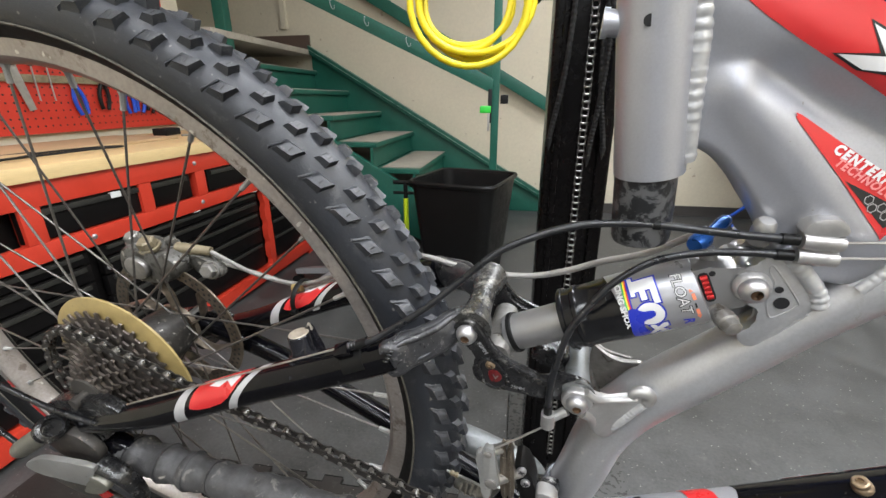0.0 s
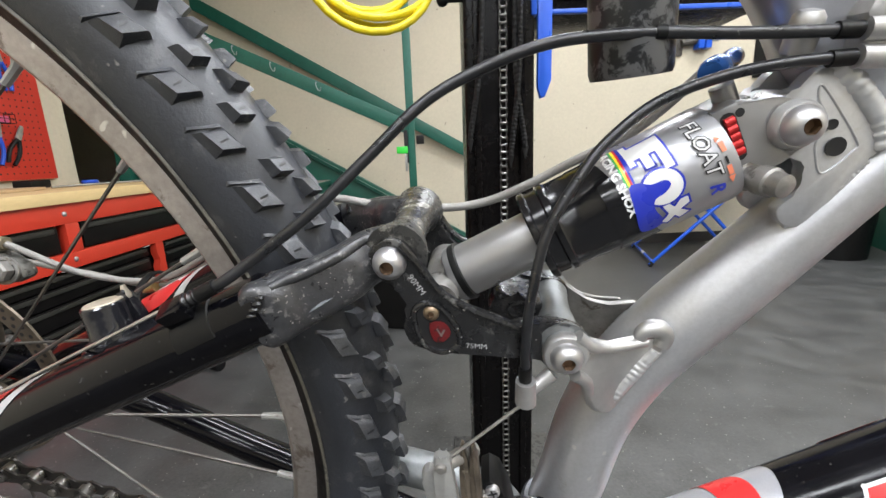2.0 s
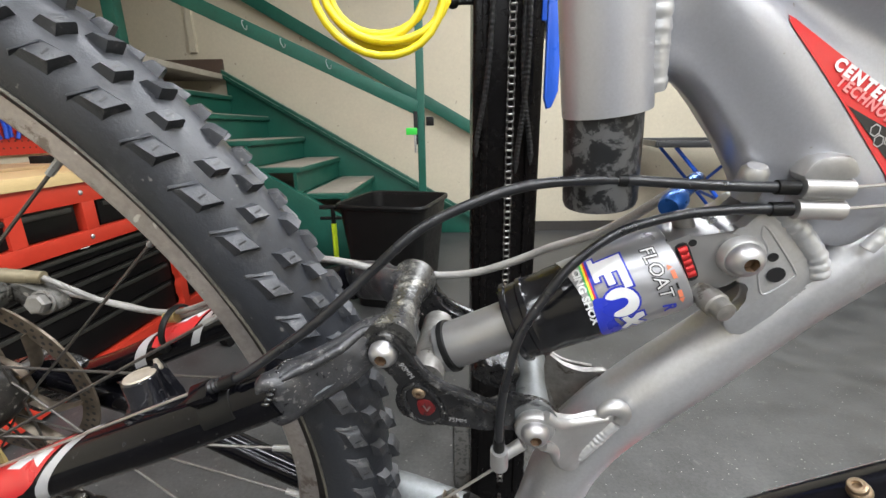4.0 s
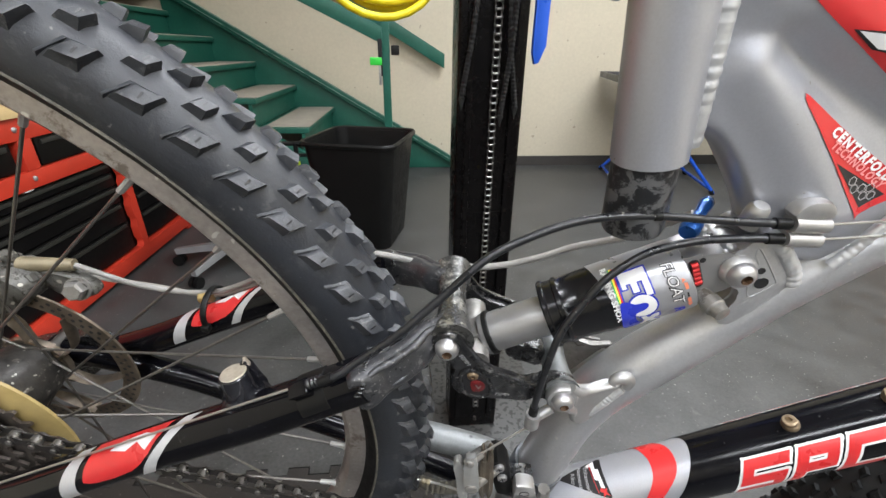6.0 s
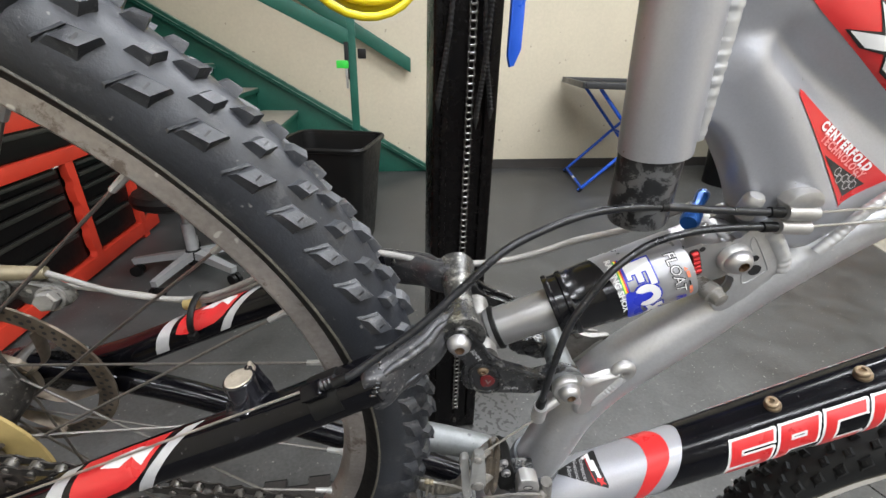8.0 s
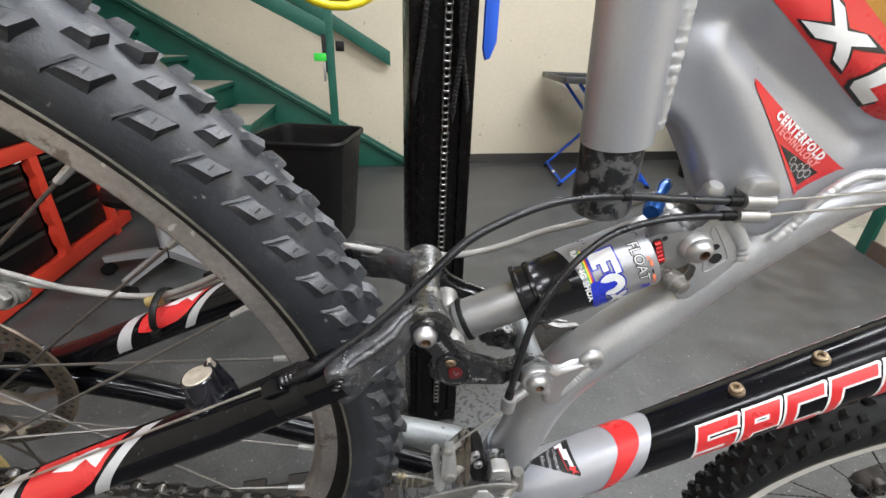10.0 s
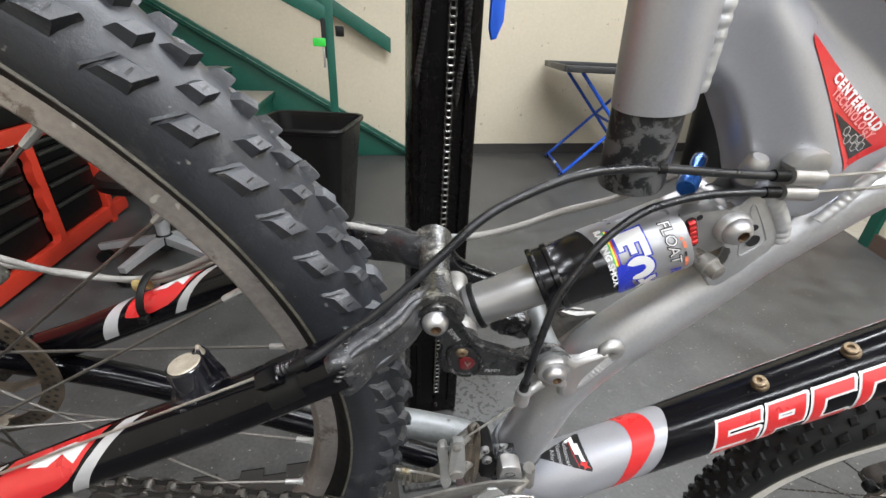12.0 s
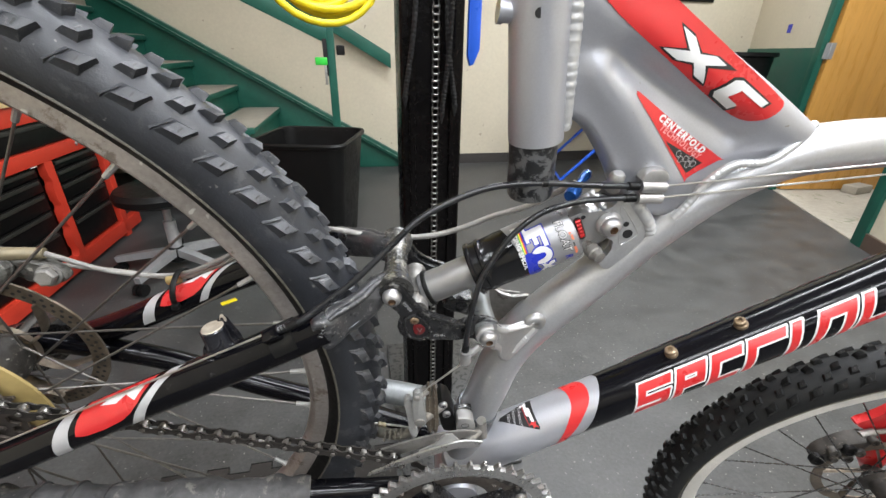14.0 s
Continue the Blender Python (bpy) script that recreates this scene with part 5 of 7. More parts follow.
def slanted(x, z):
    """From the decal's own axes (along the panel, across it) to x and z."""
    c, s = math.cos(radians(-31)), math.sin(radians(-31))
    x, z = (1.10 * (x - 0.003) - 0.05 * z, 0.58 * z + 0.0016) if x < 0.0215 else (0.0405 + 1.05 * (x - 0.0385) + 0.2 * z, 0.68 * z + 0.0012)
    return 0.508 + x * c - z * s, 0.2525 + x * s + z * c


def letter(poly):
    return [slanted(x, z) for x, z in poly]


def grown(poly, d):
    cx, cz = sum(p[0] for p in poly) / len(poly), sum(p[1] for p in poly) / len(poly)
    return [(cx + (x - cx) * (1 + d / max(1e-4, math.hypot(x - cx, z - cz))), cz + (z - cz) * (1 + d / max(1e-4, math.hypot(x - cx, z - cz)))) for x, z in poly]


LX = [(-0.012, 0.012), (-0.003, 0.012), (0.004, 0.0045), (0.013, 0.012), (0.021, 0.012), (0.010, 0.0005), (0.0165, -0.011), (0.0085, -0.011), (0.0035, -0.004), (-0.005, -0.011), (-0.0155, -0.011), (-0.002, 0.0008)]
LC = [(0.0300, 0.011), (0.0525, 0.0115), (0.0515, 0.0055), (0.0345, 0.0050), (0.0325, -0.0045), (0.0415, -0.0045), (0.0410, -0.0105), (0.0275, -0.0105), (0.0245, -0.0075), (0.0265, 0.0075)]
part("letter_edge", decal([letter(grown(LX, 0.0022)), letter(grown(LC, 0.0022))], on_gusset(0.0006)), BLACK_DECAL, gusset)
part("letter_face", decal([letter(LX), letter(LC)], on_gusset(0.0008)), WHITE, gusset, "white block letters X C")
TRI = rounded([(0.484, 0.2345), (0.4850, 0.2318), (0.507, 0.208), (0.5295, 0.1822), (0.5318, 0.1822), (0.5505, 0.1935), (0.5508, 0.1952), (0.518, 0.2142), (0.4862, 0.2345)], 2)
part("triangle_panel", decal([TRI], on_gusset(0.0004)), RED, gusset, "red triangular decal")
HEXTRI = [(0.5085, 0.2075), (0.5300, 0.1860), (0.5400, 0.1920)]
part("mesh_panel", decal([HEXTRI], on_gusset(0.0006)), BLACK_DECAL, gusset, "black honeycomb decal")
hexes = []
for i in range(12):
    for j in range(9):
        cx, cz = 0.508 + i * 0.0042 + (j % 2) * 0.0021, 0.1845 + j * 0.0036
        b0 = (0.5300 - 0.5085) * (cz - 0.2075) - (0.1860 - 0.2075) * (cx - 0.5085)
        b1 = (0.5400 - 0.5300) * (cz - 0.1860) - (0.1920 - 0.1860) * (cx - 0.5300)
        b2 = (0.5085 - 0.5400) * (cz - 0.1920) - (0.2075 - 0.1920) * (cx - 0.5400)
        if min(b0, b1, b2) > 0.00002:
            o = [(cx + 0.0022 * math.cos(radians(60 * k + 30)), cz + 0.0022 * math.sin(radians(60 * k + 30))) for k in range(6)]
            n_ = [(cx + 0.0018 * math.cos(radians(60 * k + 30)), cz + 0.0018 * math.sin(radians(60 * k + 30))) for k in range(6)]
            hexes += [[o[k], o[(k + 1) % 6], n_[(k + 1) % 6], n_[k]] for k in range(6)]
part("honeycomb", decal(hexes, on_gusset(0.0008), 0.05), GREY_DECAL, gusset)


def triangle_words(text, size, x0, z0, wide=1.3, bold=0.0):
    c, s = math.cos(radians(-31)), math.sin(radians(-31))
    place = on_gusset(0.0008)
    return words(text, size, lambda x, y: place(x0 + x * c - y * s, z0 + x * s + y * c), 0.2, spacing=wide, bold=bold)


part("lettering", triangle_words("CENTERFOLD", 0.0056, 0.5195, 0.2105, 1.3, 0.0003), WHITE, gusset, "white words")
part("lettering", triangle_words("TECHNOLOGY", 0.0050, 0.5195, 0.2060, 1.2, 0.0002), PINK_DECAL, gusset, "faded pink words")

# down tube
D0, D1 = V3(0.3985, 0, -0.1465), V3(0.86, 0, 0.152)
bm = bmesh.new()
DL = (D1 - D0).length


def down_r(s):
    return 0.0255 - 0.0030 * min(1.0, max(0.0, s / 0.15))


sweep(bm, [D0 + (D1 - D0) * k / 40 for k in range(41)], [down_r(DL * k / 40) for k in range(41)], 40)
dt = part("down_tube", bm, SILVER, bike, "down tube, silver at the foot and black above")


def down_lay(lift, facing=-1):
    base = round_lay((0, 0, 0), D1 - D0, 1.0, (0, facing, 0))
    ax = (D1 - D0).normalized()

    def lay(s, c):
        return D0 + ax * s + base(0, c / 0.0228) * (down_r(s) + lift)
    return lay


R_ = math.pi * 0.0228
ROUND = (-R_, -0.055, -0.0358, -0.02, -0.006, 0.01, 0.0235, 0.0358, 0.048, 0.0616, R_)
RED_A = (0.117, 0.097, 0.088, 0.096, 0.110, 0.127, 0.139, 0.141, 0.136, 0.127, 0.117)
RED_B = (0.129, 0.107, 0.098, 0.107, 0.121, 0.142, 0.157, 0.160, 0.155, 0.142, 0.129)
BLACK_A = (0.146, 0.124, 0.115, 0.125, 0.139, 0.156, 0.167, 0.172, 0.171, 0.160, 0.146)


def smooth_edge(ss):
    pts = curve([(s, c, 0) for s, c in zip(ss, ROUND)], 4)
    return [(p.x, p.y) for p in pts]


part("black_sleeve", decal([smooth_edge(BLACK_A) + [(DL - 0.01, R_), (DL - 0.01, -R_)]], down_lay(0.0002), 0.004), BLACK, dt, "glossy black paint")
dl2 = down_lay(0.0004)
part("red_stripe", decal([smooth_edge(RED_A) + smooth_edge(RED_B)[::-1]], dl2, 0.003), RED, dt, "red stripe round the tube")
dl3 = down_lay(0.0006)


def bars(s, w, kind):
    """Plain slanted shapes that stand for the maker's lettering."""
    k = 0.52
    def q(x, z):
        return (s + x + z * k, z + 0.006)
    h = 0.0150
    t = 0.0074
    if kind == 0:
        return [[q(0, h), q(w, h), q(w, h - t), q(t, h - t), q(t, t * 0.4), q(0, t * 0.4)], [q(0, t * 0.4), q(w, t * 0.4), q(w, -h), q(0, -h), q(0, -h + t), q(w - t, -h + t), q(w - t, -t * 0.6), q(0, -t * 0.6)]]
    if kind == 1:
        return [[q(0, h), q(t, h), q(t, -h), q(0, -h)], [q(t, h), q(w, h), q(w, -h * 0.25), q(t, -h * 0.25), q(t, -h * 0.25 + t), q(w - t, -h * 0.25 + t), q(w - t, h - t), q(t, h - t)]]
    if kind == 2:
        return [[q(0, h), q(w, h), q(w, h - t), q(t, h - t), q(t, -h + t), q(w, -h + t), q(w, -h), q(0, -h)]]
    if kind == 5:
        return [[q(0, h), q(w, h), q(w, h - t), q(t, h - t), q(t, -h), q(0, -h)]]
    if kind == 6:
        return [[q(0, h), q(t, h), q(t, -h + t), q(w, -h + t), q(w, -h), q(0, -h)]]
    if kind == 3:
        return [[q(0, h), q(t, h), q(t, -h), q(0, -h)]]
    return [[q(0.003, h), q(w, h), q(w, -h), q(w - t, -h), q(w - t, h - t), q(0.003 + t, h - t), q(t, -h), q(0, -h)]]


faces, edges = [], []
STARTS = (0.1955, 0.2310, 0.2620, 0.2930, 0.3290, 0.3480, 0.3840, 0.4120, 0.4300, 0.4600, 0.4900, 0.5200)
for k, kind in enumerate((0, 1, 2, 5, 3, 4, 6, 3, 0, 2, 1)):
    s, w = STARTS[k], STARTS[k + 1] - STARTS[k] - 0.0052
    for poly in bars(s, w, kind):
        faces.append(poly)
        edges.append(list(poly))


def thick_edges(polys, d):
    out = []
    for p in polys:
        for i in range(len(p)):
            a, b = Vector(p[i]), Vector(p[(i + 1) % len(p)])
            if (b - a).length < 1e-6:
                continue
            u = (b - a).normalized()
            nn = Vector((-u.y, u.x))
            out.append([tuple(a - u * d + nn * d), tuple(b + u * d + nn * d), tuple(b + u * d - nn * d), tuple(a - u * d - nn * d)])
    return out


part("emblem_edge", decal(thick_edges(edges, 0.0017), dl3, 0.006), WHITE, dt, "white outlined slanted shapes")
part("emblem_face", decal(faces, down_lay(0.0008), 0.006), RED, dt, "slanted red shapes")
far4, far5 = down_lay(0.0006, 1), down_lay(0.0008, 1)
low = [[(x, z - 0.0065) for x, z in p] for p in faces]
part("emblem_edge", decal(thick_edges(low, 0.0017), far4, 0.006), WHITE, dt, "white outlined slanted shapes")
part("emblem_face", decal(low, far5, 0.006), RED, dt, "slanted red shapes")
STICK = [(0.066, 0.038), (0.0685, 0.0405), (0.100, 0.0505), (0.1025, 0.0495), (0.1045, 0.019), (0.103, 0.017)]
stick = part("triangle_sticker", decal([STICK], dl2, 0.004), BLACK_DECAL, dt, "small black triangular sticker")
part("sticker_mark", decal([[(0.0935, 0.0470), (0.0965, 0.0485), (0.0985, 0.0310), (0.0955, 0.0320)], [(0.0895, 0.0455), (0.0935, 0.0470), (0.0945, 0.0435), (0.0910, 0.0430)], [(0.0975, 0.0400), (0.1000, 0.0395), (0.1015, 0.0250), (0.0985, 0.0260)]], dl3, 0.004), WHITE, stick)
part("sticker_mark", decal([[(0.0985, 0.0265), (0.1000, 0.0245), (0.1030, 0.0250), (0.1015, 0.0225), (0.1035, 0.0195), (0.1005, 0.0210), (0.0980, 0.0195), (0.0990, 0.0225), (0.0965, 0.0240)], [(0.0925, 0.046), (0.0930, 0.046), (0.0958, 0.023), (0.0953, 0.023)]], dl3, 0.004), RED, stick)
for k, wd in enumerate(("Enhanced", "Aluminum", "Alloy")):
    part("lettering", words(wd, 0.0052, lambda x, y, k=k: dl3(0.0890 - k * 0.0058 - 0.06 * x + y, 0.0345 + k * 0.0008 - x * 0.98), 0), GREY_DECAL, stick)
for s in (0.2427, 0.3046):
    at = D0 + (D1 - D0).normalized() * s
    up = V3(-(D1 - D0).normalized().z, 0, (D1 - D0).normalized().x)
    m = Matrix.Translation(at) @ up.to_track_quat("Z", "Y").to_matrix().to_4x4()
    bm = bmesh.new()
    lathe(bm, [(0, 0.021), (0.0057, 0.021), (0.0057, 0.0240), (0.0052, 0.0248), (0.0046, 0.0255), (0.0046, 0.0282), (0.0038, 0.029), (0.0022, 0.029), (0.0022, 0.0268), (0, 0.0268)], m, 20)
    part("bottle_bolt", bm, RUSTY, dt, "brassy bottle cage bolt")
bm = bmesh.new()
rod(bm, (0.398, -0.036, -0.16), (0.398, 0.036, -0.16), 0.021, seg=28)
part("bottom_bracket", bm, SILVER, bike)
bm = bmesh.new()
sweep(bm, [(0.90, 0, 0.27), (0.93, 0, 0.11)], 0.021, 24)
part("head_tube", bm, SILVER, bike)
FW = pose(1.04, 0, -0.33, 0, 0, -12)
for y in (-0.062, 0.062):
    bm = bmesh.new()
    sweep(bm, curve([FW @ V3(0.012, y, -0.012), FW @ V3(0.0, y, 0.03), FW @ V3(-0.008, y, 0.12), FW @ V3(-0.03, y, 0.30)], 5), [0.010, 0.012, 0.015, 0.017, 0.018] + [0.019] * 11, 18)
    leg = part("fork_leg", bm, RED, bike, "red fork leg")
    if y > 0:
        bm = bmesh.new()
        plate(bm, rounded([(-0.062, 0.088), (-0.050, 0.100), (-0.022, 0.150), (0.0, 0.150), (0.0, 0.02), (-0.02, 0.035), (-0.035, 0.075)], 3), y - 0.006, y + 0.006, bevel=0.002, m=FW)
        part("brake_mount", bm, RED, leg)
# disc and caliper on the front hub
bm = bmesh.new()
lathe(bm, [(0.066, 0.0395), (0.0805, 0.0395), (0.0805, 0.0413), (0.066, 0.0413)], FW @ pose(0, 0, 0, -90), 72, close=True)
fdisc = part("front_disc", bm, BROWN_STEEL, front, "drilled steel brake disc")
fdisc.matrix_parent_inverse = FW.inverted()
for k in range(5):
    a = radians(72 * k + 20)
    bm = bmesh.new()
    sweep(bm, [FW @ V3(0.02 * math.cos(a), 0.0404, 0.02 * math.sin(a)), FW @ V3(0.068 * math.cos(a + 0.4), 0.0404, 0.068 * math.sin(a + 0.4))], 0.0035, 6, squash=0.3)
    part("disc_arm", bm, BROWN_STEEL, fdisc)
fcal = part("front_caliper", plate(bmesh.new(), rounded([(-0.098, 0.020), (-0.094, 0.040), (-0.076, 0.066), (-0.056, 0.082), (-0.046, 0.076), (-0.056, 0.052), (-0.072, 0.036), (-0.084, 0.018)], 3), 0.034, 0.056, bevel=0.003, m=FW), DIRTY, bike, "dark dirty front disc caliper")
for x, y, z, r in ((-0.096, 0.036, 0.026, 0.0100), (-0.084, 0.036, 0.048, 0.0080), (-0.070, 0.034, 0.060, 0.0092), (-0.056, 0.034, 0.058, 0.0072), (-0.050, 0.036, 0.084, 0.0065), (-0.064, 0.034, 0.042, 0.0075), (-0.080, 0.034, 0.036, 0.0060)):
    bm = bmesh.new()
    lathe(bm, [(0, -0.004), (r * 0.8, -0.004), (r, -0.002), (r, 0.004), (r * 0.8, 0.006), (r * 0.45, 0.006), (r * 0.45, 0.004), (0, 0.004)], FW @ Matrix.Translation((x, y, z)) @ pose(0, 0, 0, 80), 14)
    part("caliper_lug", bm, RUBBER_DARK if r > 0.0085 else DIRTY, fcal)
bm = bmesh.new()
rod(bm, FW @ V3(-0.058, 0.045, 0.078), FW @ V3(-0.040, 0.05, 0.084), 0.006)
part("hose_fitting", bm, CAST, fcal)
bm = bmesh.new()
sweep(bm, curve([FW @ V3(-0.040, 0.05, 0.084), FW @ V3(-0.015, 0.048, 0.098), FW @ V3(0.03, 0.05, 0.118), FW @ V3(0.06, 0.06, 0.15), FW @ V3(0.03, 0.07, 0.25)], 6), 0.0035, 10)
part("front_hose", bm, WHITE_HOSE, fcal, "off-white brake hose")
bm = bmesh.new()
m = pose(1.04, 0, -0.33, 0, 0, -12)
sweep(bm, [m @ V3(-0.09, -0.075, 0.31), m @ V3(-0.10, 0, 0.335), m @ V3(-0.09, 0.075, 0.31)], 0.022, 14)
part("fork_crown", bm, RED, bike, "red fork crown")

# ---- rear triangle ----
def line_lay(line, x0, r, facing):
    """Lays (s, c) round a bent tube; s runs from where the line passes x0."""
    lens = [0.0]
    for p, q in zip(line, line[1:]):
        lens.append(lens[-1] + (q - p).length)
    i = next(k for k in range(len(line) - 1) if line[k + 1].x > x0)
    start = lens[i] + (lens[i + 1] - lens[i]) * (x0 - line[i].x) / (line[i + 1].x - line[i].x)

    def lay(s, c):
        w = start + s
        j = 0
        while j < len(line) - 2 and lens[j + 1] < w:
            j += 1
        ax = (line[j + 1] - line[j]).normalized()
        p = line[j] + ax * (w - lens[j])
        f = Vector(facing)
        f = (f - ax * f.dot(ax)).normalized()
        g = ax.cross(f)
        if g.z < 0:
            g = -g
        return p + r * (math.cos(c / r) * f + math.sin(c / r) * g)
    return lay


def mirror(pts, side):
    return [(x, y * side, z) for x, y, z in pts]


for side in (1, -1):
    bm = bmesh.new()
    pts = curve(mirror([(-0.012, -0.066, -0.034), (0.02, -0.066, -0.022), (0.0598, -0.0645, -0.0075), (0.0944, -0.0625, 0.007), (0.157, -0.0597, 0.0374), (0.1988, -0.0580, 0.0570), (0.247, -0.0545, 0.0774), (0.30, -0.0475, 0.0990)], side), 6)
    rr = [0.0105 + 0.0020 * min(1, k / 14) for k in range(len(pts))]
    sweep(bm, pts, rr, 26)
    stay = part("seat_stay", bm, BLACK, bike, "glossy black stay with red and silver decals")
    bm = bmesh.new()
    # forged end: a thick tongue that narrows towards the pivot, with a long pressed slot
    line = curve(mirror([(0.2960, -0.0535, 0.0965), (0.3015, -0.0520, 0.0980), (0.3075, -0.0462, 0.0998), (0.316, -0.0412, 0.1022), (0.326, -0.0338, 0.1055), (0.333, -0.0252, 0.1082), (0.3445, -0.0205, 0.1100)], side), 6)
    n = len(line)
    wide = [0.0136 * min(1.0, 0.86 + 0.05 * k) - 0.0024 * min(1, k / (n - 1) * 1.3) for k in range(n)]
    sweep(bm, line, wide, 28, squash=0.66, up=V3(0, 0, 1))
    for k, v in enumerate(bm.verts):
        mid_y = line[k // 28].y
        v.co.y = max(mid_y - 0.0050, min(mid_y + 0.0050, v.co.y))
    forge = part("stay_forging", bm, FORGED, stay, "scuffed black forged stay end")
    for up_z, dn in ((0.0098, 0.0046), (-0.0088, 0.0046)):
        bm = bmesh.new()
        sweep(bm, [p + V3(0, -side * dn, up_z * (1 - 0.12 * k / n)) for k, p in enumerate(line[9:-4])], [0.0016 + 0.0008 * math.sin(math.pi * k / (n - 14)) for k in range(n - 13)], 10)
        part("edge_rib", bm, FORGED, forge)
    bm = bmesh.new()
    sweep(bm, mirror([(0.3085, -0.0512, 0.0935), (0.319, -0.0456, 0.0985), (0.330, -0.0372, 0.1035)], side), [0.0011, 0.0021, 0.0012], 10, squash=0.8)
    part("rib", bm, DARK_SLATE, forge, "bare worn ridge")
    for k in range(13):
        a = radians(15 + 110 * k / 12)
        c = V3(0.2985 + 0.005 * max(0, math.sin(a)), -0.0476 * side, 0.0978)
        d = V3(0.35 * math.sin(3 * a) * 0.004 - 0.15 * math.cos(a) * 0.012, -side * 0.0129 * math.cos(a), 0.0130 * math.sin(a))
        bm = bmesh.new()
        bmesh.ops.create_icosphere(bm, subdivisions=2, radius=0.0013, matrix=Matrix.Translation(c + d) @ pose(0, 0, 0, math.degrees(a) * side, 0, 0) @ Matrix.Diagonal((1.5, 0.9, 0.72, 1)))
        part("weld", bm, BLACK_WORN, stay, angle=80)
    stay_line = pts

    def stay_lay(r):
        return line_lay(stay_line, 0.1270, r + 0.0004, (0, -1, 0.9) if side == 1 else (0, -0.6, 1))
    part("red_panel", decal([[(0.012, -0.0055), (0.016, -0.0072), (0.021, -0.0083), (0.033, -0.0090), (0.048, -0.0078), (0.057, -0.0050), (0.065, -0.0005), (0.074, 0.0075), (0.0795, 0.0145), (0.024, 0.0145), (0.017, 0.003)]], stay_lay(0.01235), 0.002), RED, stay, "red decal")
    part("pale_mark", decal([[(0.0359, 0.0072), (0.0490, 0.0042), (0.0568, 0.0075), (0.0633, 0.0017), (0.0711, 0.0083), (0.0619, 0.0113), (0.0437, 0.0105)]], stay_lay(0.0125), 0.002), WHITE, stay)
    for band in ([(-0.016, -0.0165), (-0.003, -0.0165), (0.005, -0.0065), (0.0195, 0.0145), (0.008, 0.0145), (-0.007, -0.0045)], [(0.047, -0.0165), (0.056, -0.0165), (0.068, -0.0065), (0.083, 0.004), (0.0985, 0.0145), (0.0875, 0.0145), (0.073, 0.003), (0.058, -0.007)]):
        part("silver_band", decal([band], stay_lay(0.01235), 0.002), GREY_DECAL, stay, "silver band decal")
    # chain stay
    bm = bmesh.new()
    cs = curve(mirror([(-0.010, -0.063, -0.060), (0.04, -0.0618, -0.0768), (0.0913, -0.061, -0.0790), (0.17, -0.0575, -0.0845), (0.26, -0.047, -0.108), (0.372, -0.03, -0.145)] if side == 1 else
                      [(-0.008, -0.060, -0.006), (0.06, -0.057, -0.022), (0.12, -0.054, -0.040), (0.20, -0.05, -0.078), (0.28, -0.042, -0.108), (0.372, -0.03, -0.145)], side), 6)
    sweep(bm, cs, 0.0105, 20)
    chain_stay = part("chain_stay", bm, BLACK, bike, "glossy black chain stay")
    if side == 1:
        bm = bmesh.new()
        wrap_pts = curve([(-0.012, -0.0635, -0.071), (0.006, -0.062, -0.0765), (0.04, -0.0618, -0.0768), (0.0685, -0.0615, -0.0775), (0.0913, -0.061, -0.0790), (0.125, -0.060, -0.0800), (0.17, -0.0575, -0.0845), (0.22, -0.052, -0.098), (0.26, -0.047, -0.108)], 10)
        radii = []
        for k in range(len(wrap_pts)):
            f = k / (len(wrap_pts) - 1)
            radii.append(0.0175 - 0.0032 * min(1, f / 0.4) + 0.0010 * math.sin(f * 43) + 0.0007 * math.sin(f * 97 + 1) + (0.0012 if k in (16, 17, 28, 29) else 0))
        sweep(bm, wrap_pts, radii, 24)
        for v in bm.verts:
            v.co += V3(0, 0.0016, 0.0016) * noise.noise(v.co * 75)
        wrap = part("rubber_wrap", bm, WRAP, chain_stay, "dusty black inner tube wrapped round the stay", angle=60)
        for k0, k1, grow in ((12, 14, 0.0012), (24, 26, 0.0014), (34, 38, 0.0015), (38, 46, 0.0008)):
            bm = bmesh.new()
            sweep(bm, wrap_pts[k0:k1 + 1], [radii[k] + grow for k in range(k0, k1 + 1)], 24)
            for v in bm.verts:
                v.co += V3(0, 0.0016, 0.0016) * noise.noise(v.co * 75)
            part("wrap_band", bm, WRAP, wrap, "loose turn of rubber", angle=60)
        bm = bmesh.new()
        for k in range(26):
            p = wrap_pts[44].lerp(wrap_pts[60], k / 26)
            rod(bm, p + V3(0, -0.0125, -0.0065), p + V3(0.0012, -0.0120, -0.0110), 0.0011, 0.0008, seg=6)
        part("tread_edge", bm, RUBBER_DARK, wrap)
    # dropout plate
    bm = bmesh.new()
    plate(bm, rounded([(-0.060, -0.024), (-0.03, -0.006), (0.0047, 0.0023), (0.033, 0.006), (0.050, -0.006), (0.036, -0.0225), (0.004, -0.049), (-0.022, -0.058), (-0.040, -0.046), (-0.046, -0.034)], 4), -0.0715 * side, -0.0605 * side, bevel=0.0025)
    part("dropout", bm, BLACK_WORN, stay)
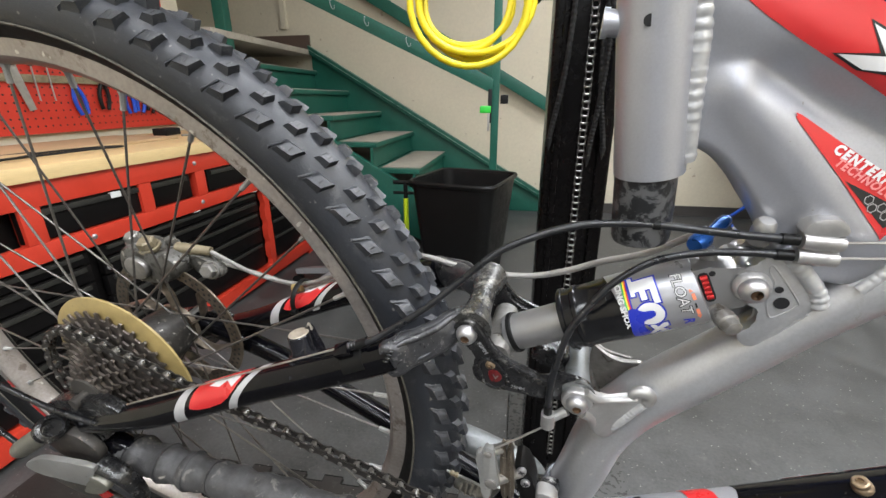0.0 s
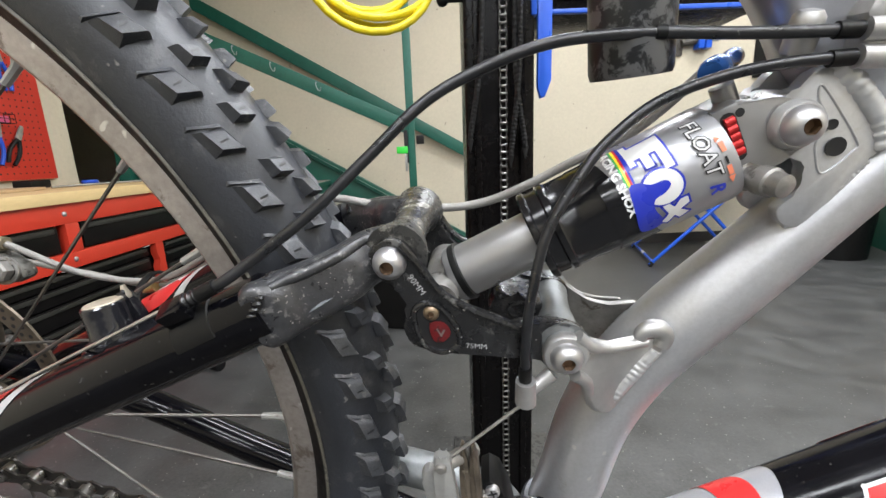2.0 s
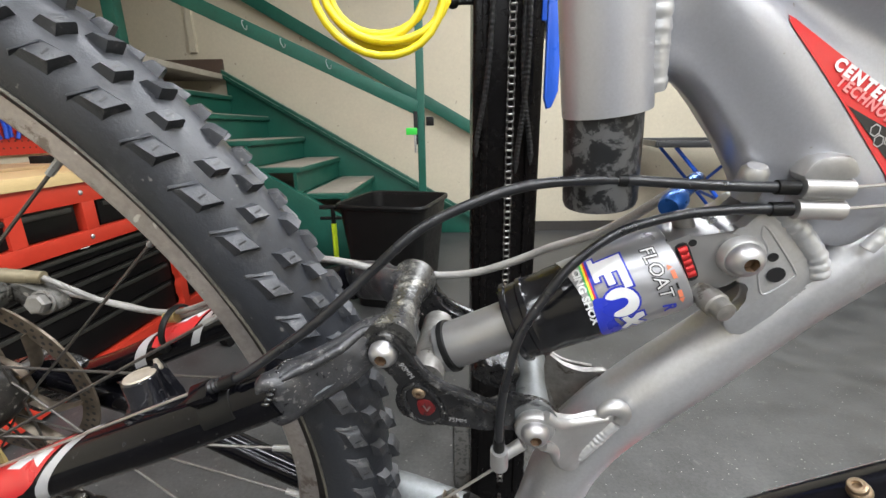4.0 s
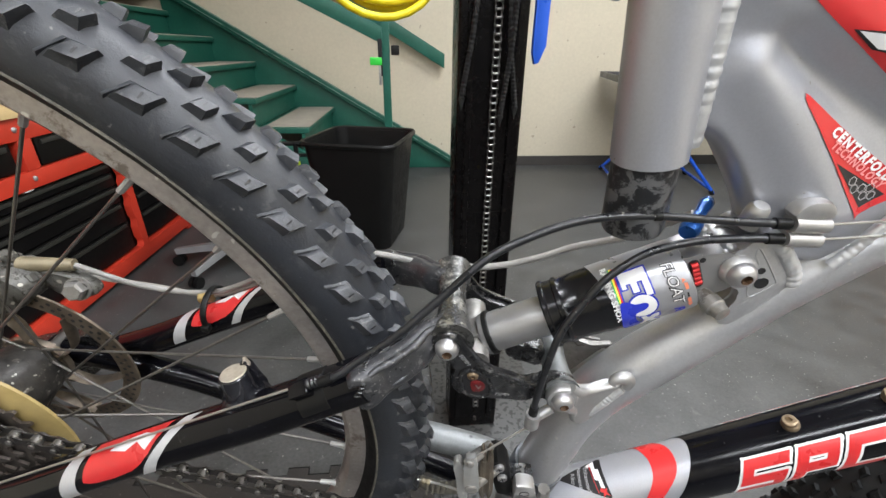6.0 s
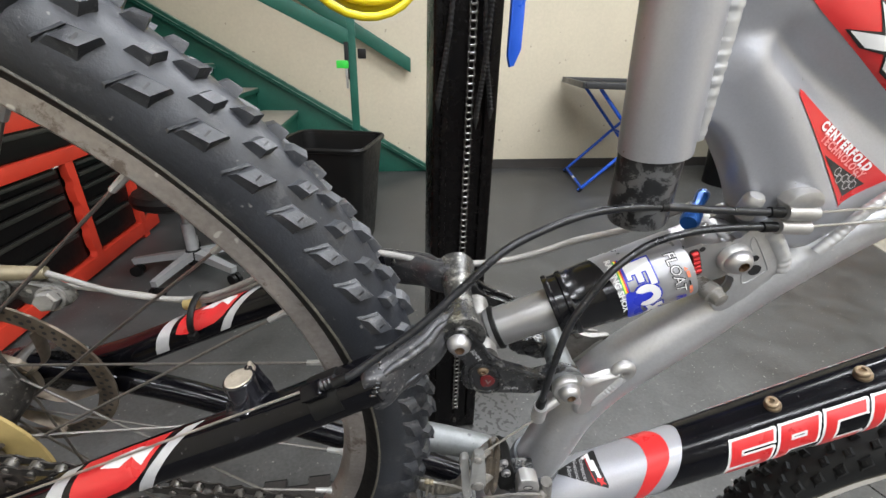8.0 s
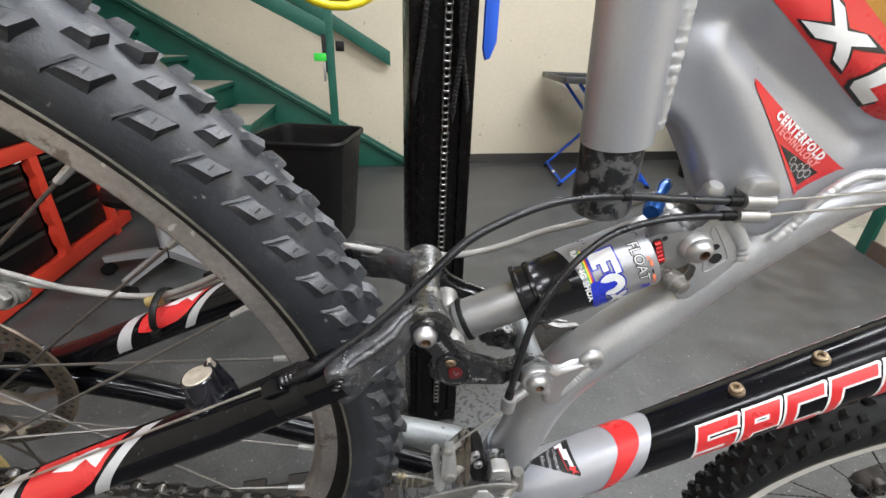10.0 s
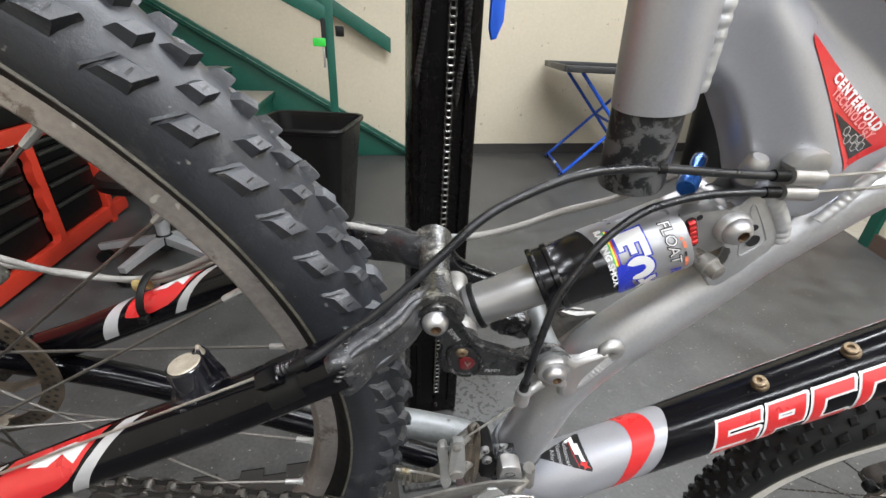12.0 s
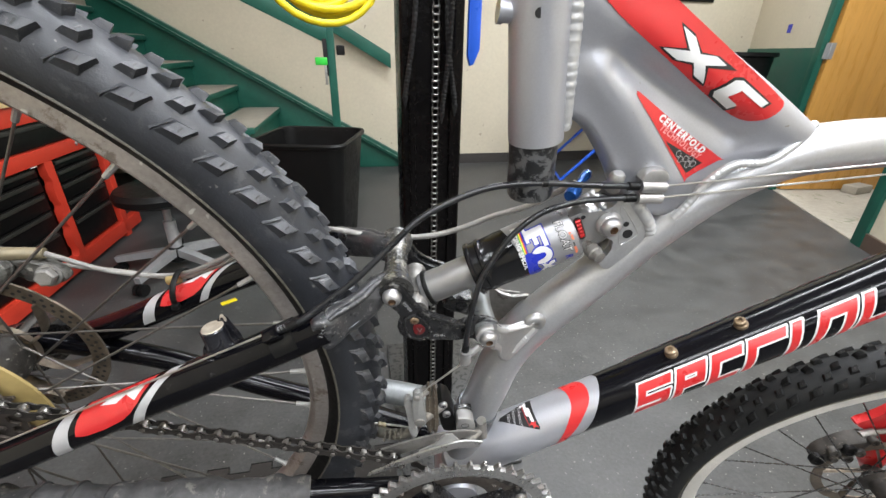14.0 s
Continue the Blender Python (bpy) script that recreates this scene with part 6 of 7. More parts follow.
# brake boss on the drive-side stay
bm = bmesh.new()
m = Matrix.Translation((0.2338, -0.0492, 0.0770)) @ V3(-0.0031, 0.0021, 0.0226).to_track_quat("Z", "Y").to_matrix().to_4x4()
lathe(bm, [(0, -0.002), (0.0120, -0.002), (0.0104, 0.003), (0.0088, 0.008), (0.0079, 0.012), (0.0077, 0.0220), (0.0072, 0.0226), (0, 0.0226)], m, 24)
boss = part("brake_boss", bm, BOSS_BLACK, bike, "black brake boss with a bare metal top")
bm = bmesh.new()
lathe(bm, [(0, 0.0227), (0.0068, 0.0227), (0.0063, 0.0233), (0.0038, 0.0233), (0.0031, 0.0229), (0, 0.0229)], m, 24)
part("boss_face", bm, TAN_METAL, boss, "bare tan metal face")
bm = bmesh.new()
plate(bm, rounded([(0.2312, 0.0990), (0.2338, 0.1000), (0.2344, 0.1022), (0.2358, 0.1022), (0.2366, 0.0990), (0.2396, 0.0940), (0.2412, 0.0850), (0.2440, 0.0760), (0.2330, 0.0700), (0.2320, 0.0850)], 2), -0.0425, -0.0385, bevel=0.001)
part("boss_tab", bm, BOSS_BLACK, boss)
bm = bmesh.new()
lathe(bm, [(0, 0), (0.0021, 0), (0.0021, 0.0012), (0.0014, 0.0030), (0.0009, 0.0052), (0, 0.0055)], Matrix.Translation((0.2350, -0.0405, 0.0985)), 12)
part("boss_pin", bm, TAN_METAL, boss)
for k in range(4):
    bm = bmesh.new()
    sweep(bm, [m @ V3((0.0092 + 0.0013 * k) * math.cos(a), (0.0092 + 0.0013 * k) * math.sin(a), 0.0075 - 0.0026 * k + 0.0011 * math.sin(4 * a + k)) for a in (2 * math.pi * i / 28 for i in range(28))], 0.0017, 8, closed=True)
    part("weld", bm, BOSS_BLACK, boss)

# cross tube that joins the two stays, and the rocker link
bm = bmesh.new()
prof = [(-0.031, 0.0125), (-0.024, 0.0115), (-0.014, 0.0088), (0, 0.0080), (0.014, 0.0088), (0.024, 0.0115), (0.031, 0.0125)]
sweep(bm, [(0.3445, y, 0.111) for y, r in prof], [r for y, r in prof], 22)
part("stay_bridge", bm, WORN_BRIDGE, bike, "scuffed black bridge between the stays")
for side in (1, -1):
    bm = bmesh.new()
    outline = rounded([(0.3335, 0.110), (0.3375, 0.1165), (0.344, 0.1185), (0.3505, 0.1145), (0.3555, 0.104), (0.3605, 0.0955), (0.368, 0.0895), (0.380, 0.0845), (0.3925, 0.0785), (0.404, 0.0775),
                       (0.4165, 0.0750), (0.4205, 0.067), (0.4165, 0.0580), (0.408, 0.0555), (0.398, 0.0622), (0.385, 0.0664), (0.372, 0.0675), (0.3595, 0.0685), (0.3485, 0.0715), (0.3450, 0.0800), (0.3475, 0.0880), (0.3460, 0.0965), (0.339, 0.1005)], 3)
    plate(bm, outline, -0.0335 * side, -0.0275 * side, bevel=0.0012)
    for v in bm.verts:
        v.co.y += side * 0.008 * min(1, max(0, v.co.x - 0.388) / 0.012)
    rocker = part("rocker_link", bm, BLACK_WORN, bike, "scuffed black rocker link")
    bm = bmesh.new()
    ridge = curve(mirror([(0.347, -0.0342, 0.1165), (0.354, -0.0342, 0.1075), (0.3605, -0.0342, 0.0975), (0.370, -0.0342, 0.0905), (0.385, -0.0342, 0.0835), (0.396, -0.0335, 0.0780)], side), 4)
    sweep(bm, ridge, 0.0017, 8)
    part("ridge", bm, BLACK_WORN, rocker)
    if side == 1:
        bm = bmesh.new()
        plate(bm, rounded([(0.3505, 0.0865), (0.3545, 0.0905), (0.3605, 0.0885), (0.3660, 0.0800), (0.3665, 0.0725), (0.3600, 0.0685), (0.3530, 0.0735)], 3), -0.0339, -0.0333)
        part("recess", bm, BLACK_DECAL, rocker)
        bm = bmesh.new()
        plate(bm, rounded([(0.3560, 0.0825), (0.3615, 0.0832), (0.3645, 0.0785), (0.3615, 0.0742), (0.3572, 0.0748)], 3), -0.0346, -0.0336, bevel=0.0004)
        part("chip", bm, DARK_RED, rocker, "grimy dark red chip")
        bm = bmesh.new()
        rim = rounded([(0.3500, 0.0868), (0.3545, 0.0915), (0.3610, 0.0895), (0.3668, 0.0805), (0.3673, 0.0725), (0.3603, 0.0690), (0.3525, 0.0738)], 4)
        sweep(bm, [(x, -0.0338, z) for x, z in rim], 0.0013, 8, closed=True)
        part("recess_rim", bm, BLACK_WORN, rocker)
        part("chip_mark", decal([[(0.3585, 0.0805), (0.3593, 0.0808), (0.3604, 0.0782), (0.3617, 0.0803), (0.3624, 0.0800), (0.3606, 0.0766)]], lambda x, z: V3(x, -0.0348, z), 0.01), CAST, rocker)
        bolt("chip_bolt", (0.3570, -0.0338, 0.0872), 0.0033, rocker, RUSTY)
        c, s_ = math.cos(radians(-58)), math.sin(radians(-58))
        part("lettering", words("90MM", 0.0038, lambda x, y: V3(0.3520 + x * c - y * s_, -0.0337, 0.0995 + x * s_ + y * c)), GREY_DECAL, rocker)
        part("lettering", words("75MM", 0.0034, lambda x, y: V3(0.3745 + x, -0.0337, 0.0716 + y - 0.06 * x)), GREY_DECAL, rocker)
        bm = bmesh.new()
        lathe(bm, [(0.0024, 0), (0, 0)], Matrix.Translation((0.3752, -0.0337, 0.0755)) @ pose(0, 0, 0, 90), 14)
        lathe(bm, [(0.0012, 0), (0, 0)], Matrix.Translation((0.3822, -0.0337, 0.0722)) @ pose(0, 0, 0, 90), 12)
        part("hole", bm, BLACK_DECAL, rocker)
        bolt("pivot_bolt", (0.3424, -0.0335, 0.1090), 0.0066, rocker, CHROME, tall=0.9, label="domed steel pivot bolt")
    # lower rocker bracket on the main tube: a ring, a web and a stiffening arm
    bm = bmesh.new()
    web = rounded([(0.4140, 0.0560), (0.4165, 0.0735), (0.4260, 0.0655), (0.4400, 0.0640), (0.4520, 0.0655), (0.4535, 0.0590), (0.4450, 0.0440), (0.4365, 0.0290), (0.4290, 0.0290), (0.4245, 0.0370), (0.4215, 0.0470)], 3)
    plate(bm, web, -0.0275 * side, -0.0235 * side, bevel=0.0010)
    for v in bm.verts:
        v.co.y += side * 0.0095 * min(1, max(0, v.co.x - 0.419) / 0.02)
    br = part("rocker_bracket", bm, ALU if side == 1 else CAST, bike, "bare aluminium pivot bracket welded to the tube")
    bm = bmesh.new()
    lathe(bm, [(0, 0.0265), (0.0090, 0.0265), (0.0094, 0.0280), (0.0094, 0.0305), (0.0086, 0.0316), (0, 0.0322)], Matrix.Translation((0.4107, 0, 0.0655)) @ pose(0, 0, 0, 90 * side), 28)
    part("pivot_ring", bm, ALU, br)
    bm = bmesh.new()
    sweep(bm, curve(mirror([(0.4150, -0.0300, 0.0745), (0.4205, -0.0285, 0.0688), (0.4270, -0.0250, 0.0652), (0.4345, -0.0220, 0.0642), (0.4460, -0.0190, 0.0645)], side), 5), [0.0026 if side == 1 else 0.0011] * 8 + [0.0022 if side == 1 else 0.0011] * 13, 12)
    sweep(bm, curve(mirror([(0.4150, -0.0295, 0.0550), (0.4205, -0.0262, 0.0490), (0.4230, -0.0225, 0.0400), (0.4262, -0.0200, 0.0320), (0.4320, -0.0180, 0.0285)], side), 5), 0.0028, 12)
    part("bracket_arm", bm, ALU if side == 1 else CAST, br)
    if side == 1:
        bm = bmesh.new()
        lug = curve([(0.4440, -0.0190, 0.0650), (0.4436, -0.0186, 0.0682), (0.4468, -0.0180, 0.0704), (0.4512, -0.0174, 0.0700), (0.4538, -0.0168, 0.0662), (0.4528, -0.0166, 0.0620)], 6)
        sweep(bm, lug, [0.0022 + 0.0018 * min(1.0, k / 14) for k in range(len(lug))], 16)
        part("bracket_lug", bm, ALU, br, "rounded cast lug")
    bead("weld", mirror([(0.4325, -0.0163, 0.0300), (0.4375, -0.0168, 0.0380), (0.4425, -0.0170, 0.0460), (0.4470, -0.0168, 0.0535), (0.4510, -0.0166, 0.0595)], side), 0.0034, br, 14)
    if side == 1:
        bolt("pivot_bolt", (0.4107, -0.0323, 0.0655), 0.0066, br, CHROME, tall=0.75, label="domed steel pivot bolt")
        bm = bmesh.new()
        sweep(bm, [(0.4055, -0.0310, 0.0570), (0.3995, -0.0325, 0.0525), (0.3945, -0.034, 0.0500)], [0.0032, 0.003, 0.0034], 10)
        rod(bm, (0.3945, -0.0345, 0.0445), (0.3943, -0.0350, 0.0560), 0.0044, 0.0042)
        part("cable_stop", bm, ALU, br, "cast aluminium cable stop")
bm = bmesh.new()
prof = [(-0.0265, 0.0114), (-0.022, 0.0100), (-0.014, 0.0084), (0, 0.0076), (0.014, 0.0084), (0.022, 0.0100), (0.027, 0.0112)]
sweep(bm, [(0.4105, y, 0.0665) for y, r in prof], [r for y, r in prof], 26)
axle = part("rocker_axle", bm, SLATE, bike, "slate-grey axle tube of the rocker")
bm = bmesh.new()
plate(bm, rounded([(0.3800, 0.0680), (0.3830, 0.0790), (0.3930, 0.0770), (0.4040, 0.0745), (0.4045, 0.0600), (0.3920, 0.0640)], 4), -0.002, 0.0275, bevel=0.003)
web = part("axle_web", bm, BLACK_WORN, axle, "scuffed black web between the rocker plates")
bm = bmesh.new()
sweep(bm, [(0.3945 + 0.0062 * math.cos(a), -0.0024, 0.0700 + 0.0046 * math.sin(a)) for a in (2 * math.pi * k / 24 for k in range(24))], 0.0009, 8, closed=True)
part("web_rim", bm, BLACK_WORN, web)

# front derailleur
EDGE = [(0.4111, -0.0335), (0.4010, -0.0308), (0.3896, -0.0318), (0.3685, -0.0408), (0.3444, -0.0535), (0.3169, -0.0718)]
bm = bmesh.new()
plate(bm, EDGE + [(0.3150, -0.0748), (0.3440, -0.0612), (0.3690, -0.0486), (0.3890, -0.0392), (0.4090, -0.0400)], -0.0535, -0.0518, bevel=0.0005)
fd = part("front_derailleur", bm, RING, bike, "worn silver front derailleur with its cage")
part("cage_lip", sweep(bmesh.new(), curve([(x, -0.0528, z) for x, z in EDGE], 5), 0.0012, 8), RING, fd, "worn rolled lip")
bm = bmesh.new()
plate(bm, [(0.3800, -0.0225), (0.3860, -0.0225), (0.3930, -0.0330), (0.3700, -0.0420), (0.3600, -0.0475), (0.3590, -0.0445), (0.3720, -0.0365)], -0.0515, -0.0500, bevel=0.0004)
part("cage_rib", bm, DULL_ALU, fd)
bm = bmesh.new()
sweep(bm, [(0.4098, -0.0004, -0.0900), (0.4102, -0.0004, -0.0885), (0.4165, -0.0004, -0.0600), (0.4169, -0.0004, -0.0585)], [0.0192, 0.0202, 0.0202, 0.0192], 32)
part("clamp_band", bm, DARK_SLATE, fd, "dark slate-coloured clamp band")
bm = bmesh.new()
plate(bm, rounded([(0.3745, -0.0100), (0.3840, -0.0110), (0.3905, -0.0330), (0.3915, -0.0500), (0.3815, -0.0505), (0.3780, -0.0350)], 2), -0.0300, -0.0120, bevel=0.0015)
part("clamp_block", bm, BLACK_PLASTIC, fd, "black clamp block")
bm = bmesh.new()
box(bm, (0.3880, -0.0245, -0.0660), (0.4080, -0.0120, -0.0370), bevel=0.003)
part("band_body", bm, BLACK_WORN, fd)
for x, z in ((0.3800, -0.0130), (0.3832, -0.0255)):
    bm = bmesh.new()
    lathe(bm, [(0, -0.002), (0.0034, -0.002), (0.0035, 0.0014), (0.0028, 0.0020), (0, 0.0020)], Matrix.Translation((x, -0.0304, z)) @ pose(0, 0, 0, 90), 16)
    sc = part("limit_screw", bm, CHROME, fd, "small cross-head screw")
    bm = bmesh.new()
    for rz in (20, 110):
        box(bm, (-0.0022, -0.0004, 0.0019), (0.0022, 0.0004, 0.0022), Matrix.Translation((x, -0.0304, z)) @ pose(0, 0, 0, 90) @ pose(0, 0, 0, 0, 0, rz))
    part("cross_slot", bm, BLACK_DECAL, sc)
bm = bmesh.new()
plate(bm, rounded([(0.3550, 0.0215), (0.3575, 0.0240), (0.3605, 0.0238), (0.3625, 0.0200), (0.3655, -0.0120), (0.3630, -0.0185), (0.3585, -0.0195), (0.3555, -0.0150), (0.3550, 0.0)], 3), -0.0460, -0.0415, bevel=0.0012)
lever = part("lever_arm", bm, DULL_ALU, fd, "pale rounded lever")
for x, z, r in ((0.3582, 0.0185, 0.0026), (0.3600, -0.0120, 0.0042)):
    bm = bmesh.new()
    lathe(bm, [(0, 0), (r, 0), (r, 0.0012), (r * 0.7, 0.0018), (0, 0.0018)], Matrix.Translation((x, -0.0460, z)) @ pose(0, 0, 0, 90), 16)
    part("pivot_pin", bm, CAST, lever)
bm = bmesh.new()
plate(bm, rounded([(0.3480, 0.0060), (0.3535, 0.0080), (0.3550, -0.0100), (0.3590, -0.0380), (0.3530, -0.0420), (0.3500, -0.0120)], 3), -0.0400, -0.0340, bevel=0.0015)
part("back_lever", bm, DULL_ALU, fd)
for x in (0.3655, 0.3700):
    bm = bmesh.new()
    plate(bm, rounded([(x, 0.0180), (x + 0.0035, 0.0160), (x + 0.0060, -0.0280), (x + 0.0035, -0.0400), (x + 0.0005, -0.0250)], 3), -0.0390, -0.0330, bevel=0.001)
    part("link", bm, BROWN_STEEL, fd)
bm = bmesh.new()
rod(bm, (0.3575, -0.044, 0.0175), (0.372, -0.030, 0.0130), 0.0036)
rod(bm, (0.3600, -0.044, -0.0125), (0.380, -0.026, -0.0190), 0.0044)
part("pivot", bm, CAST, fd)
bm = bmesh.new()
plate(bm, rounded([(0.3922, -0.0230), (0.4037, -0.0240), (0.4070, -0.0340), (0.4088, -0.0460), (0.4060, -0.0512), (0.3940, -0.0490), (0.3920, -0.0380)], 3), -0.0385, -0.0280, bevel=0.0018)
hinge = part("outer_link", bm, ALU, fd, "bright hinge link with an oval mark")
bm = bmesh.new()
sweep(bm, [(0.3985 + 0.0034 * math.cos(a), -0.0386, -0.0315 + 0.0026 * math.sin(a)) for a in (2 * math.pi * k / 24 for k in range(24))], 0.0003, 6, closed=True)
part("oval_mark", bm, BLACK_DECAL, hinge)
bm = bmesh.new()
rod(bm, (0.4135, -0.033, -0.0340), (0.4165, -0.033, -0.0560), 0.0042)
rod(bm, (0.4130, -0.034, -0.0460), (0.4000, -0.046, -0.0440), 0.0036)
part("hinge_pin", bm, CAST, fd)
bm = bmesh.new()
plate(bm, rounded([(0.322, -0.0600), (0.350, -0.0460), (0.385, -0.0350), (0.408, -0.0360), (0.404, -0.0430), (0.37, -0.0520), (0.332, -0.0690)], 3), -0.0415, -0.0400, bevel=0.0005)
part("inner_cage", bm, CAST, fd)
bm = bmesh.new()
sweep(bm, curve([(0.356, -0.040, -0.0300), (0.345, -0.034, -0.0345), (0.333, -0.030, -0.0372), (0.322, -0.029, -0.0358)], 5), 0.0009, 6)
part("cable_end", bm, WIRE, fd)
bm = bmesh.new()
sweep(bm, [(0.3315, -0.030, -0.0372), (0.3300, -0.0299, -0.0371), (0.3285, -0.0297, -0.0369), (0.3270, -0.0295, -0.0367), (0.3250, -0.0292, -0.0364)], [0.0020, 0.0023, 0.0016, 0.0023, 0.0018], 10)
part("crimp", bm, BRASS, fd, "brassy crimped cable cap")
bm = bmesh.new()
sweep(bm, curve([(0.285, 0.024, -0.058), (0.318, 0.019, -0.0535), (0.352, 0.015, -0.0590), (0.384, 0.012, -0.0710), (0.398, 0.008, -0.098)], 6), 0.0118, 20, squash=0.85)
part("stay_yoke", bm, SLATE, bike, "grey-blue bare metal yoke behind the bottom bracket")
bm = bmesh.new()
sweep(bm, curve([(0.322, -0.004, -0.088), (0.338, -0.010, -0.084), (0.352, -0.012, -0.078), (0.360, -0.012, -0.062)], 5), 0.0050, 12)
spring = part("yoke_spring", bm, WORN_GREY, bike, "grey ribbed spring bracket")
for k in range(6):
    bm = bmesh.new()
    rod(bm, (0.327 + 0.005 * k, -0.016, -0.0845 + 0.001 * k), (0.329 + 0.005 * k, -0.010, -0.0765 + 0.001 * k), 0.0011, seg=6)
    part("rib", bm, WORN_GREY, spring)

# cranks
BBX, BBZ = 0.398, -0.160
cm = Matrix.Translation((BBX, 0, BBZ))
bm = bmesh.new()
gear(bm, 44, 0.0905, -0.052, 0.003, cm, bore=0.83)
ring_big = part("chainring", bm, RING, bike, "worn bare-metal outer chainring with a black spider")
bm = bmesh.new()
gear(bm, 44, 0.0905, -0.0500, 0.0018, cm, bore=0.955)
part("teeth", bm, CAST, ring_big)
bm = bmesh.new()
gear(bm, 32, 0.066, -0.044, 0.003, cm, bore=0.8)
part("middle_ring", bm, COG, ring_big)
bm = bmesh.new()
gear(bm, 22, 0.0455, -0.036, 0.003, cm, bore=0.7)
part("inner_ring", bm, COG, ring_big)
for k in range(4):
    a = radians(28 + 90 * k)
    bm = bmesh.new()
    sweep(bm, [cm @ V3(0.012 * math.cos(a), -0.052, 0.012 * math.sin(a)), cm @ V3(0.07 * math.cos(a), -0.0495, 0.07 * math.sin(a))], [0.013, 0.008], 10, squash=0.5)
    part("spider_arm", bm, BLACK_WORN, ring_big)
    bolt("ring_bolt", cm @ V3(0.066 * math.cos(a), -0.0545, 0.066 * math.sin(a)), 0.0052, ring_big, CAST)
bm = bmesh.new()
sweep(bm, [cm @ V3(0, -0.066, 0), cm @ V3(-0.08, -0.074, -0.018), cm @ V3(-0.17, -0.078, -0.038)], [0.015, 0.011, 0.012], 14, squash=0.6)
part("crank_arm", bm, BLACK_WORN, bike)

# chain: the upper run and the pieces round the ring
bm = bmesh.new()
plate(bm, rounded([(-0.0055, -0.0043), (-0.0100, 0), (-0.0055, 0.0043), (0.0, 0.0027), (0.0055, 0.0043), (0.0100, 0.0), (0.0055, -0.0043), (0.0, -0.0027)], 2), -0.0005, 0.0005)
me_plate = finish(bm, "chain_plate", CHAIN)
bm = bmesh.new()
rod(bm, (0, -0.0024, 0), (0, 0.0024, 0), 0.0039, seg=12)
rod(bm, (0, -0.0046, 0), (0, 0.0046, 0), 0.0019, seg=10)
me_roll = finish(bm, "roller", CHAIN_PIN)
bm = bmesh.new()
rod(bm, (-0.0005, 0, 0), (0.0005, 0, 0), 0.002, seg=6)
run = []
top_a, top_b = V3(-0.012, -0.046, 0.0585), V3(0.338, -0.0475, -0.0590)
n_links = int((top_b - top_a).length / 0.0127)
for k in range(n_links + 1):
    run.append(top_a + (top_b - top_a) * (k * 0.0127 / (top_b - top_a).length))
tip = run[-1]
for k in range(1, 14):
    a = 2.30 - k * 0.0127 / 0.066
    on_ring = V3(BBX + 0.066 * math.cos(a), -0.044, BBZ + 0.066 * math.sin(a))
    run.append((tip + (on_ring - tip).normalized() * 0.0127 * k) if k < 2 else on_ring)
r0 = 0.0605
lead_in = [V3(r0 * math.cos(a), -0.046, r0 * math.sin(a)) for a in (1.77 + 0.21 * k for k in range(9, 0, -1))]
run = lead_in + run
chain = part("chain", bm, CHAIN, bike, "oily steel drive chain")
chain.matrix_basis = Matrix.Translation(run[0])
inv = chain.matrix_basis.inverted()
for k, (p, q) in enumerate(zip(run, run[1:])):
    d = q - p
    m = inv @ Matrix.Translation((p + q) / 2) @ pose(0, 0, 0, 0, -math.degrees(math.atan2(d.z, d.x)), 0)
    for s in (-1, 1):
        again("chain_plate", me_plate, CHAIN, chain, m @ pose(0, s * (0.0032 if k % 2 else 0.0022), 0))
    again("roller", me_roll, CHAIN_PIN, chain, inv @ Matrix.Translation(p))

# rear derailleur
rd = part("rear_derailleur", plate(bmesh.new(), rounded([(-0.060, -0.060), (-0.040, -0.040), (-0.012, -0.036), (0.006, -0.052), (-0.004, -0.070), (-0.045, -0.078)], 3), -0.082, -0.072, bevel=0.003), DIRTY, bike, "worn grey rear derailleur")
bm = bmesh.new()
sweep(bm, [(-0.1075, -0.086, -0.0795), (-0.1060, -0.086, -0.0785), (-0.100, -0.086, -0.0745), (-0.064, -0.085, -0.0500), (-0.036, -0.084, -0.0310), (-0.033, -0.084, -0.0290)], [0.0070, 0.0086, 0.0092, 0.0090, 0.0094, 0.0075], 22)
part("barrel", bm, OLIVE_METAL, rd, "dull barrel of the derailleur")
bm = bmesh.new()
d = V3(0.074, 0.0015, 0.050).normalized()
m = Matrix.Translation((-0.036, -0.085, -0.0305)) @ d.to_track_quat("Z", "Y").to_matrix().to_4x4()
lathe(bm, [(0.0060, 0.0), (0.0118, 0.0), (0.0122, 0.004), (0.0118, 0.010), (0.0085, 0.0115), (0.0075, 0.0085), (0, 0.0080)], m, 24)
part("barrel_cap", bm, BLACK_WORN, rd, "dark barrel cap")
bm = bmesh.new()
lathe(bm, [(0, -0.0005), (0.0040, -0.0005), (0.0045, 0.002), (0, 0.002)], Matrix.Translation((-0.1075, -0.086, -0.0795)) @ (-d).to_track_quat("Z", "Y").to_matrix().to_4x4(), 6)
part("barrel_bolt", bm, RUSTY, rd)
bm = bmesh.new()
plate(bm, rounded([(-0.0830, -0.0800), (-0.066, -0.0675), (-0.0417, -0.0560), (0.0, -0.0480), (0.0259, -0.0450), (0.0171, -0.0600), (0.0000, -0.0810), (-0.030, -0.0815), (-0.070, -0.0880)], 3), -0.0975, -0.0925, bevel=0.0018)
part("lever_plate", bm, DULL_ALU, rd, "flat scuffed aluminium plate")
bm = bmesh.new()
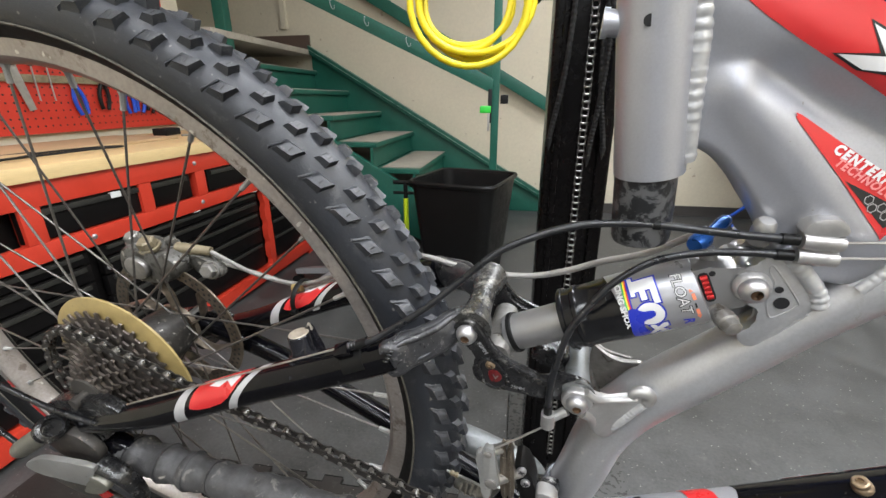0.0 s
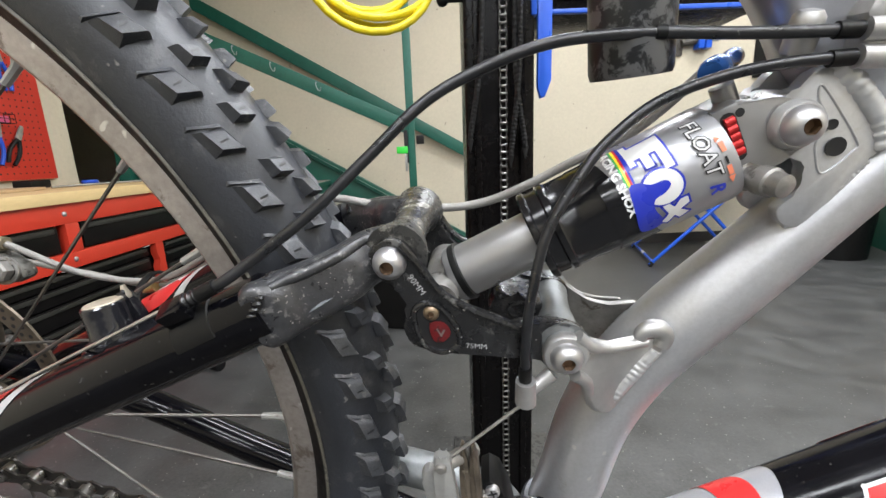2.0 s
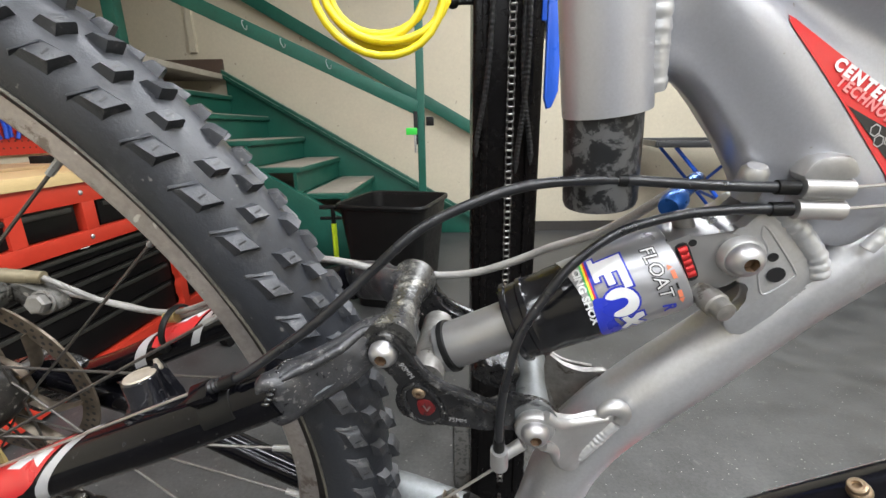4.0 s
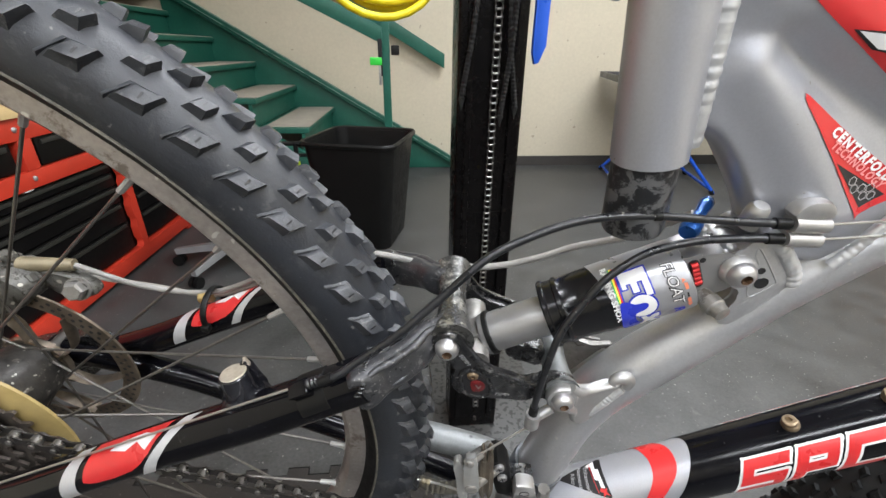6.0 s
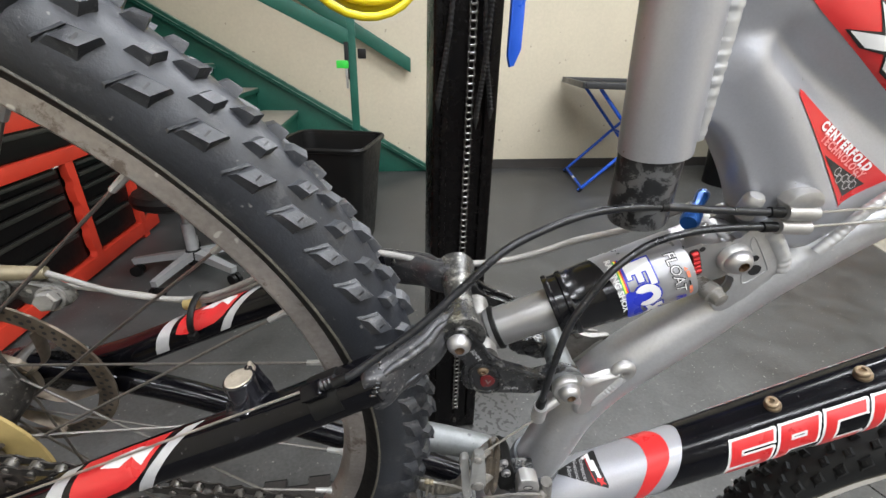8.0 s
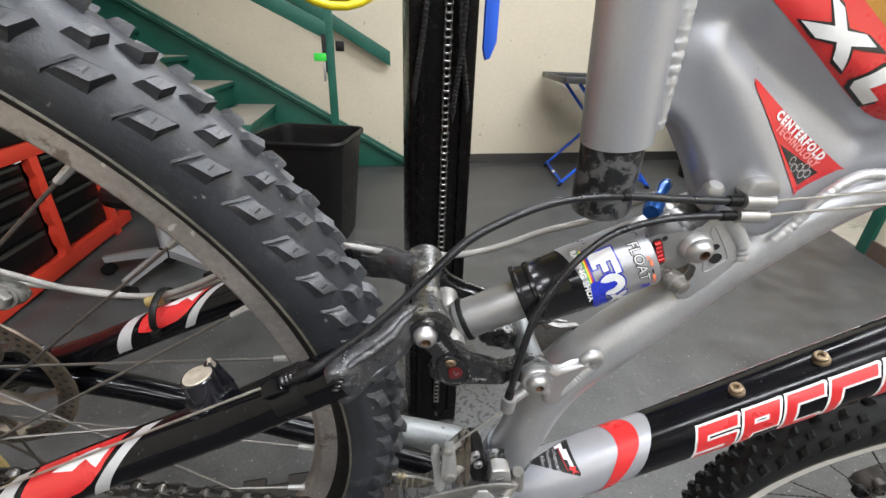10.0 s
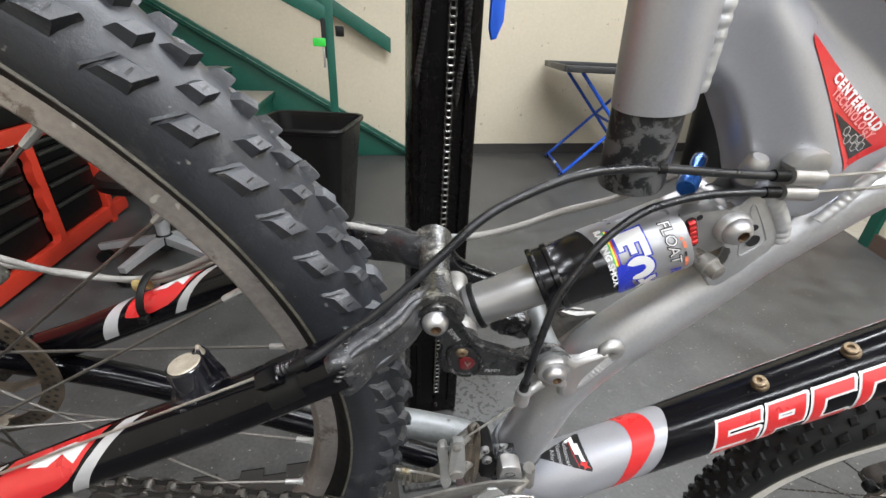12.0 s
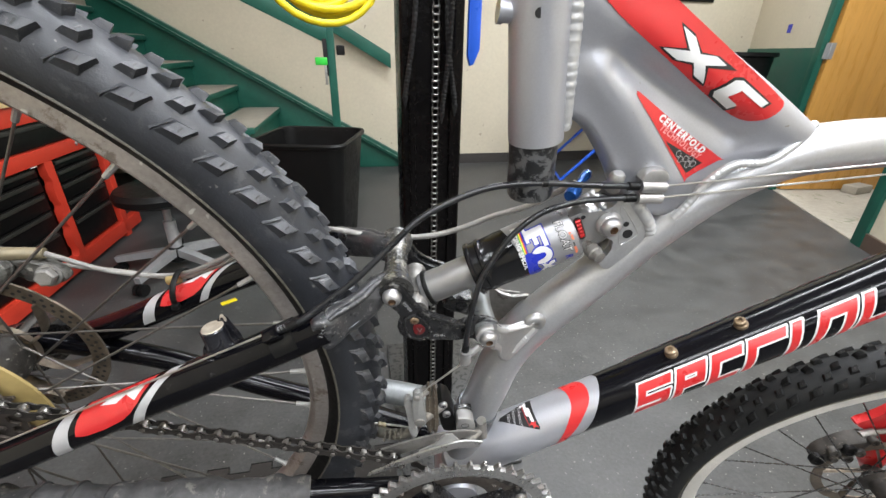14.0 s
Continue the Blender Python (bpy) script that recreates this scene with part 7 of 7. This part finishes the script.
plate(bm, rounded([(0.0145, -0.0600), (0.030, -0.0660), (0.026, -0.076), (0.002, -0.090), (-0.010, -0.0900), (0.004, -0.075)], 3), -0.0985, -0.0885, bevel=0.002)
part("knuckle", bm, OLIVE_METAL, rd, "olive stained knuckle")
bm = bmesh.new()
sweep(bm, curve([(0.020, -0.088, -0.052), (0.040, -0.088, -0.062), (0.046, -0.086, -0.082), (0.040, -0.084, -0.105)], 5), [0.009 - 0.0002 * k for k in range(16)], 14, squash=0.6)
part("cage_pivot", bm, BLACK_WORN, rd)
bm = bmesh.new()
plate(bm, rounded([(-0.085, -0.108), (-0.01, -0.112), (0.002, -0.124), (-0.012, -0.132), (-0.07, -0.124)], 3), -0.087, -0.081, bevel=0.002)
part("outer_cage", bm, DIRTY, rd)
bm = bmesh.new()
gear(bm, 11, 0.0215, -0.066, 0.004, Matrix.Translation((-0.012, 0, -0.088)), bore=0.3)
part("jockey_wheel", bm, BLACK_PLASTIC, rd)
bm = bmesh.new()
plate(bm, [(-0.03, -0.098), (-0.012, -0.086), (0.006, -0.104), (-0.01, -0.116)], -0.0895, -0.0885)
part("badge", bm, RED, rd)
bm = bmesh.new()
sweep(bm, curve([(0.03, -0.074, -0.022), (-0.03, -0.078, -0.008), (-0.09, -0.08, 0.012), (-0.14, -0.078, 0.0), (-0.15, -0.08, -0.05), (-0.1, -0.085, -0.08)], 8), 0.0026, 10)
part("cable_loop", bm, HOUSING, rd)

# ---- rear shock ----
E0, E1 = V3(0.3575, -0.004, 0.0862), V3(0.4875, -0.004, 0.1514)
AX = (E1 - E0).normalized()
SM = Matrix.Translation(E0) @ AX.to_track_quat("Z", "Y").to_matrix().to_4x4()
bm = bmesh.new()
lathe(bm, [(0, 0.006), (0.0095, 0.006), (0.0125, 0.008), (0.0130, 0.0105), (0.0128, 0.013), (0.0120, 0.014), (0.0120, 0.048), (0, 0.048)], SM, 32)
shock = part("rear_shock", bm, SHAFT, bike, "air shock with grey shaft, black sleeve and silver can")
bm = bmesh.new()
lathe(bm, [(0.0121, 0.0105), (0.0134, 0.011), (0.0136, 0.0125), (0.0134, 0.0138), (0.0121, 0.0142)], SM, 32)
part("travel_ring", bm, BLACK_PLASTIC, shock)
bm = bmesh.new()
lathe(bm, [(0.0122, 0.0478), (0.0190, 0.0478), (0.0198, 0.0486), (0.0198, 0.0505), (0.0186, 0.0512), (0.0186, 0.0560), (0.0196, 0.0568), (0.0196, 0.0590), (0.0188, 0.0600), (0.0187, 0.0690), (0.0190, 0.0700), (0.0190, 0.090), (0.0120, 0.090)], SM, 40)
part("sleeve", bm, BLACK_CAN, shock, "black sleeve")
bm = bmesh.new()
lathe(bm, [(0.0120, 0.0770), (0.0191, 0.0770), (0.0193, 0.0778), (0.0193, 0.1205), (0.0188, 0.1225), (0.0170, 0.1232), (0, 0.1232)], SM, 40)
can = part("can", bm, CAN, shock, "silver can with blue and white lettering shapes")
# decals on the can
FACE = (0.12, -1, 0.32)
A_, B_ = E0, E1


def can_lay(lift):
    return round_lay(A_, B_, 0.0193 + lift, FACE)


part("dark_fade", decal([[(0.0768, -0.045), (0.0965, -0.045), (0.0930, -0.024), (0.0895, -0.014), (0.0855, -0.006), (0.0835, 0.006), (0.0805, 0.020), (0.0780, 0.030), (0.0768, 0.034)]], can_lay(0.0002), 0.002), BLACK_CAN, can, "black lower half of the label")
for k, mt in enumerate((GREEN_DECAL, YELLOW_DECAL, RED, BLUE_DECAL)):
    o = 0.00085 * k
    part("stripe", decal([[(0.0866 + o, 0.0235), (0.08745 + o, 0.0235), (0.0866 + o, 0.0040), (0.08575 + o, 0.0040)]], can_lay(0.0003), 0.002), mt, can)

F_SHAPE = [(0.0902, 0.0218), (0.0924, 0.0218), (0.0924, 0.0192), (0.1036, 0.0196), (0.1036, 0.0044), (0.1004, 0.0044), (0.1004, 0.0126), (0.0978, 0.0126), (0.0978, 0.0074), (0.0948, 0.0074), (0.0948, 0.0126), (0.0924, 0.0126), (0.0924, 0.0104), (0.0902, 0.0104)]
O_SHAPE = [(0.0967 + 0.0069 * math.cos(radians(15 * k)), -0.0010 + 0.0066 * math.sin(radians(15 * k))) for k in range(24)]
X_SHAPE = [(0.0942, -0.0080), (0.0966, -0.0080), (0.0980, -0.0102), (0.1006, -0.0080), (0.1032, -0.0080), (0.1032, -0.0108), (0.0998, -0.0123), (0.1025, -0.0152), (0.0990, -0.0166), (0.0974, -0.0142), (0.0945, -0.0166), (0.0924, -0.0150), (0.0956, -0.0121)]
TAIL = rounded([(0.0864, 0.0036), (0.0900, 0.0040), (0.0935, 0.0016), (0.0984, 0.0010), (0.0994, -0.0013), (0.0968, -0.0032), (0.0926, -0.0042), (0.0916, -0.0080), (0.0930, -0.0125), (0.0918, -0.0162), (0.0870, -0.0165), (0.0843, -0.0142), (0.0848, -0.0060)], 3)
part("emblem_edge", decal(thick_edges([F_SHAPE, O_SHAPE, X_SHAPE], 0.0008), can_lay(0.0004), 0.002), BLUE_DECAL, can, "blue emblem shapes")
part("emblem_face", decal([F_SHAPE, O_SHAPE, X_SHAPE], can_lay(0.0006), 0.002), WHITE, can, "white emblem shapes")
part("emblem_tail", decal([TAIL], can_lay(0.0008), 0.002), BLUE_DECAL, can, "blue swoosh")
fl, fl_edge = can_lay(0.0007), can_lay(0.0005)
part("lettering", words("RACING SHOX", 0.0043, lambda x, y: fl(0.0843 + y - 0.02 * x, 0.0098 - x * 1.12), 0.0, bold=0.0002), WHITE, can, "white words")
part("lettering_edge", words("FLOAT", 0.0074, lambda x, y: fl_edge(0.1136 + y, 0.0062 - x * 1.02), 0.12, bold=0.0004), BLACK_DECAL, can)
part("lettering", words("FLOAT", 0.0074, lambda x, y: fl(0.1136 + y, 0.0062 - x * 1.02), 0.12), PALE_DECAL, can, "white word")
part("lettering", words("R", 0.0070, lambda x, y: fl(0.1130 + y, -0.0105 - x), 0.2, bold=0.0002), BLUE_DECAL, can, "blue letter")
part("arrow_marks", decal([[(0.1180, 0.0075), (0.1196, 0.0060), (0.1176, 0.0052)], [(0.1182, 0.0048), (0.1198, 0.0048), (0.1198, 0.0012), (0.1182, 0.0012)], [(0.1178, -0.0040), (0.1194, -0.0040), (0.1194, -0.0076), (0.1178, -0.0076)], [(0.1174, -0.0080), (0.1198, -0.0080), (0.1184, -0.0112)]], can_lay(0.0004), 0.002), ORANGE_DECAL, can, "small orange marks")
part("dark_mark", decal([[(0.1182, -0.0006), (0.1190, -0.0006), (0.1190, -0.0034), (0.1182, -0.0034)]], can_lay(0.0004), 0.002), BLACK_DECAL, can)
# head of the shock with its red dial and the air valve
bm = bmesh.new()
hd = [(0.1220, 0.0172), (0.131, 0.0172), (0.142, 0.0108), (0.148, 0.0100), (0.1545, 0.004), (0.1545, -0.004), (0.149, -0.0095), (0.138, -0.0098), (0.131, -0.0125), (0.1220, -0.0140)]
UP = V3(-AX.z, 0, AX.x)
plate(bm, [((E0 + AX * s + UP * c).x, (E0 + AX * s + UP * c).z) for s, c in hd], -0.0145, 0.0065, bevel=0.0015)
head = part("shock_head", bm, SHAFT, shock, "machined grey shock head")
bm = bmesh.new()
c0 = E0 + AX * 0.1262 + UP * 0.006
plate(bm, [((c0 + AX * x + UP * z).x, (c0 + AX * x + UP * z).z) for x, z in rounded([(-0.0022, 0.008), (0.0022, 0.008), (0.0026, 0), (0.0022, -0.0085), (-0.0022, -0.0085), (-0.0026, 0)], 3)], -0.0149, -0.0144)
part("slot", bm, BLACK_DECAL, head)
bm = bmesh.new()
for k in range(5):
    p = c0 + UP * (0.0058 - k * 0.0029)
    rod(bm, V3(p.x, -0.0152, p.z) - AX * 0.0016, V3(p.x, -0.0152, p.z) + AX * 0.0016, 0.0017, seg=10)
part("red_dial", bm, RED_ANO, head, "red ribbed dial")
bm = bmesh.new()
v0 = E0 + AX * 0.1265 - UP * 0.0105
m = Matrix.Translation((v0.x, -0.010, v0.z)) @ V3(0.25, -0.85, -0.05).to_track_quat("Z", "Y").to_matrix().to_4x4()
lathe(bm, [(0, 0), (0.0056, 0), (0.0056, 0.004), (0.0048, 0.0045), (0.0048, 0.0080), (0.0054, 0.0085), (0.0054, 0.0135), (0.0046, 0.0142), (0.0040, 0.0185), (0.0022, 0.0192), (0, 0.0192)], m, 20)
part("air_valve", bm, CAST, head, "dull metal air valve")
bm = bmesh.new()
hp = E0 + AX * 0.1305 + UP * 0.0130
lathe(bm, [(0.0016, 0.0), (0, 0.0)], Matrix.Translation((hp.x, -0.0147, hp.z)) @ pose(0, 0, 0, 90), 12)
part("hole", bm, BLACK_DECAL, head)
bm = bmesh.new()
rod(bm, (E1.x, -0.0135, E1.z), (E1.x, 0.0135, E1.z), 0.0112, seg=24)
part("eyelet", bm, SHAFT, head)
bm = bmesh.new()
rod(bm, (E0.x + 0.001, -0.0235, E0.z), (E0.x + 0.001, 0.0235, E0.z), 0.0085, seg=24)
box(bm, (-0.0085, -0.009, 0.0), (0.0085, 0.009, 0.010), SM, bevel=0.002)
part("lower_eyelet", bm, CAST, shock)
bm = bmesh.new()
b0 = E0 + AX * 0.1320 + UP * 0.0190
sweep(bm, [b0 - UP * 0.004, b0 + UP * 0.003], 0.0042, 20)
part("knob_base", bm, SHAFT, head)
bm = bmesh.new()
m = Matrix.Translation((0.4635, -0.004, 0.1712)) @ V3(0.62, 0.76, 0.18).to_track_quat("Z", "Y").to_matrix().to_4x4()
lathe(bm, [(0, -0.009), (0.0040, -0.0088), (0.0048, -0.006), (0.0048, 0.000), (0.0036, 0.002), (0.0030, 0.005), (0.0030, 0.012), (0.0036, 0.016), (0.0036, 0.021), (0.0024, 0.0235), (0, 0.0238)], m, 20)
part("blue_knob", bm, BLUE_ANO, shock, "blue anodised fitting")

# upper shock bracket
for side in (1, -1):
    bm = bmesh.new()
    outline = rounded([(0.4764, 0.1530), (0.4785, 0.1590), (0.4845, 0.1618), (0.4885, 0.1670), (0.4920, 0.1695), (0.4975, 0.1680), (0.5060, 0.1580), (0.5160, 0.1475), (0.5170, 0.1400), (0.5115, 0.1355), (0.5085, 0.1270), (0.5015, 0.1185),
                       (0.4970, 0.1130), (0.4910, 0.1145), (0.4880, 0.1200), (0.4915, 0.1244), (0.4950, 0.1285), (0.4950, 0.1341), (0.4907, 0.1400), (0.4845, 0.1425), (0.4790, 0.1460)], 3)
    plate(bm, outline, -0.0145 * side, -0.0085 * side, bevel=0.0012)
    ub = part("shock_bracket", bm, BARE_TUBE, bike, "bare aluminium shock bracket with two holes")
    if side == 1:
        for x, z, r in ((0.4991, 0.1509, 0.0019), (0.5022, 0.1432, 0.0034)):
            bm = bmesh.new()
            lathe(bm, [(r, 0.0), (r * 0.99, 0.0004), (r, 0.0005), (0, 0.0002)], Matrix.Translation((x, -0.0147, z)) @ pose(0, 0, 0, 90), 18)
            part("hole", bm, BLACK_DECAL, ub)
        bm = bmesh.new()
        lathe(bm, [(0, 0), (0.0086, 0), (0.0083, 0.003), (0.0074, 0.0042), (0, 0.0042)], Matrix.Translation((0.4868, -0.0145, 0.1515)) @ pose(0, 0, 0, 90), 24)
        part("washer", bm, ALU, ub)
        bolt("shock_bolt", (0.4868, -0.0182, 0.1515), 0.0070, ub, CHROME, tall=0.85, label="domed steel shock bolt")
        bm = bmesh.new()
        sweep(bm, [(x, -0.0144, z) for x, z in rounded([(0.4925, 0.1640), (0.4965, 0.1605), (0.5085, 0.1455), (0.5088, 0.1415), (0.5020, 0.1345), (0.4990, 0.1345), (0.4968, 0.1400), (0.4958, 0.1440), (0.4965, 0.1540), (0.4930, 0.1595)], 4)], 0.0005, 8, closed=True)
        part("pocket_rim", bm, BARE_TUBE, ub, "raised rim of the pressed pocket")
        bead("weld", [(0.4975, -0.0115, 0.1700), (0.5065, -0.0120, 0.1612), (0.5155, -0.0122, 0.1505), (0.5190, -0.0122, 0.1420)], 0.0044, ub, 10)
        bead("weld", [(0.4925, -0.0108, 0.1140), (0.5000, -0.0112, 0.1190), (0.5075, -0.0114, 0.1280), (0.5145, -0.0112, 0.1380)], 0.0030, ub, 18)

# cable stops and cables
bm = bmesh.new()
for z in (0.1802, 0.1722):
    rod(bm, (0.4985, -0.0182, z), (0.5145, -0.0178, z - 0.0005), 0.0037, seg=16)
box(bm, (0.5000, -0.0185, 0.1705), (0.5145, -0.008, 0.1825), bevel=0.0015)
plate(bm, rounded([(0.4985, 0.1825), (0.5005, 0.1905), (0.5110, 0.1915), (0.5150, 0.1840)], 3), -0.0195, -0.010, bevel=0.0015)
part("cable_guide", bm, ALU, bike, "bare aluminium double cable stop")
bm = bmesh.new()
lathe(bm, [(0, -0.004), (0.0048, -0.004), (0.0050, 0.004), (0.0047, 0.0070), (0.0034, 0.0088), (0, 0.0094)], Matrix.Translation((0.4850, -0.0110, 0.1785)) @ pose(0, 0, 0, 14), 20)
part("cable_boss", bm, ALU, bike)
C1 = [(0.2810, -0.0585, 0.1085), (0.29, -0.0570, 0.1128), (0.30, -0.0535, 0.1190), (0.32, -0.0475, 0.1327), (0.34, -0.040, 0.1495), (0.36, -0.032, 0.1662), (0.38, -0.0270, 0.1757), (0.40, -0.023, 0.1816), (0.42, -0.020, 0.1832), (0.44, -0.0185, 0.1829), (0.46, -0.018, 0.1815), (0.48, -0.018, 0.1806), (0.4975, -0.018, 0.1802)]
C2 = [(0.4975, -0.0182, 0.1722), (0.48, -0.018, 0.1717), (0.46, -0.0165, 0.1686), (0.44, -0.0165, 0.1615), (0.4245, -0.0195, 0.1505), (0.415, -0.023, 0.140), (0.4022, -0.0295, 0.120), (0.3967, -0.0345, 0.10), (0.394, -0.037, 0.08), (0.3940, -0.0350, 0.0565)]
for pts in (C1, C2):
    bm = bmesh.new()
    sweep(bm, curve(pts, 10), 0.0020, 14)
    c = part("cable_housing", bm, HOUSING, bike, "black cable housing")
    for p, q in ((pts[-1], pts[-2]), (pts[0], pts[1])):
        bm = bmesh.new()
        d = (Vector(q) - Vector(p)).normalized()
        rod(bm, p, Vector(p) + d * 0.007, 0.0027)
        part("ferrule", bm, BLACK_PLASTIC, c)
bm = bmesh.new()
rod(bm, V3(0.4350, -0.0189, 0.1831), V3(0.4385, -0.0186, 0.1830), 0.0024)
part("housing_joint", bm, BLACK_PLASTIC, bike)
# cable stop on the stay: a low black block over a black patch, with a ribbed ferrule in it
along = V3(0.92, 0.12, 0.40).normalized()
over = V3(0, -0.42, 1.0)
over = (over - along * over.dot(along)).normalized()
across = over.cross(along)
stop_at = Matrix((across, over, along)).transposed().to_4x4()
stop_at.translation = V3(0.2765, -0.0506, 0.0894)
bm = bmesh.new()
rings = []
for r, h in ((0.0120, -0.0075), (0.0130, -0.0070), (0.0130, 0.0085), (0.0120, 0.0090)):
    rings.append([bm.verts.new(stop_at @ V3(r * math.sin(radians(w)), r * math.cos(radians(w)), h)) for w in range(-60, 61, 4)])
for p, q in zip(rings, rings[1:] + rings[:1]):
    for k in range(len(p) - 1):
        bm.faces.new((p[k], p[k + 1], q[k + 1], q[k]))
for k in (0, -1):
    bm.faces.new([p[k] for p in rings])
stop_ob = part("cable_stop", bm, BLACK_PLASTIC, bike, "black cable stop on the stay")
bm = bmesh.new()
box(bm, (-0.0042, 0.0115, -0.0068), (0.0042, 0.0190, 0.0040), bevel=0.0012)
for v in bm.verts:
    v.co = stop_at @ v.co
part("stop_block", bm, BLACK, stop_ob)
bm = bmesh.new()
for k in range(4):
    lathe(bm, [(0, 0.0035 + 0.0022 * k), (0.0026, 0.0036 + 0.0022 * k), (0.0029, 0.0046 + 0.0022 * k), (0.0023, 0.0055 + 0.0022 * k), (0, 0.0058 + 0.0022 * k)], stop_at @ Matrix.Translation((0.0005, 0.0172, 0)), 18)
part("ribbed_ferrule", bm, HOUSING, stop_ob, "ribbed black ferrule")
for a, b in (((0.512, -0.0180, 0.1800), (0.86, -0.022, 0.2185)), ((0.512, -0.0180, 0.1720), (0.86, -0.022, 0.2105)), ((0.3943, -0.035, 0.045), (0.3600, -0.0425, 0.0190)), ((0.0600, -0.0690, 0.0105), (0.2720, -0.0577, 0.1055))):
    bm = bmesh.new()
    rod(bm, a, b, 0.0007, seg=8)
    part("bare_cable", bm, WIRE, bike, "thin bare steel cable")
bm = bmesh.new()
sweep(bm, curve([(0.06, 0.056, 0.088), (0.10, 0.064, 0.062), (0.15, 0.068, 0.055), (0.205, 0.064, 0.080), (0.25, 0.052, 0.108), (0.29, 0.041, 0.1165), (0.32, 0.038, 0.1125), (0.34, 0.037, 0.1115), (0.36, 0.0375, 0.1100), (0.38, 0.037, 0.1130), (0.40, 0.034, 0.1217), (0.42, 0.031, 0.1325), (0.445, 0.020, 0.1480), (0.4655, 0.002, 0.1735)], 8), 0.0022, 12)
part("brake_hose", bm, BRAID, bike, "pale braided brake hose")
bm = bmesh.new()
sweep(bm, curve([(0.05, 0.058, 0.078), (0.10, 0.068, 0.060), (0.15, 0.070, 0.050), (0.20, 0.066, 0.072), (0.235, 0.058, 0.095)], 8), 0.0020, 12)
part("brake_line", bm, WHITE_HOSE, bike, "off-white brake line")
# rear caliper
def hexbolt(at, axis, r, tall, parent, mat, flange=1.25):
    m = Matrix.Translation(at) @ Vector(axis).to_track_quat("Z", "Y").to_matrix().to_4x4()
    bm = bmesh.new()
    lathe(bm, [(0, -0.006), (r * 0.7, -0.006), (r * 0.7, 0), (r * flange, 0), (r * flange, tall * 0.2), (r, tall * 0.25)], m, 18)
    lathe(bm, [(r, tall * 0.25), (r, tall * 0.85), (r * 0.8, tall), (0, tall)], m, 6)
    part("caliper_bolt", bm, mat, parent)


cal = part("rear_caliper", plate(bmesh.new(), rounded([(-0.034, 0.066), (-0.026, 0.094), (-0.006, 0.098), (0.008, 0.090), (0.026, 0.094), (0.040, 0.082), (0.030, 0.066), (0.0, 0.060)], 3), 0.030, 0.062, bevel=0.004), GRIME, bike, "dirty grey disc brake caliper")
bm = bmesh.new()
plate(bm, rounded([(0.026, 0.082), (0.040, 0.088), (0.066, 0.078), (0.072, 0.066), (0.060, 0.062), (0.036, 0.070)], 3), 0.048, 0.060, bevel=0.003)
part("adapter", bm, GRIME, cal)
bm = bmesh.new()
plate(bm, rounded([(-0.020, 0.080), (-0.010, 0.090), (0.006, 0.084), (0.004, 0.070), (-0.012, 0.066)], 3), 0.024, 0.031, bevel=0.002)
part("piston_cap", bm, CAST, cal)
for at, axis, r, tall, mat in (((-0.018, 0.044, 0.098), (0, -0.3, 1), 0.0075, 0.010, CAST), ((0.004, 0.040, 0.095), (0, -0.3, 1), 0.0085, 0.011, BRASS), ((0.022, 0.050, 0.095), (0.1, -0.2, 1), 0.0055, 0.009, GRIME), ((0.062, 0.048, 0.072), (0.2, -1, 0.3), 0.0075, 0.009, CAST), ((0.034, 0.046, 0.082), (0.1, -1, 0.4), 0.006, 0.008, GRIME)):
    hexbolt(at, axis, r, tall, cal, mat)
bm = bmesh.new()
rod(bm, (0.026, 0.05, 0.092), (0.060, 0.0565, 0.088), 0.0062, 0.0045)
part("hose_fitting", bm, BRASS, cal)
bm = bmesh.new()
rod(bm, (0.139, 0.0665, 0.050), (0.149, 0.0665, 0.0515), 0.0046)
part("tape_wrap", bm, YELLOWED, bike, "yellowed tape round the brake lines")
bm = bmesh.new()
sweep(bm, [(0.1515 + 0.002 * math.sin(a), 0.0605 + 0.0165 * math.cos(a), 0.046 + 0.0165 * math.sin(a)) for a in (2 * math.pi * k / 28 for k in range(28))], 0.0013, 6, closed=True, squash=2.0)
box(bm, (0.1485, 0.041, 0.036), (0.1545, 0.047, 0.041), bevel=0.001)
part("cable_tie", bm, BLACK_PLASTIC, bike, "black cable tie round the stay")
